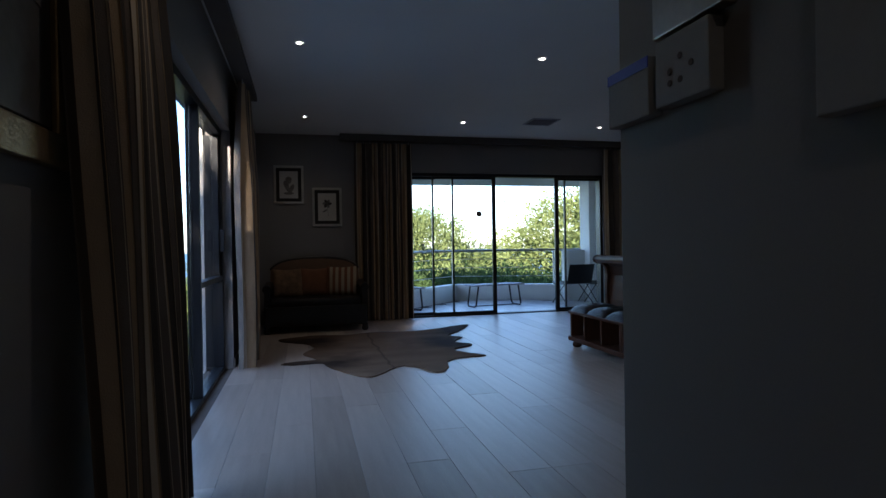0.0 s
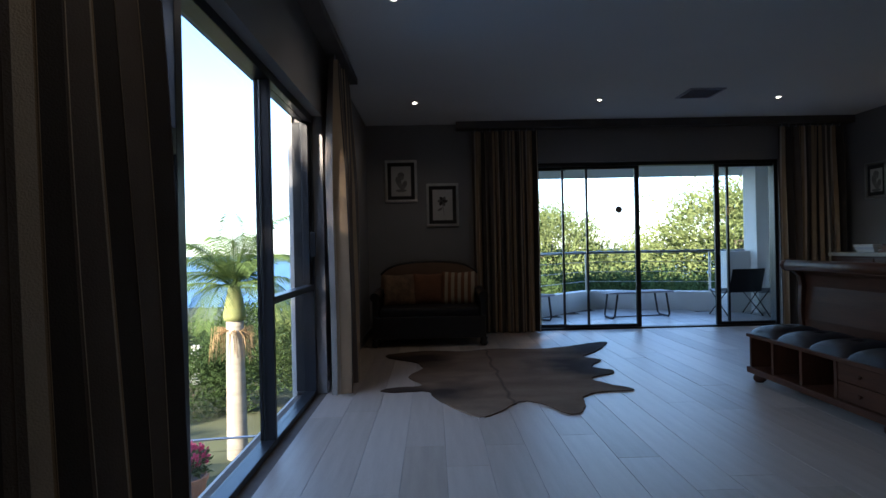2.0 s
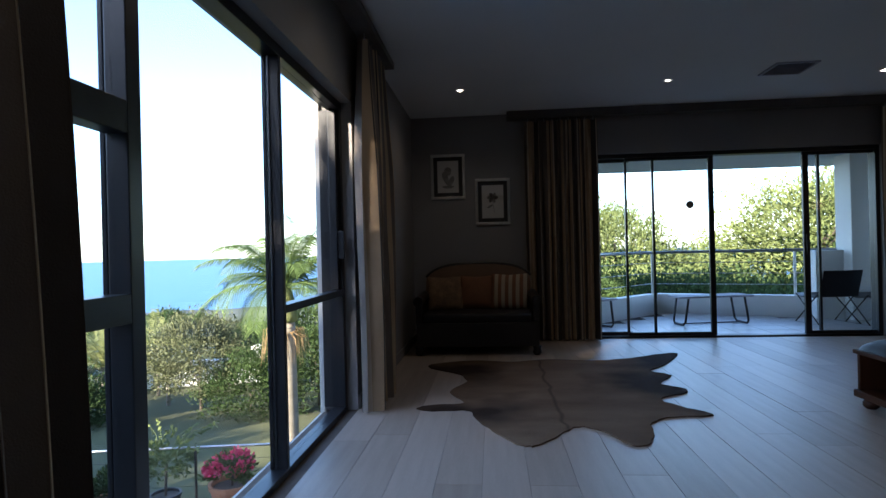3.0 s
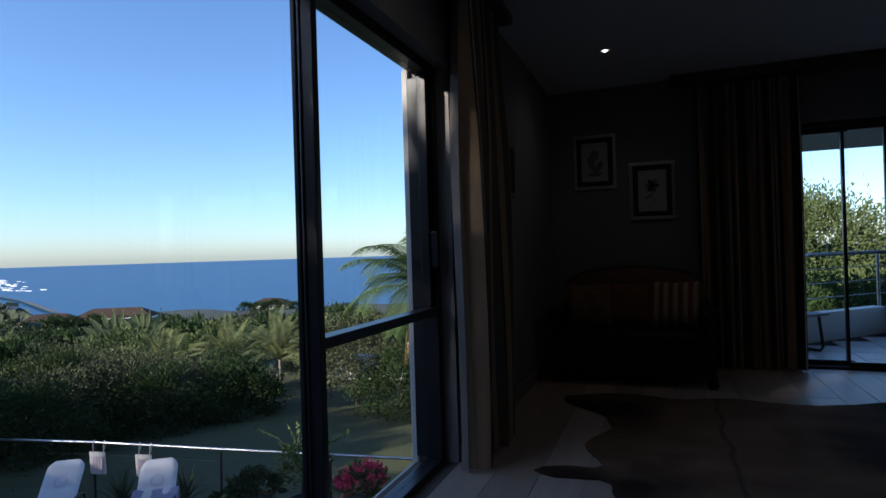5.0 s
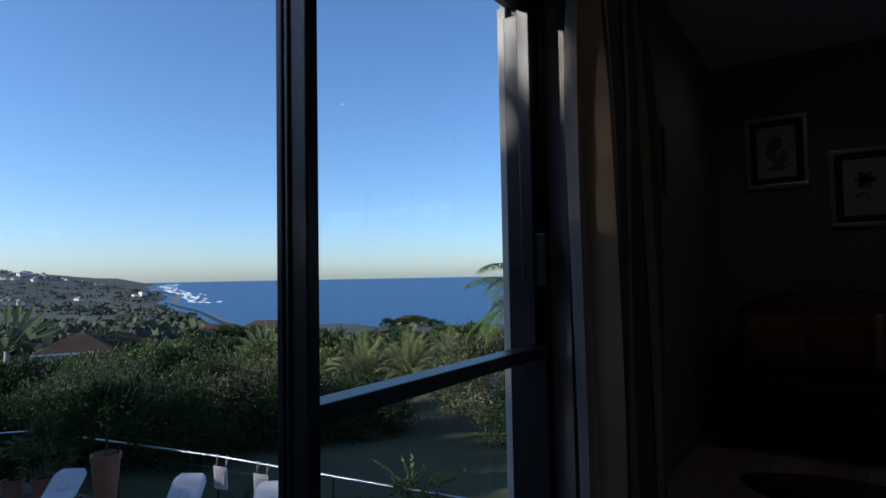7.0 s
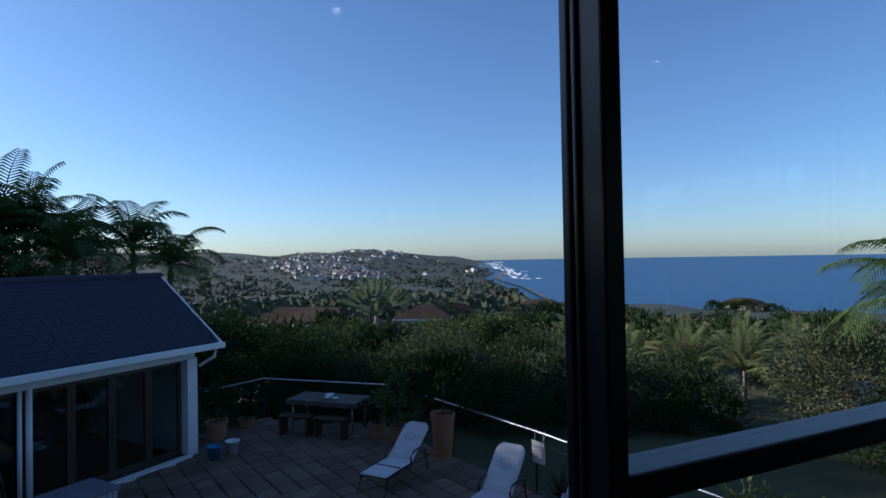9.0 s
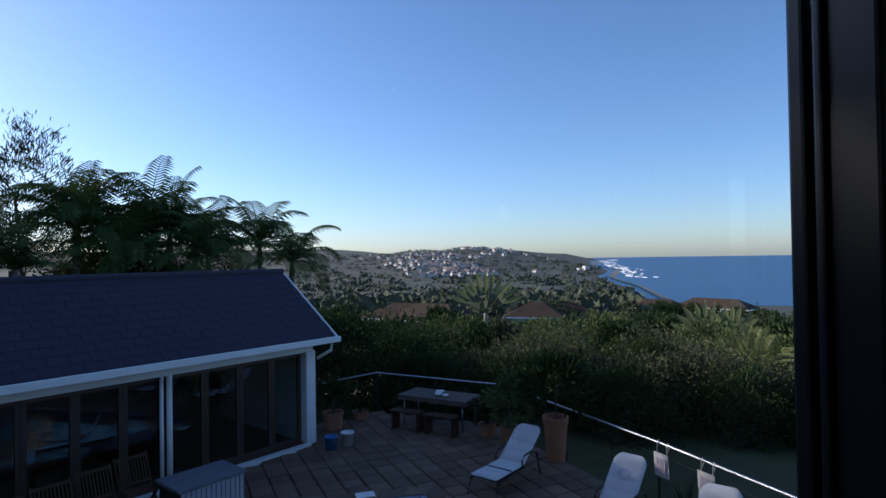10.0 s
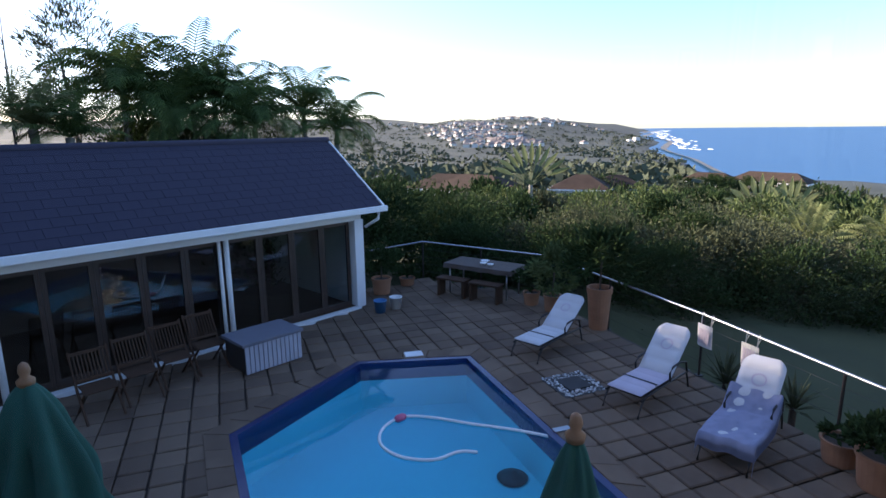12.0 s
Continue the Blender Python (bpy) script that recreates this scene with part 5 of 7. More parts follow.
def folding_chair(at, turn):
    """Chair faces its own +y."""
    t = thing("folding_chair", "dark slatted teak folding chair facing the pool", "chair", at, turn, "chairs before the annex")
    for x in (-0.24, 0.24):
        part("back_leg", Mesh().tube([(x, 0.30, 0.0), (x, -0.05, 0.42), (x, -0.28, 0.92)], 0.02, 6), M_TEAK, t)
        part("front_leg", Mesh().tube([(x * 0.88, -0.26, 0.0), (x * 0.88, 0.22, 0.44)], 0.02, 6), M_TEAK, t)
    for i in range(7):
        y = -0.14 + i * 0.06
        part("seat_slat", Mesh().box(-0.21, y, 0.43, 0.21, y + 0.045, 0.45), M_TEAK, t, bevel=0.004)
    for z, y in ((0.52, -0.10), (0.88, -0.262)):
        part("crossbar", Mesh().box(-0.24, y - 0.012, z - 0.025, 0.24, y + 0.012, z + 0.025), M_TEAK, t, bevel=0.004)
    for i in range(9):
        x = -0.19 + i * 0.0475
        part("back_slat", Mesh().tube([(x, -0.10, 0.53), (x, -0.255, 0.87)], 0.011, 5), M_TEAK, t)
    return t


fc = folding_chair((-10.45, 2.62, TZ), math.degrees(math.atan2(AN.y, AN.x)) - 90)
for x, y in ((-9.96, 2.23), (-9.48, 1.85), (-9.0, 1.46)):
    copy_thing(fc, pose(x, y, TZ, 0, 0, math.degrees(math.atan2(AN.y, AN.x)) - 90))


def umbrella(at, seed, label, wide=1.2):
    t = thing("closed_umbrella", label, "umbrella", at, seed * 50, "closed umbrellas by the pool")
    part("pole", Mesh().tube([(0, 0, 0.05), (0, 0, 2.3)], 0.025, 10), M_TEAK, t, "wooden pole", smooth=True)
    part("base", Mesh().lathe([(0.26, 0), (0.26, 0.05), (0.06, 0.09), (0.04, 0.3)], 20), M_IRON, t, "dark iron base")

    def cloth(u, v):
        a = 2 * math.pi * u
        r = 0.03 + 0.27 * v ** 0.7 - 0.10 * max(0, v - 0.55)
        r *= wide * (1 + 0.36 * math.cos(8 * a + seed + 2.2 * v) * v ** 0.7 + 0.14 * math.sin(3 * a + 2 * seed) + 0.22 * noise.noise((2.2 * math.cos(a), 2.2 * math.sin(a), 4 * v + seed)))
        return Vector((r * math.cos(a), r * math.sin(a), 2.2 - 1.55 * v))
    part("canopy", Mesh().grid(cloth, 96, 24), M_CANVAS, t, "folded dark green canvas", smooth=True)
    part("finial", Mesh().lathe([(0.055, 2.19), (0.062, 2.23), (0.03, 2.26), (0.042, 2.30), (0.03, 2.35), (0.005, 2.37)], 16), mat("turned_wood", (0.30, 0.15, 0.07), 0.5, var=0.2), t, "turned wooden finial", smooth=True)


umbrella((-3.5, 6.33, TZ), 1, "closed green canvas umbrella with a wooden finial")
umbrella((-4.95, 2.75, TZ), 2, "closed green canvas umbrella beside the folding chairs", 1.75)

# pool cleaner hose and head
rg = random.Random(2)
WS = TZ - 0.05
ho = thing("pool_hose", "white floating pool cleaner hose looped on the water", "pool hose", (0, 0, 0))
pts = [Vector((-7.25, 7.6)), Vector((-7.5, 7.2)), Vector((-7.75, 6.7)), Vector((-8.05, 6.15)), Vector((-8.15, 5.75)), Vector((-7.9, 5.45)), Vector((-7.5, 5.38)), Vector((-7.15, 5.6)), Vector((-7.0, 6.0)), Vector((-7.12, 6.35)), Vector((-7.05, 6.6))]
fine = []
for i in range(len(pts) - 1):
    p0, p1, p2, p3 = pts[max(0, i - 1)], pts[i], pts[i + 1], pts[min(len(pts) - 1, i + 2)]
    for j in range(6):
        s = j / 6
        q = 0.5 * (2 * p1 + (p2 - p0) * s + (2 * p0 - 5 * p1 + 4 * p2 - p3) * s * s + (3 * p1 - p0 - 3 * p2 + p3) * s ** 3)
        fine.append((q.x, q.y, WS + 0.005))
part("hose", Mesh().tube(fine, 0.022, 8), M_WHITE, ho, smooth=True)
part("float", Mesh().lathe([(0.03, -0.09), (0.055, -0.05), (0.055, 0.05), (0.03, 0.09)], 12), mat("pink_plastic", (0.6, 0.12, 0.22), 0.4), ho, "pink float", smooth=True, at=pose(-8.12, 5.7, WS + 0.01, 90, 0, 30))
free("pool_cleaner", Mesh().lathe([(0.2, 0), (0.22, 0.03), (0.16, 0.07), (0.08, 0.09), (0.06, 0.13)], 20), M_IRON, "dark round pool cleaner on the pool floor", "pool cleaner", (-7.6, 7.2, TZ - 0.85), smooth=True)
free("skimmer_cover", Mesh().box(-0.11, -0.16, 0.0, 0.11, 0.16, 0.014), M_WHITE, "square pale skimmer lid in the coping", "lid", (-10.28, 6.15, TZ + 0.013), 4, bevel=0.004)
free("pool_light_cover", Mesh().box(-0.05, -0.12, 0, 0.05, 0.12, 0.012), M_STEEL, "small metal hose fitting in the coping", "fitting", (-7.3, 7.78, TZ + 0.013), 10)

# pebble bed with a drain cover
pb = thing("pebble_bed", "square of black and white pebbles around a dark drain cover", "pebble bed", (-8.6, 8.48, TZ), 12)
part("tray", Mesh().box(-0.38, -0.38, -0.03, 0.38, 0.38, 0.004), M_IRON, pb)
part("cover", Mesh().box(-0.2, -0.2, 0.004, 0.2, 0.2, 0.03), M_IRON, pb, "dark square drain cover", bevel=0.005)
pe = Mesh()
for k in range(360):
    x, y = rg.uniform(-0.37, 0.37), rg.uniform(-0.37, 0.37)
    if abs(x) < 0.21 and abs(y) < 0.21:
        continue
    r = rg.uniform(0.014, 0.026)
    pe.lathe([(r * 0.5, 0), (r, r * 0.5), (r * 0.55, r * 0.95)], 6, (x, y, 0.004))
ob = part("pebbles", pe, mat("pebble", (0.05, 0.05, 0.05), 0.6, col2=(0.8, 0.78, 0.74), scale=3, island=True, obj_var=2.0), pb, "loose black and white pebbles")
tagged(ob, kind="stuff")

# ---- balcony ----
BAL = [(1.0, 10.85), (1.81, 11.66), (3.03, 12.87), (5.0, 12.09), (6.4, 11.5)]
bfl = BAL + [(6.4, YF + T), (1.0, YF + T)]
balcony = solid("balcony_floor", Mesh().prism(bfl, -0.3, -0.028), M_PAVEBED, "pale tiled balcony floor", "floor")
solid("balcony_ceiling", Mesh().box(0.4, YF + T, 2.44, 6.7, 13.05, 2.75), M_CEIL, "white underside of the roof over the balcony", "ceiling")
par = Mesh()
for i in range(len(BAL) - 1):
    a, b = Vector(BAL[i]), Vector(BAL[i + 1])
    n = Vector((b - a).normalized().yx) * Vector((-1, 1)) * 0.16
    par.add([(*a, -0.3), (*b, -0.3), (*(b + n), -0.3), (*(a + n), -0.3), (*a, 0.32), (*b, 0.32), (*(b + n), 0.32), (*(a + n), 0.32)], [(0, 1, 2, 3), (4, 5, 6, 7), (0, 1, 5, 4), (2, 3, 7, 6), (1, 2, 6, 5), (3, 0, 4, 7)])
solid("balcony_parapet", par, M_WHITE, "low white curved parapet of the balcony", "parapet", bevel=0.008)
br = thing("balcony_railing", "brushed steel railing with horizontal bars on the parapet", "railing", (0, 0, 0.32))
RB = [(x - 0.05, y + 0.07) for x, y in BAL]
part("handrail", Mesh().tube([(x, y, 0.71) for x, y in RB], 0.025, 10), M_STEEL, br, smooth=True)
for z in (0.17, 0.35, 0.53):
    part("rail_bar", Mesh().tube([(x, y, z) for x, y in RB], 0.007, 6), M_STEEL, br, smooth=True)
bp_ = Mesh().tube([(0, 0, -0.01), (0, 0, 0.70)], 0.02, 10).data("post", M_STEEL)
for x, y in [RB[1], RB[2], RB[3]]:
    part("post", bp_, None, br, at=pose(x, y, 0))
solid("balcony_pier", Mesh().box(5.45, 11.55, -0.3, 5.85, 11.95, 2.44).box(5.05, 11.75, -0.02, 5.45, 12.0, 1.02).box(6.2, YF + T, -0.3, 6.4, 11.6, 2.44), M_WHITE, "white plastered pier at the end of the balcony", "pier", bevel=0.01)


def balcony_bench(at, turn):
    t = thing("balcony_bench", "low bench with a slim grey top and black bent legs", "bench", at, turn, "benches on the balcony")
    part("seat", Mesh().box(-0.55, -0.19, 0.395, 0.55, 0.19, 0.42), M_PALEWOOD, t, bevel=0.006)
    for x in (-0.42, 0.42):
        part("leg", Mesh().tube([(x, -0.17, 0.39), (x + (0.05 if x > 0 else -0.05), -0.17, 0.06), (x + (0.06 if x > 0 else -0.06), -0.13, 0.016), (x + (0.06 if x > 0 else -0.06), 0.13, 0.016), (x + (0.05 if x > 0 else -0.05), 0.17, 0.06), (x, 0.17, 0.39)], 0.016, 8), M_IRON, t, smooth=True)
    part("stretcher", Mesh().tube([(-0.46, 0, 0.016), (0.46, 0, 0.016)], 0.01, 8), M_IRON, t)
    return t


bb = balcony_bench((3.37, 11.36, -0.004), 10)
copy_thing(bb, pose(1.45, 10.86, -0.004, 0, 0, 40))


def balcony_chair(at, turn):
    t = thing("balcony_chair", "black woven chair on thin bent metal legs", "chair", at, turn, "chairs on the balcony")
    part("seat", Mesh().grid(lambda u, v: Vector((-0.27 + 0.54 * u, -0.26 + 0.52 * v, 0.42 - 0.04 * math.sin(3.14 * v) + (0.0))), 8, 10).grid(lambda u, v: Vector((-0.27 + 0.54 * u, -0.26 + 0.52 * v, 0.405 - 0.04 * math.sin(3.14 * v))), 8, 10), M_LEATHER, t, "black woven seat", smooth=True)
    part("backrest", Mesh().grid(lambda u, v: Vector((-0.27 + 0.54 * u, -0.26 - 0.10 * v - 0.05 * math.sin(3.14 * u), 0.40 + 0.36 * v)), 10, 8).grid(lambda u, v: Vector((-0.27 + 0.54 * u, -0.28 - 0.10 * v - 0.05 * math.sin(3.14 * u), 0.40 + 0.36 * v)), 10, 8), M_LEATHER, t, "black woven back", smooth=True)
    for x in (-0.27, 0.27):
        part("leg", Mesh().tube([(x, -0.22, 0.42), (x * 1.1, 0.2, 0.013), (x * 1.1, -0.28, 0.013), (x, 0.22, 0.42)], 0.011, 8), M_IRON, t, smooth=True)
    return t


bc = balcony_chair((4.92, 11.3, -0.004), 8)
copy_thing(bc, pose(5.52, 11.15, -0.004, 0, 0, 4))

# ---- curtains ----
FAB = [mat("curtain_taupe", (0.15, 0.125, 0.105), 0.9, var=0.12, scale=6, fine=220, bump=0.3), mat("curtain_tan", (0.40, 0.29, 0.18), 0.9, var=0.12, scale=6, fine=220, bump=0.3),
       mat("curtain_cream", (0.58, 0.49, 0.37), 0.9, var=0.1, scale=6, fine=220, bump=0.3), mat("curtain_charcoal", (0.06, 0.053, 0.048), 0.9, var=0.12, scale=6, fine=220, bump=0.3)]
STRIPES = [(0.09, 0), (0.02, 2), (0.05, 1), (0.02, 3), (0.07, 1), (0.015, 2), (0.10, 3), (0.03, 0), (0.02, 2), (0.06, 0), (0.04, 1)]


def curtain(at, turn, width, height, folds, seed, label, depth=0.075, taper=0.0, kick=0.0):
    """A hanging curtain along its own x, with pleats at the top and deep folds."""
    t = thing("curtain", label, "curtain", at, turn, "striped curtains")
    rg = random.Random(seed)
    ph = [rg.uniform(-0.5, 0.5) for _ in range(folds + 2)]
    nu, nv = folds * 16, 22
    me = bpy.data.meshes.new("drape")
    vs, fs, mi = [], [], []
    full = width * 2.2
    bounds, acc = [], 0.0
    while acc < full:
        for w, k in STRIPES:
            acc += w
            bounds.append((acc, k))
    for i in range(nu + 1):
        u = i / nu
        for j in range(nv + 1):
            v = j / nv
            k = u * folds
            p = ph[int(k)] * (1 - k % 1) + ph[int(k) + 1] * (k % 1)
            amp = depth * (0.45 + 0.55 * min(1, v * 3)) * (1 + 0.35 * p)
            s = math.sin(2 * math.pi * (k + 0.12 * p * v))
            y = amp * (abs(s) ** 0.75) * (1 if s > 0 else -1) + 0.012 * math.sin(5 * v + 9 * u)
            x = width * (u + 0.010 * math.sin(2 * math.pi * k * 2) + 0.012 * p * v * math.sin(3.0 * v))
            vs.append((x * (1 - taper * (1 - v)), y - kick * v, height * (1 - v)))
    wv = nv + 1
    for i in range(nu):
        d = (i + 0.5) / nu * full
        k = next(kk for b, kk in bounds if d <= b)
        for j in range(nv):
            fs.append((i * wv + j, i * wv + j + 1, (i + 1) * wv + j + 1, (i + 1) * wv + j))
            mi.append(k)
    me.from_pydata(vs, [], fs)
    for m in FAB:
        me.materials.append(m)
    me.polygons.foreach_set("material_index", mi)
    me.polygons.foreach_set("use_smooth", [True] * len(fs))
    part("drape", me, None, t)
    for i in range(folds):
        part("hook", Mesh().tube([(width * (i + 0.5) / folds, 0, height - 0.01), (width * (i + 0.5) / folds, 0, height + 0.035)], 0.006, 5), M_STEEL, t)
    return t


CT = 2.70
curtain((XL + 0.045, 2.76, 0.012), 90, 1.125, CT, 10, 1, "heavy striped brown and taupe curtain drawn aside", 0.035, 0.05, 0.09)
curtain((XL + 0.13, 6.72, 0.012), 90, 0.72, CT, 6, 2, "striped brown and taupe curtain beside the window", 0.07)
curtain((0.66, YF - 0.13, 0.012), 0, 0.90, CT + 0.03, 9, 3, "striped cream and taupe curtain beside the sliding doors", 0.06)
curtain((4.86, YF - 0.13, 0.012), 0, 0.90, CT + 0.03, 9, 4, "striped cream and taupe curtain gathered in the corner", 0.06)
M_TRACK = mat("dark_track", (0.085, 0.078, 0.074), 0.6, var=0.2, scale=5)
solid("curtain_track_north", Mesh().box(0.45, YF - 0.2, CT + 0.07, XR - 0.002, YF - 0.05, H - 0.002), M_TRACK, "dark wooden curtain pelmet along the ceiling", "trim", bevel=0.004)
solid("curtain_track_west", Mesh().box(XL + 0.06, 2.8, CT + 0.05, XL + 0.2, 7.65, CT + 0.11), M_TRACK, "dark curtain track along the wall", "trim", bevel=0.004)


# ---- pictures ----
def picture(at, turn, w, h, frame_mat, label, motif, fw=0.035, mount=0.05, glass=True, paper=None):
    """A framed picture standing in its own x-z plane, its face towards -y, its back at y = 0."""
    t = thing("picture", label, "picture", at, turn)
    part("picture_frame", Mesh().box(0, -0.03, 0, w, 0, fw).box(0, -0.03, h - fw, w, 0, h).box(0, -0.03, fw, fw, 0, h - fw).box(w - fw, -0.03, fw, w, 0, h - fw), frame_mat, t, bevel=0.006)
    part("mount", Mesh().box(fw, -0.012, fw, w - fw, -0.001, h - fw), M_MAT, t, "dark mount")
    q = fw + mount
    part("print", Mesh().box(q, -0.015, q, w - q, -0.0125, h - q), paper or M_PAPER, t)
    cx, cz = w / 2, h / 2
    def oval(ox, oz, rx, rz, tilt, mt, label):
        part("drawing", Mesh().prism([(rx * math.cos(q) * (1 + 0.12 * math.sin(3 * q)), rz * math.sin(q)) for q in (2 * math.pi * k / 20 for k in range(20))], 0, 0.0015), mt, t, label, at=pose(cx + ox, -0.0152, cz + oz, 90, 0, 0) @ pose(0, 0, 0, 0, 0, tilt))
    if motif == "flower":
        for k in range(6):
            oval(0.035 * math.cos(k), 0.05 + 0.035 * math.sin(k), 0.035, 0.022, 60 * k, M_INKL if k % 2 else M_INK, "grey petal")
        part("drawing", Mesh().tube([(cx, -0.017, cz + 0.01), (cx + 0.02, -0.017, cz - 0.14)], 0.003, 5), M_INKL, t, "thin stem")
        oval(-0.035, -0.06, 0.04, 0.014, 30, M_INKL, "grey leaf")
    elif motif == "figure":
        oval(0.0, 0.07, 0.045, 0.055, 10, M_INKL, "soft grey rounded shape")
        oval(-0.03, -0.02, 0.035, 0.09, 20, M_INKL, "soft grey long shape")
        oval(0.04, -0.06, 0.03, 0.075, -24, M_INKL, "soft grey long shape")
        oval(0.0, -0.13, 0.075, 0.02, 0, M_INKL, "soft grey ground")
    elif motif == "scene":
        part("drawing", Mesh().box(q + 0.04, -0.0175, cz - 0.07, w - q - 0.05, -0.0155, cz + 0.02).box(q + 0.12, -0.0175, cz + 0.02, w - q - 0.15, -0.0155, cz + 0.08), M_INK, t, "dark blurred landscape")
    return t


picture((-0.533, YF, 1.811), 0, 0.44, 0.578, M_SILVER, "silver-framed drawing with a dark mount", "figure")
picture((0.03, YF, 1.47), 0, 0.443, 0.59, M_SILVER, "silver-framed flower print with a dark mount", "flower")
picture((XR, 9.68, 1.70), -90, 0.37, 0.47, M_SILVER, "small dark framed picture on the wall", "figure")
picture((XR, 9.02, 1.68), -90, 0.62, 0.47, M_SILVER, "silver-framed dark landscape picture", "scene", paper=M_INK)
picture((XL, 7.7, 1.62), 90, 0.62, 0.42, M_GOLD, "dark framed picture on the window wall", "scene", paper=M_INK)
picture((XL, 2.08, 1.365), 90, 0.80, 0.95, M_GOLD, "large painting in a moulded gilt frame", "scene", fw=0.09, mount=0.012, paper=mat("dull_paint", (0.09, 0.085, 0.075), 0.5, var=0.5, scale=4, fine=30))


def canvas(at, w, h, front, label, dots=0, stripe=False):
    """A box canvas on the passage wall; its face looks along -x."""
    t = thing("canvas", label, "picture", at, -90, "small canvases in the passage")
    part("panel", Mesh().box(0, -0.03, 0, w, 0, h), front, t, bevel=0.003)
    rg = random.Random(dots)
    for i in range(dots):
        part("dab", Mesh().lathe([(0.006, 0), (0.006, 0.0015)], 10), M_INK, t, "dark painted dab", at=pose(w * (0.3 + 0.2 * (i % 3)), -0.0302, h * (0.3 + 0.17 * (i // 2)), 90, 0, 0))
    if stripe:
        part("strip", Mesh().box(0.0, -0.0322, h - 0.022, w, -0.0302, h), mat("blue_paint", (0.02, 0.02, 0.35), 0.5), t, "bright blue edge")


M_CANVASP = mat("canvas_pale", (0.28, 0.28, 0.28), 0.8, var=0.1, scale=12)
canvas((0.57, 2.185, 1.388), 0.15, 0.115, M_CANVASP, "small pale canvas with a bright blue edge", 0, True)
canvas((0.57, 2.012, 1.392), 0.15, 0.125, M_CANVASP, "small pale canvas with dark painted dabs", 5)
canvas((0.57, 2.02, 1.525), 0.19, 0.15, M_SILVER, "small silver-edged picture in the passage")
canvas((0.57, 1.66, 1.30), 0.19, 0.3, M_CANVASP, "pale grey canvas hung in the passage")

# ---- ceiling fittings ----
M_LAMP = glow("lamp_glow", (1.0, 0.86, 0.68), 9.0)


def downlight(x, y):
    t = thing("downlight", "small lit recessed downlight in the ceiling", "downlight", (x, y, H), 0, "ceiling downlights")
    part("trim_ring", Mesh().lathe([(0.032, -0.001), (0.045, -0.001), (0.046, -0.006), (0.034, -0.009), (0.032, -0.004)], 20), M_WHITE, t, "white trim ring", smooth=True)
    part("lens", Mesh().lathe([(0.013, -0.011), (0.013, -0.0095)], 16), M_LAMP, t, "glowing warm lens")


for x, y in LAMPS:
    downlight(x, y)
vt = thing("ceiling_vent", "grey square ceiling vent with slats", "vent", (3.17, 8.6, H))
part("vent_frame", Mesh().box(-0.2, -0.2, -0.014, 0.2, -0.17, -0.001).box(-0.2, 0.17, -0.014, 0.2, 0.2, -0.001).box(-0.2, -0.17, -0.014, -0.17, 0.17, -0.001).box(0.17, -0.17, -0.014, 0.2, 0.17, -0.001), M_PALEWOOD, vt)
part("backing", Mesh().box(-0.17, -0.17, -0.004, 0.17, 0.17, -0.001), M_PALEWOOD, vt)
for i in range(7):
    part("slat", Mesh().box(-0.17, -0.018, -0.002, 0.17, 0.018, 0.002), M_PALEWOOD, vt, at=pose(0, -0.144 + i * 0.048, -0.016, 35, 0, 0))

# ---- hide rug ----
HIDE = [(-0.22, 6.80), (0.03, 6.82), (0.10, 6.60), (0.24, 6.30), (0.36, 6.10), (0.47, 6.08), (0.60, 6.24), (0.76, 6.44), (0.90, 6.34), (1.00, 6.12), (1.08, 6.08), (1.17, 6.22), (1.25, 6.52), (1.42, 6.66), (1.69, 6.70),
        (1.55, 6.92), (1.47, 7.12), (1.70, 7.30), (1.74, 7.44), (1.60, 7.62), (1.78, 7.92), (1.66, 8.12), (1.86, 8.38), (2.16, 8.95), (1.98, 8.95), (1.60, 8.72), (1.20, 8.62), (0.80, 8.70), (0.40, 8.58), (0.05, 8.66), (-0.36, 8.52),
        (-0.40, 8.30), (-0.10, 8.02), (-0.02, 7.70), (-0.14, 7.35), (0.0, 7.02), (-0.26, 6.95), (-0.34, 6.86)]
rg = random.Random(9)
ho_ = []
for i in range(len(HIDE)):
    p0, p1, p2, p3 = (Vector(HIDE[(i + k) % len(HIDE)]) for k in (-1, 0, 1, 2))
    for j in range(5):
        s = j / 5
        q = 0.5 * (2 * p1 + (p2 - p0) * s + (2 * p0 - 5 * p1 + 4 * p2 - p3) * s * s + (3 * p1 - p0 - 3 * p2 + p3) * s ** 3)
        ho_.append((q.x + rg.uniform(-0.008, 0.008), q.y + rg.uniform(-0.008, 0.008)))


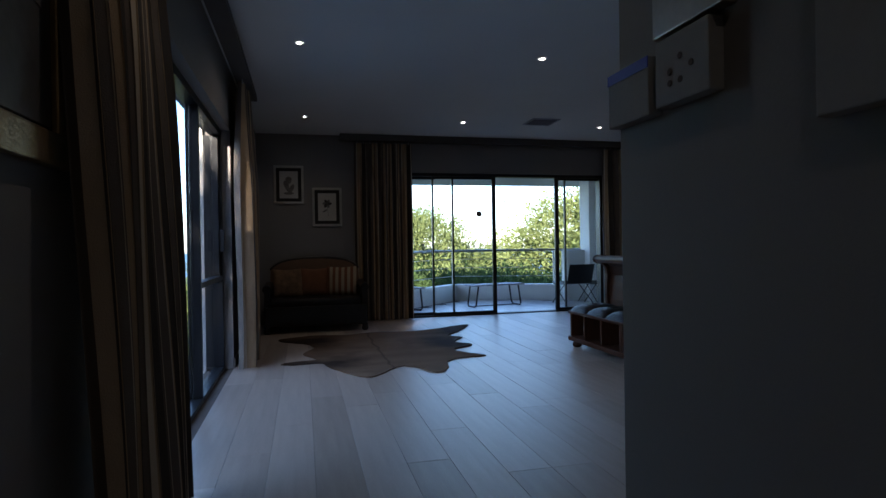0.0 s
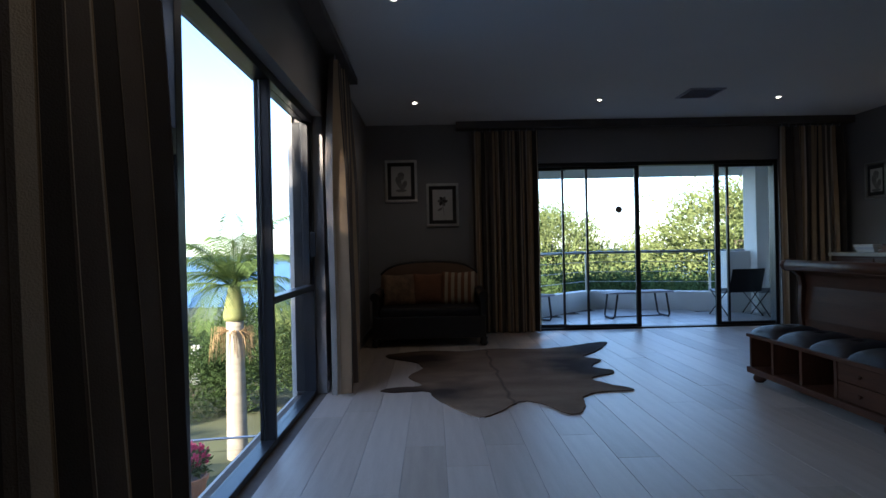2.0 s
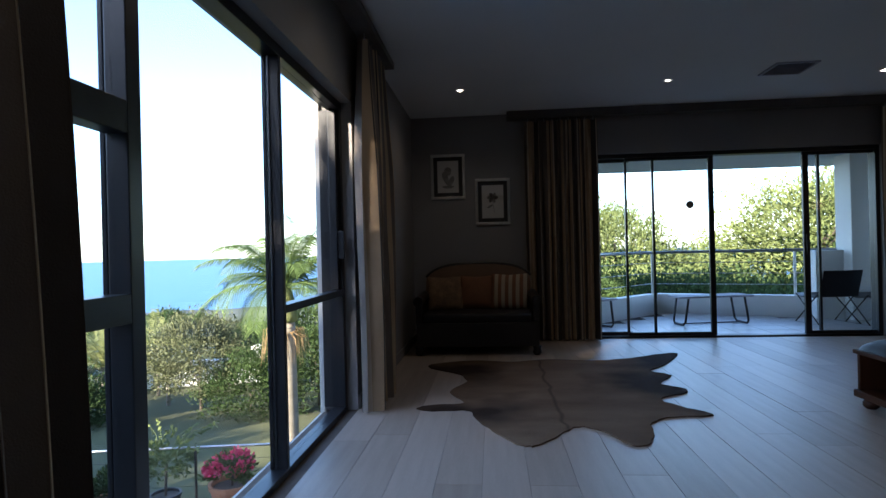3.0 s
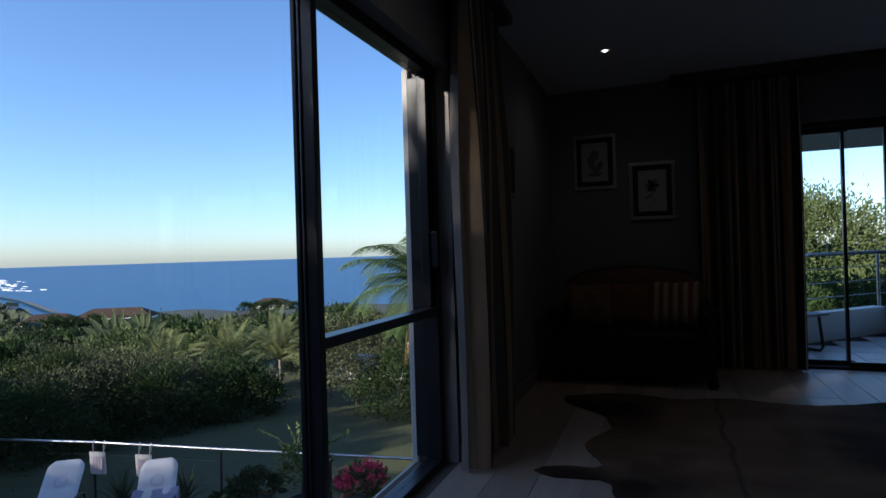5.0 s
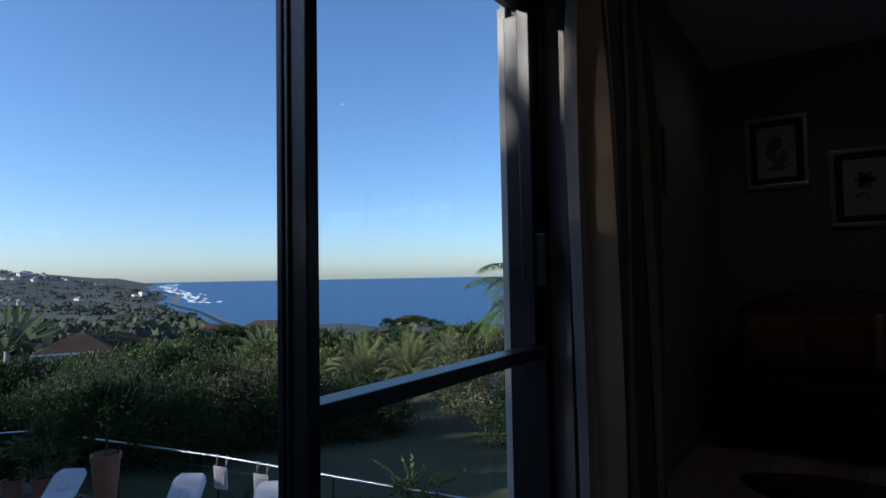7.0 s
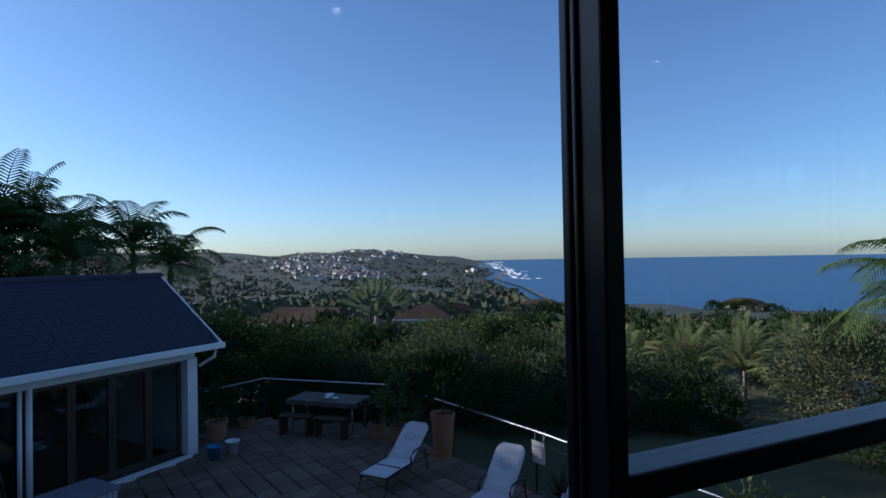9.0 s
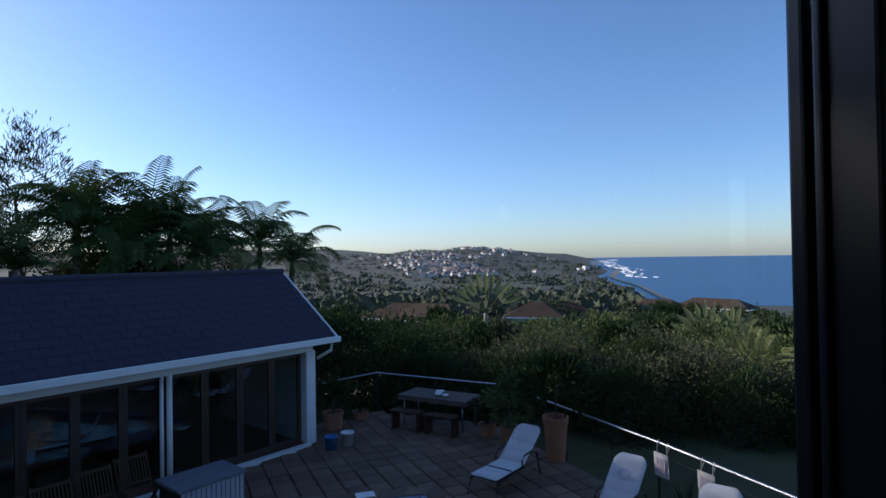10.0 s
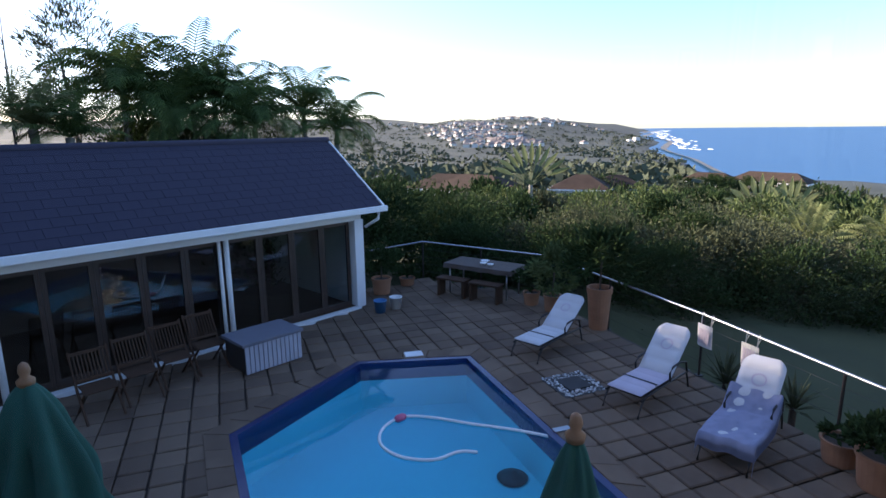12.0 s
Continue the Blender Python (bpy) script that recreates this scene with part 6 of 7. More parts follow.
def hide_mat():
    m = mat("hide_fur", (0.09, 0.054, 0.034), 0.9, spec=0.1, col2=(0.23, 0.155, 0.098), scale=1.6, fine=70, bump=0.5, stretch=(1, 2.2, 1))
    t, l = m.node_tree.nodes, m.node_tree.links
    b = t["Principled BSDF"]
    src = b.inputs["Base Color"].links[0].from_socket
    tc, n, mp = t.new("ShaderNodeTexCoord"), t.new("ShaderNodeTexNoise"), t.new("ShaderNodeMapRange")
    n.inputs["Scale"].default_value, n.inputs["Detail"].default_value = 1.15, 3
    l.new(tc.outputs["Object"], n.inputs["Vector"])
    sx, off, ab, sc, ad, sp = t.new("ShaderNodeSeparateXYZ"), t.new("ShaderNodeMath"), t.new("ShaderNodeMath"), t.new("ShaderNodeMath"), t.new("ShaderNodeMath"), t.new("ShaderNodeMapRange")
    l.new(tc.outputs["Object"], sx.inputs[0])
    # fur darkens away from the spine, which runs along y
    off.operation, ab.operation, sc.operation, ad.operation = "SUBTRACT", "ABSOLUTE", "MULTIPLY", "MULTIPLY_ADD"
    off.inputs[1].default_value, sc.inputs[1].default_value, ad.inputs[1].default_value = 0.75, 0.20, 0.55
    wob, nw = t.new("ShaderNodeMath"), t.new("ShaderNodeTexNoise")
    wob.operation, nw.inputs["Scale"].default_value = "MULTIPLY_ADD", 2.5
    wob.inputs[1].default_value = 0.16
    l.new(tc.outputs["Object"], nw.inputs["Vector"]), l.new(nw.outputs[0], wob.inputs[0]), l.new(sx.outputs["X"], wob.inputs[2])
    l.new(wob.outputs[0], off.inputs[0]), l.new(off.outputs[0], ab.inputs[0]), l.new(ab.outputs[0], sc.inputs[0])
    l.new(n.outputs[0], ad.inputs[0]), l.new(sc.outputs[0], ad.inputs[2])
    mp.inputs["From Min"].default_value, mp.inputs["From Max"].default_value = 0.36, 0.47
    sp.inputs["From Min"].default_value, sp.inputs["From Max"].default_value = 0.022, 0.0
    sp.inputs["To Max"].default_value = 0.7
    l.new(ab.outputs[0], sp.inputs["Value"])
    mm = t.new("ShaderNodeMath")
    mm.operation = "MAXIMUM"
    l.new(ad.outputs[0], mp.inputs["Value"])
    l.new(mp.outputs[0], mm.inputs[0]), l.new(sp.outputs[0], mm.inputs[1])
    mx = t.new("ShaderNodeMix")
    mx.data_type = "RGBA"
    mx.inputs["B"].default_value = (0.035, 0.022, 0.016, 1)
    l.new(mm.outputs[0], mx.inputs["Factor"]), l.new(src, mx.inputs["A"]), l.new(mx.outputs["Result"], b.inputs["Base Color"])
    return m


free("hide_rug", Mesh().prism(ho_, 0.002, 0.011), hide_mat(), "brown and tan animal hide rug on the oak floor", "rug")

# ---- bench at the foot of the bed ----
be = thing("storage_bench", "dark wooden bench with black tufted leather top and cubbyholes", "bench", (2.76, 5.42, 0))
L, D = 1.52, 0.46
part("plinth", Mesh().box(-0.02, -0.02, 0.07, D, L + 0.02, 0.12), M_WOOD, be, bevel=0.01)
part("top_board", Mesh().box(-0.02, -0.02, 0.37, D, L + 0.02, 0.40), M_WOOD, be, bevel=0.008)
part("back_panel", Mesh().box(D - 0.03, 0, 0.12, D - 0.005, L, 0.37), M_WOOD, be)
for y in (0.0, 0.47, 0.83, 1.18, L - 0.03):
    part("upright", Mesh().box(0, y, 0.12, D - 0.03, y + 0.03, 0.37), M_WOODV, be, bevel=0.004)
for z0, z1 in ((0.125, 0.242), (0.247, 0.365)):
    dr = part("drawer", Mesh().box(0.004, 0.034, z0, 0.4, 0.466, z1), M_WOOD, be, bevel=0.006)
    part("knob", Mesh().lathe([(0.006, 0), (0.008, 0.01), (0.015, 0.018), (0.01, 0.026)], 12), M_WOODV, dr, "turned wooden knob", smooth=True, at=pose(0.004, 0.25, (z0 + z1) / 2, 0, -90, 0))
for x in (0.05, D - 0.06):
    for y in (0.06, L - 0.06):
        part("foot", Mesh().lathe([(0.03, 0), (0.05, 0.02), (0.05, 0.045), (0.03, 0.07)], 14), M_WOOD, be, "turned bun foot", smooth=True, at=pose(x, y, 0))
for i in range(4):
    y0 = 0.005 + i * (L - 0.01) / 4

    def pad(u, v, y0=y0):
        x, y = -0.01 + (D + 0.0) * u, y0 + (L / 4 - 0.006) * v
        e = (max(0.0, 1 - abs(2 * u - 1) ** 3.5) * max(0.0, 1 - abs(2 * v - 1) ** 3.0)) ** 0.5
        d = math.hypot((u - 0.5) * D, (v - 0.5) * L / 4)
        return Vector((x, y, 0.402 + 0.085 * e - 0.035 * math.exp(-(d / 0.035) ** 2)))
    part("cushion", Mesh().grid(pad, 20, 18), M_LEATHER, be, "tufted black leather pad", smooth=True)
    part("button", Mesh().lathe([(0.012, 0), (0.010, 0.008), (0.003, 0.011)], 10), M_LEATHER, be, smooth=True, at=pose(0.22, y0 + L / 8, 0.447))

# ---- the bed ----
bed = thing("sleigh_bed", "dark wooden sleigh bed with a curved footboard", "bed", (3.26, 5.22, 0))
BW = 1.88
prof = [(0.10, 0.22), (0.06, 0.35), (0.045, 0.5), (0.055, 0.66), (0.07, 0.78), (0.05, 0.88), (0.0, 0.945), (-0.05, 0.96), (-0.085, 0.935)]
back = [(x + 0.045, z + 0.01) for x, z in prof]
back[-3:] = [(0.045, 0.985), (-0.04, 1.005), (-0.105, 0.965)]
out = prof + [(-0.105, 0.915)] + back[::-1]


def extrude_y(outline, y0, y1):
    n = len(outline)
    return Mesh().add([(x, y0, z) for x, z in outline] + [(x, y1, z) for x, z in outline], [tuple(range(n)), tuple(range(n, 2 * n))] + [(i, (i + 1) % n, n + (i + 1) % n, n + i) for i in range(n)])


part("footboard", extrude_y(out, 0.05, BW - 0.05), M_WOOD, bed, "curved panelled footboard", bevel=0.004)
for y in (0.0, BW - 0.05):
    part("scroll_post", extrude_y([(0.19, 0.0), (0.03, 0.0), (0.05, 0.12), (0.055, 0.25), (0.03, 0.42), (0.018, 0.55), (0.022, 0.68), (0.03, 0.78), (0.015, 0.86), (-0.03, 0.905), (-0.09, 0.91), (-0.125, 0.935), (-0.135, 0.965), (-0.12, 0.995), (-0.085, 1.01), (-0.04, 1.015), (0.02, 1.005), (0.07, 0.97), (0.10, 0.91), (0.105, 0.8), (0.095, 0.65), (0.10, 0.5), (0.12, 0.35), (0.15, 0.18)], y, y + 0.05), M_WOODV, bed, "scrolled side post", bevel=0.006)
part("top_roll", Mesh().tube([(-0.085, 0.0, 0.962), (-0.085, BW, 0.962)], 0.045, 14), M_WOOD, bed, "rounded top roll", smooth=True)
for y in (0.02, BW - 0.06):
    part("side_rail", Mesh().box(0.12, y, 0.2, 2.3, y + 0.04, 0.42), M_WOOD, bed, bevel=0.008)
part("headboard", Mesh().box(2.3, 0, 0.0, 2.38, BW, 1.25), M_WOOD, bed, bevel=0.02)
part("slat_base", Mesh().box(0.14, 0.06, 0.26, 2.3, BW - 0.06, 0.30), M_WOOD, bed)
M_LINEN = mat("dark_linen", (0.10, 0.09, 0.095), 0.95, var=0.15, scale=5, fine=200, bump=0.3)
free("mattress", Mesh().box(0.17, 0.07, 0.302, 2.28, BW - 0.07, 0.56), M_CUSHION, "thick pale mattress on the bed", "mattress", (3.26, 5.22, 0), bevel=0.05)


def duvet(u, v):
    x, y = 0.2 + 1.5 * u, -0.05 + (BW + 0.1) * v
    z = 0.60 + 0.025 * math.sin(7 * u + 3 * v) + 0.02 * math.sin(11 * v - 4 * u)
    e = max(0, 0.045 - v) * 9 + max(0, v - 0.955) * 9
    return Vector((x, min(max(y, 0.03), BW - 0.03) if e == 0 else y, z - e * 0.6))


free("duvet", Mesh().grid(duvet, 30, 40).grid(lambda u, v: duvet(u, v) - Vector((0, 0, 0.03)), 30, 40), M_LINEN, "dark grey rumpled duvet over the bed", "duvet", (3.26, 5.22, 0), smooth=True)


def pillow(at, turn):
    m = Mesh()
    for s in (1, -1):
        m.grid(lambda u, v, s=s: Vector((-0.24 + 0.48 * u, -0.36 + 0.72 * v, s * 0.09 * (max(0, 1 - abs(2 * u - 1) ** 3) * max(0, 1 - abs(2 * v - 1) ** 3)) ** 0.5)), 14, 18)
    ob = free("pillow", m, mat("grey_pillow", (0.26, 0.25, 0.26), 0.95, var=0.1, scale=6, fine=200, bump=0.3), "plump grey pillow against the headboard", "pillow", at, turn, "pillows on the bed", smooth=True)
    ob.matrix_basis = pose(*at, 0, -24, turn)


pillow((5.20, 5.85, 0.70), 0)
pillow((5.20, 6.7, 0.70), 0)
rgm = Mesh().box(0, 0, 0, 2.1, 1.0, 0.012)
free("bedside_rug", rgm, mat("dark_rug", (0.03, 0.026, 0.026), 0.95, var=0.3, scale=10, fine=200, bump=0.5), "dark woven rug beside the bed", "rug", (2.95, 4.22, 0.001), bevel=0.004)

# ---- against the east wall ----
ch = thing("chest_of_drawers", "dark wooden chest of drawers with a pale top", "chest of drawers", (5.37, 8.15, 0))
part("carcass", Mesh().box(0, 0, 0.08, 0.48, 1.5, 0.86), M_WOODV, ch, bevel=0.006)
part("top", Mesh().box(-0.03, -0.03, 0.86, 0.49, 1.53, 0.90), mat("pale_top", (0.34, 0.29, 0.23), 0.5, var=0.15, scale=4, fine=40), ch, "pale wooden top", bevel=0.008)
for i in range(2):
    for j in range(3):
        d = part("drawer", Mesh().box(-0.018, 0.03 + i * 0.73, 0.12 + j * 0.245, 0.0, 0.74 + i * 0.73, 0.345 + j * 0.245), M_WOOD, ch, bevel=0.006)
        part("knob", Mesh().lathe([(0.006, 0), (0.016, 0.018), (0.01, 0.026)], 10), M_SILVER, d, "round metal knob", smooth=True, at=pose(-0.018, 0.385 + i * 0.73, 0.23 + j * 0.245, 0, -90, 0))
ch.scale = (1, 1, 1.122)
for x in (0.04, 0.42):
    for y in (0.06, 1.42):
        part("foot", Mesh().box(x - 0.03, y - 0.03, 0, x + 0.03, y + 0.03, 0.08), M_WOOD, ch, bevel=0.005)


def book(at, turn, w, d, h, col, label):
    t = thing("book", label, "book", at, turn, "books stacked on the chest")
    part("cover", Mesh().box(0, 0, 0, w, d, 0.003).box(0, 0, h - 0.003, w, d, h).box(0, 0, 0.003, 0.003, d, h - 0.003), mat("book_cover", col, 0.6, var=0.1, scale=10), t, bevel=0.001)
    part("pages", Mesh().box(0.004, 0.004, 0.003, w - 0.004, d - 0.004, h - 0.003), M_PAPER, t, "pale page block")


z = 1.011
for k, (w, d, h, c, lb) in enumerate(((0.24, 0.32, 0.03, (0.55, 0.53, 0.5), "large pale book lying flat"), (0.23, 0.31, 0.035, (0.45, 0.44, 0.46), "grey hardback book in a stack"), (0.22, 0.3, 0.028, (0.6, 0.58, 0.54), "white hardback book on a stack"))):
    book((5.42, 8.98 + 0.01 * k, z), 3 * k - 3, w, d, h, c, lb)
    z += h + 0.001
z = 1.011
for k, (w, d, h, c, lb) in enumerate(((0.24, 0.34, 0.04, (0.16, 0.07, 0.04), "thick brown leather-bound book"), (0.22, 0.3, 0.035, (0.22, 0.1, 0.06), "reddish brown book in a stack"), (0.22, 0.3, 0.025, (0.12, 0.06, 0.05), "dark brown book on a stack"))):
    book((5.42, 8.55 + 0.01 * k, z), 4 - 3 * k, w, d, h, c, lb)
    z += h + 0.001
free("cloth", Mesh().grid(lambda u, v: Vector((0.3 * u, 0.5 * v, 0.006 + 0.03 * abs(math.sin(5 * v + 2 * u)) * math.sin(3.14 * u))), 14, 20), M_CUSHION, "crumpled pale cloth lying on the chest", "cloth", (5.42, 8.2, 1.012), smooth=True)
nb = thing("nightstand", "dark wooden bedside cabinet with an open shelf", "nightstand", (5.42, 7.42, 0))
part("carcass", Mesh().box(0, 0, 0.06, 0.42, 0.5, 0.32).box(0, 0, 0.32, 0.42, 0.03, 0.58).box(0, 0.47, 0.32, 0.42, 0.5, 0.58), M_WOODV, nb, bevel=0.004)
part("top", Mesh().box(-0.02, -0.02, 0.58, 0.43, 0.52, 0.61), M_WOOD, nb, bevel=0.006)
part("drawer", Mesh().box(-0.016, 0.03, 0.1, 0.0, 0.47, 0.29), M_WOOD, nb, bevel=0.004)
for x in (0.04, 0.38):
    for y in (0.04, 0.46):
        part("foot", Mesh().box(x - 0.025, y - 0.025, 0, x + 0.025, y + 0.025, 0.06), M_WOOD, nb)
bt = thing("water_bottle", "blue plastic water bottle on the bedside cabinet", "bottle", (5.6, 7.75, 0.611))
part("body", Mesh().lathe([(0.03, 0), (0.035, 0.01), (0.035, 0.14), (0.028, 0.17), (0.013, 0.2), (0.013, 0.215)], 16), M_PLASTICB, bt, smooth=True)
part("cap", Mesh().lathe([(0.016, 0.215), (0.016, 0.24)], 12), M_WHITE, bt, "white screw cap")
pl = thing("pendant_lamp", "lit onion-shaped warm glass pendant lamp", "pendant lamp", (5.58, 7.66, 1.68))
part("shade", Mesh().lathe([(0.035, 0.0), (0.075, 0.015), (0.1, 0.05), (0.098, 0.085), (0.07, 0.12), (0.035, 0.145), (0.018, 0.175), (0.014, 0.21)], 24), glow("lamp_shade", (1.0, 0.62, 0.26), 0.42), pl, "glowing ribbed glass shade", smooth=True)
part("cord", Mesh().tube([(0, 0, 0.21), (0, 0, H - 1.68 - 0.02)], 0.002, 6), M_IRON, pl)
part("canopy", Mesh().lathe([(0.045, H - 1.68 - 0.03), (0.045, H - 1.682)], 16), M_IRON, pl)
ol = thing("wall_socket", "white double wall socket plate", "socket", (XR, 7.86, 0.92), -90)
part("plate", Mesh().box(0, -0.008, 0, 0.12, 0, 0.12), M_WHITE, ol, bevel=0.003)
part("socket_hole", Mesh().box(0.03, -0.0095, 0.05, 0.045, -0.0078, 0.07), M_MAT, ol)
part("socket_hole", Mesh().box(0.075, -0.0095, 0.05, 0.09, -0.0078, 0.07), M_MAT, ol)

# ---- settee in the corner ----
st = thing("settee", "black carved wooden settee with a brown upholstered back", "settee", (-0.64, 8.96, 0))
SW, SD = 1.38, 0.78
part("apron", Mesh().box(0.02, 0.0, 0.10, SW - 0.02, 0.04, 0.36), M_BLACK, st, "black carved front apron", bevel=0.01)
part("seat_frame", Mesh().box(0.02, 0.04, 0.12, SW - 0.02, SD, 0.34), M_BLACK, st, bevel=0.01)
for x in (0.0, SW - 0.09):
    part("foot", Mesh().lathe([(0.03, 0), (0.05, 0.03), (0.04, 0.07), (0.05, 0.10)], 12), M_BLACK, st, smooth=True, at=pose(x + 0.045, 0.05, 0))
    part("foot", Mesh().box(x + 0.02, SD - 0.08, 0, x + 0.07, SD - 0.03, 0.12), M_BLACK, st)
    arm = Mesh().box(x + 0.01, 0.04, 0.34, x + 0.08, SD - 0.1, 0.58).tube([(x + 0.045, -0.02, 0.60), (x + 0.045, SD - 0.05, 0.62)], 0.055, 12)
    part("armrest", arm, M_BLACK, st, "scrolled black armrest", smooth=False)
part("seat_cushion", Mesh().box(0.09, 0.02, 0.34, SW - 0.09, SD - 0.12, 0.46), M_LEATHER, st, "dark seat cushion", bevel=0.035, smooth=True)
M_BROWN = mat("brown_upholstery", (0.13, 0.075, 0.045), 0.9, var=0.15, scale=6, fine=180, bump=0.3)


def backsheet(off):
    def f(u, v):
        top = 0.93 + 0.06 * math.sin(math.pi * u) - 0.10 * (abs(2 * u - 1) ** 6)
        return Vector((0.06 + (SW - 0.12) * u, SD - 0.10 + 0.10 * v + off * (1 - 0.6 * abs(2 * v - 1) ** 4), 0.40 + (top - 0.40) * v))
    return f


part("backrest", Mesh().grid(backsheet(-0.08), 24, 12).grid(backsheet(0.02), 24, 12), M_BROWN, st, "brown upholstered camel back", smooth=True)
part("back_rail", Mesh().tube([backsheet(-0.03)(i / 24, 1.0) for i in range(25)], 0.025, 8), M_BLACK, st, "black carved top rail", smooth=True)


def throw(at, turn, size, mats, label):
    t = thing("cushion", label, "cushion", at, turn, "cushions on the settee")
    me = bpy.data.meshes.new("cover")
    v, f, mi = [], [], []
    n = 20
    for s in (1, -1):
        o = len(v)
        for i in range(n + 1):
            for j in range(n + 1):
                a, b = i / n, j / n
                e = (max(0, 1 - abs(2 * a - 1) ** 2.6) * max(0, 1 - abs(2 * b - 1) ** 2.6)) ** 0.5
                v.append(((a - 0.5) * size, s * 0.075 * e, b * size * (0.96 + 0.04 * abs(2 * a - 1))))
        for i in range(n):
            for j in range(n):
                f.append((o + i * (n + 1) + j, o + (i + 1) * (n + 1) + j, o + (i + 1) * (n + 1) + j + 1, o + i * (n + 1) + j + 1))
                mi.append((i // 2) % len(mats))
    me.from_pydata(v, [], f)
    for m in mats:
        me.materials.append(m)
    me.polygons.foreach_set("material_index", mi)
    me.polygons.foreach_set("use_smooth", [True] * len(f))
    ob = part("cover", me, None, t)
    t.matrix_basis = pose(*at, -16, 0, turn)


M_RUST = mat("rust_fabric", (0.20, 0.085, 0.04), 0.95, var=0.2, scale=9, fine=180, bump=0.3)
M_CREAM = mat("cream_fabric", (0.42, 0.33, 0.22), 0.95, var=0.1, scale=9, fine=180, bump=0.3)
M_PATT = mat("patterned_fabric", (0.06, 0.04, 0.03), 0.95, col2=(0.34, 0.2, 0.1), scale=11, fine=60, bump=0.3)
throw((-0.64 + 0.32, 9.42, 0.462), 14, 0.40, [M_PATT], "patterned brown and tan cushion")
throw((-0.64 + 0.68, 9.50, 0.462), 0, 0.40, [M_RUST], "plain rust-brown cushion on the settee")
throw((-0.64 + 1.05, 9.44, 0.462), -8, 0.42, [M_RUST, M_CREAM], "brown and cream striped cushion")

# ---- the house roof, over the room: unseen, added to shade the balcony hedge ----
RF = [(XL - 0.6, -3.0), (6.7, -3.0), (6.7, 13.1), (XL - 0.6, 13.1)]
solid("roof", Mesh().add([(x, y, 3.08) for x, y in RF] + [(2.6, 0.6, 5.5), (2.6, 9.6, 5.5)], [(0, 1, 2, 3), (0, 1, 4), (1, 2, 5, 4), (2, 3, 5), (3, 0, 4, 5)]), M_ROOF, "unseen hip roof added over the house to shade the hedge", "roof")


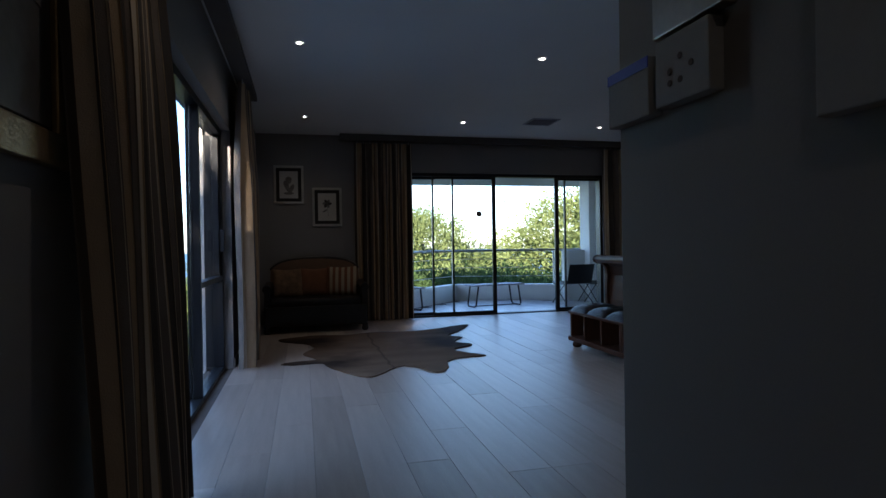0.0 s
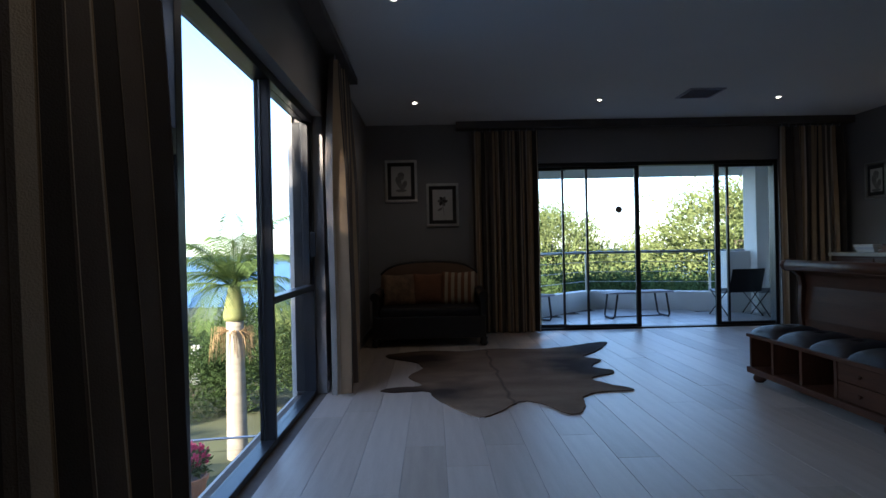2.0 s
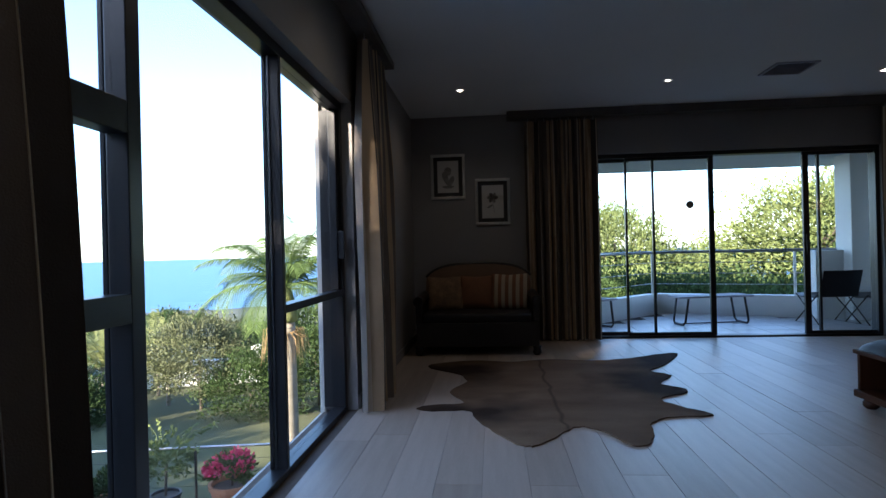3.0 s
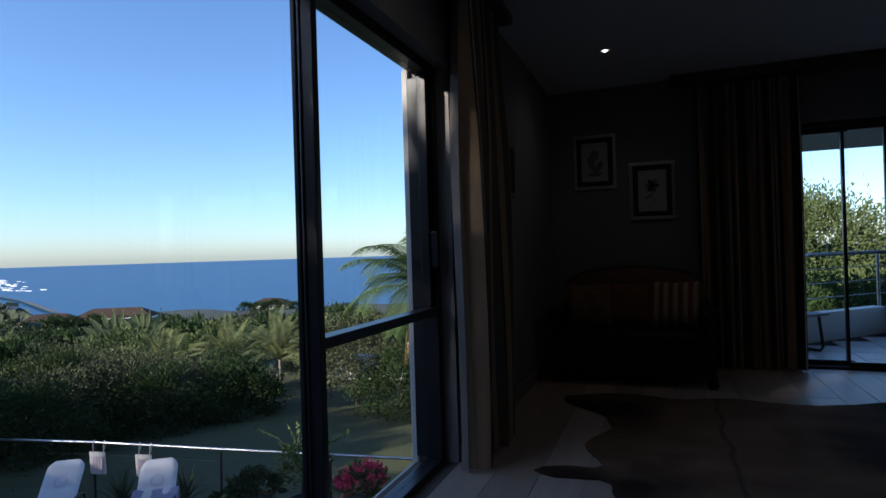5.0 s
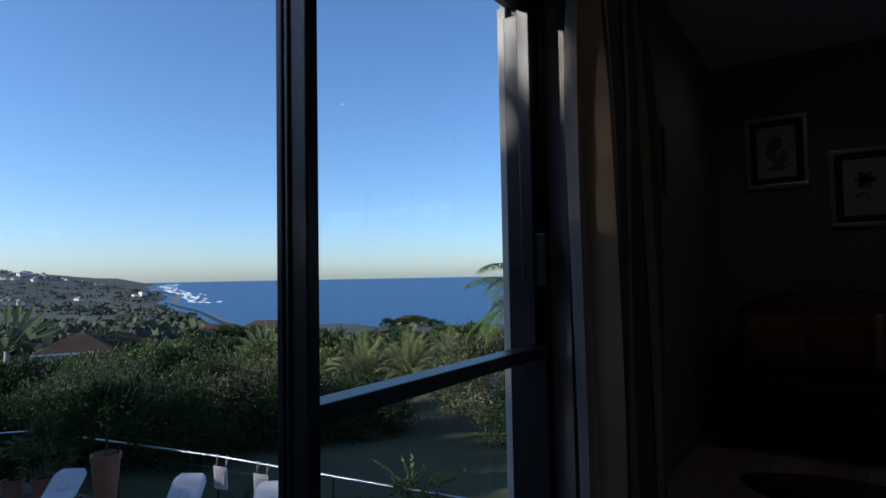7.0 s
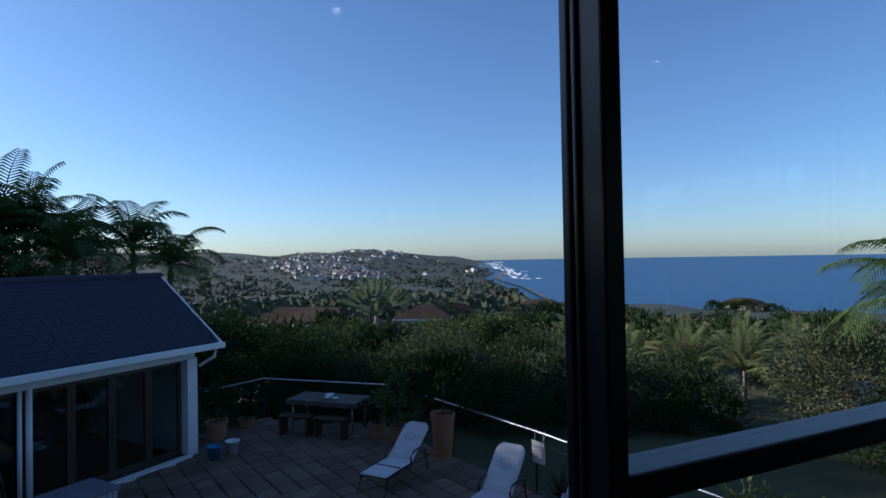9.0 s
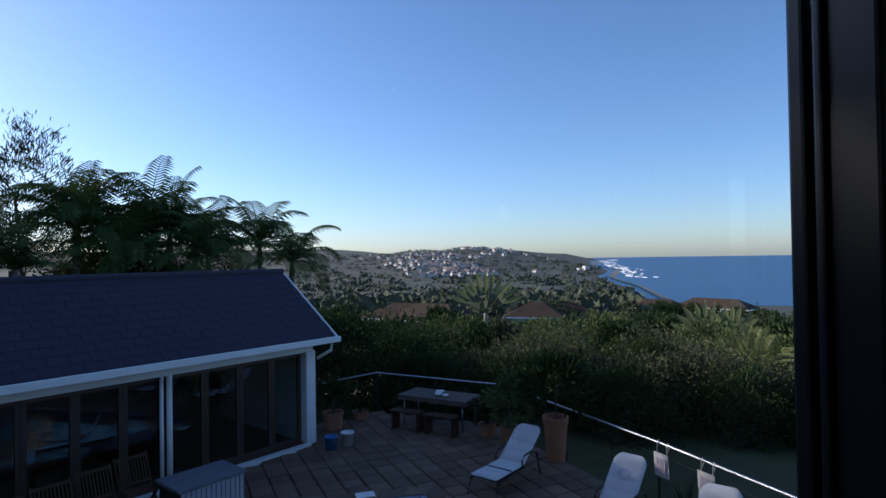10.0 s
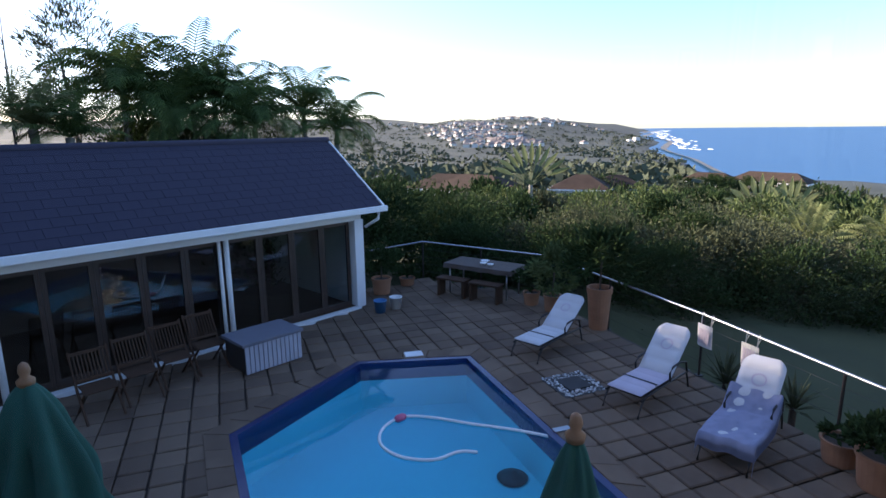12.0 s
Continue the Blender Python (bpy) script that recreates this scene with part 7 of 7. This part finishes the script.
# ---- pieces of the large surfaces ----
def pavers():
    """Square slabs; those around the pool as pieces, the rest joined."""
    rg, rest, count = random.Random(17), Mesh(), 0
    ang = math.atan2(1.01, 5.15)
    c, s, size = math.cos(ang), math.sin(ang), 0.38
    shapes = [Mesh().box(0, 0, -0.045, size - 0.016 - 0.006 * k, size - 0.014 - 0.005 * k, 0).data("paver", M_PAVE, 0.016, segments=1) for k in range(3)]
    hole = offset(POOL, 0.3)
    for i in range(-45, 45):
        for j in range(-45, 45):
            corners = [(-8 + c * (i + a) * size - s * (j + b) * size, 6 + s * (i + a) * size + c * (j + b) * size) for a, b in ((0, 0), (1, 0), (1, 1), (0, 1))]
            mid = ((corners[0][0] + corners[2][0]) / 2, (corners[0][1] + corners[2][1]) / 2)
            if not inside(mid, edge) or mid[0] > XL - T - 0.2 or inside(mid, hole):
                continue
            rel = Vector(mid) - AC
            if rel.dot(AN) < 0.25 and rel.dot(AU) > -0.2:
                continue
            z = TZ + rg.uniform(-0.003, 0.003)
            if count < 300 and -11.6 < mid[0] < -5.0 and 2.2 < mid[1] < 10.8:
                ob = part("paver", rg.choice(shapes), None, terrace)
                ob.matrix_basis = pose(*corners[0], z, rg.uniform(-0.5, 0.5), rg.uniform(-0.5, 0.5), math.degrees(ang) + rg.uniform(-1.2, 1.2))
                count += 1
            else:
                rest.box(0, 0, -0.045, size - 0.018, size - 0.018, 0, pose(*corners[0], z, 0, 0, math.degrees(ang) + rg.uniform(-1.2, 1.2)))
    m = mat("paver_joined", (0.08, 0.054, 0.04), 0.9, spec=0.15, col2=(0.25, 0.175, 0.12), scale=3, fine=45, island=True, obj_var=0.5, bump=0.35)
    tagged(part("pavers_beyond", rest, m, terrace, "further square paving slabs"), kind="stuff")


def roof_tiles():
    """Rows of tiles on the slope that faces the pool."""
    rg = random.Random(23)
    slope = Vector((0, RN - EN, RZ - EZ))
    ln = slope.length
    rows, wide = 11, 0.30
    step = ln / rows
    tilt = math.degrees(math.atan2(RZ - EZ, EN - RN))
    rest = Mesh()
    shape = Mesh().box(0, 0, 0, wide - 0.003, step + 0.04, 0.014).box(0.0, 0, 0.014, 0.03, step + 0.04, 0.018).data("tile", M_ROOF, 0.004, segments=1)
    turn = math.degrees(math.atan2(AU.y, AU.x))
    roof = [o for o in annex.children if o.name.startswith("roof")][0]
    for r in range(rows):
        for k in range(48):
            u = -0.45 + k * wide + (0.0 if r % 2 else -wide * 0.5)
            if u < -0.46:
                continue
            f = r / rows
            p = AM @ Vector((u, EN + (RN - EN) * f, EZ + (RZ - EZ) * f - 0.016))
            m = pose(p.x, p.y, p.z, 0, 0, turn) @ Matrix.Rotation(radians(180), 4, "Z") @ Matrix.Translation((-wide, 0, 0.004)) @ pose(0, 0, 0, tilt - 1.6 + rg.uniform(-0.3, 0.3), 0, 0)
            if k < 27:
                part("tile", shape, None, roof, at=m)
            else:
                rest.box(0, 0, 0, wide - 0.003, step + 0.04, 0.014, m)
    tagged(part("tiles_beyond", rest, M_ROOF, roof, "further roof tiles"), kind="stuff")
    part("ridge_cap", Mesh().tube([ap(-0.45, RN, RZ), ap(AL, RN, RZ)], 0.07, 10), M_ROOF, roof, "rounded ridge tiles", smooth=True)


planks()
pavers()
roof_tiles()


def balcony_tiles():
    shape = Mesh().box(0, 0, -0.022, 0.394, 0.394, 0).data("tile", M_TILE, 0.003, segments=1)
    for i in range(14):
        for j in range(8):
            x, y = 1.0 + i * 0.4, YF + T + j * 0.4
            if all(inside((x + a, y + b), bfl) for a in (0.02, 0.38) for b in (0.02, 0.2)):
                part("tile", shape, None, balcony, at=pose(x, y, -0.005))


balcony_tiles()
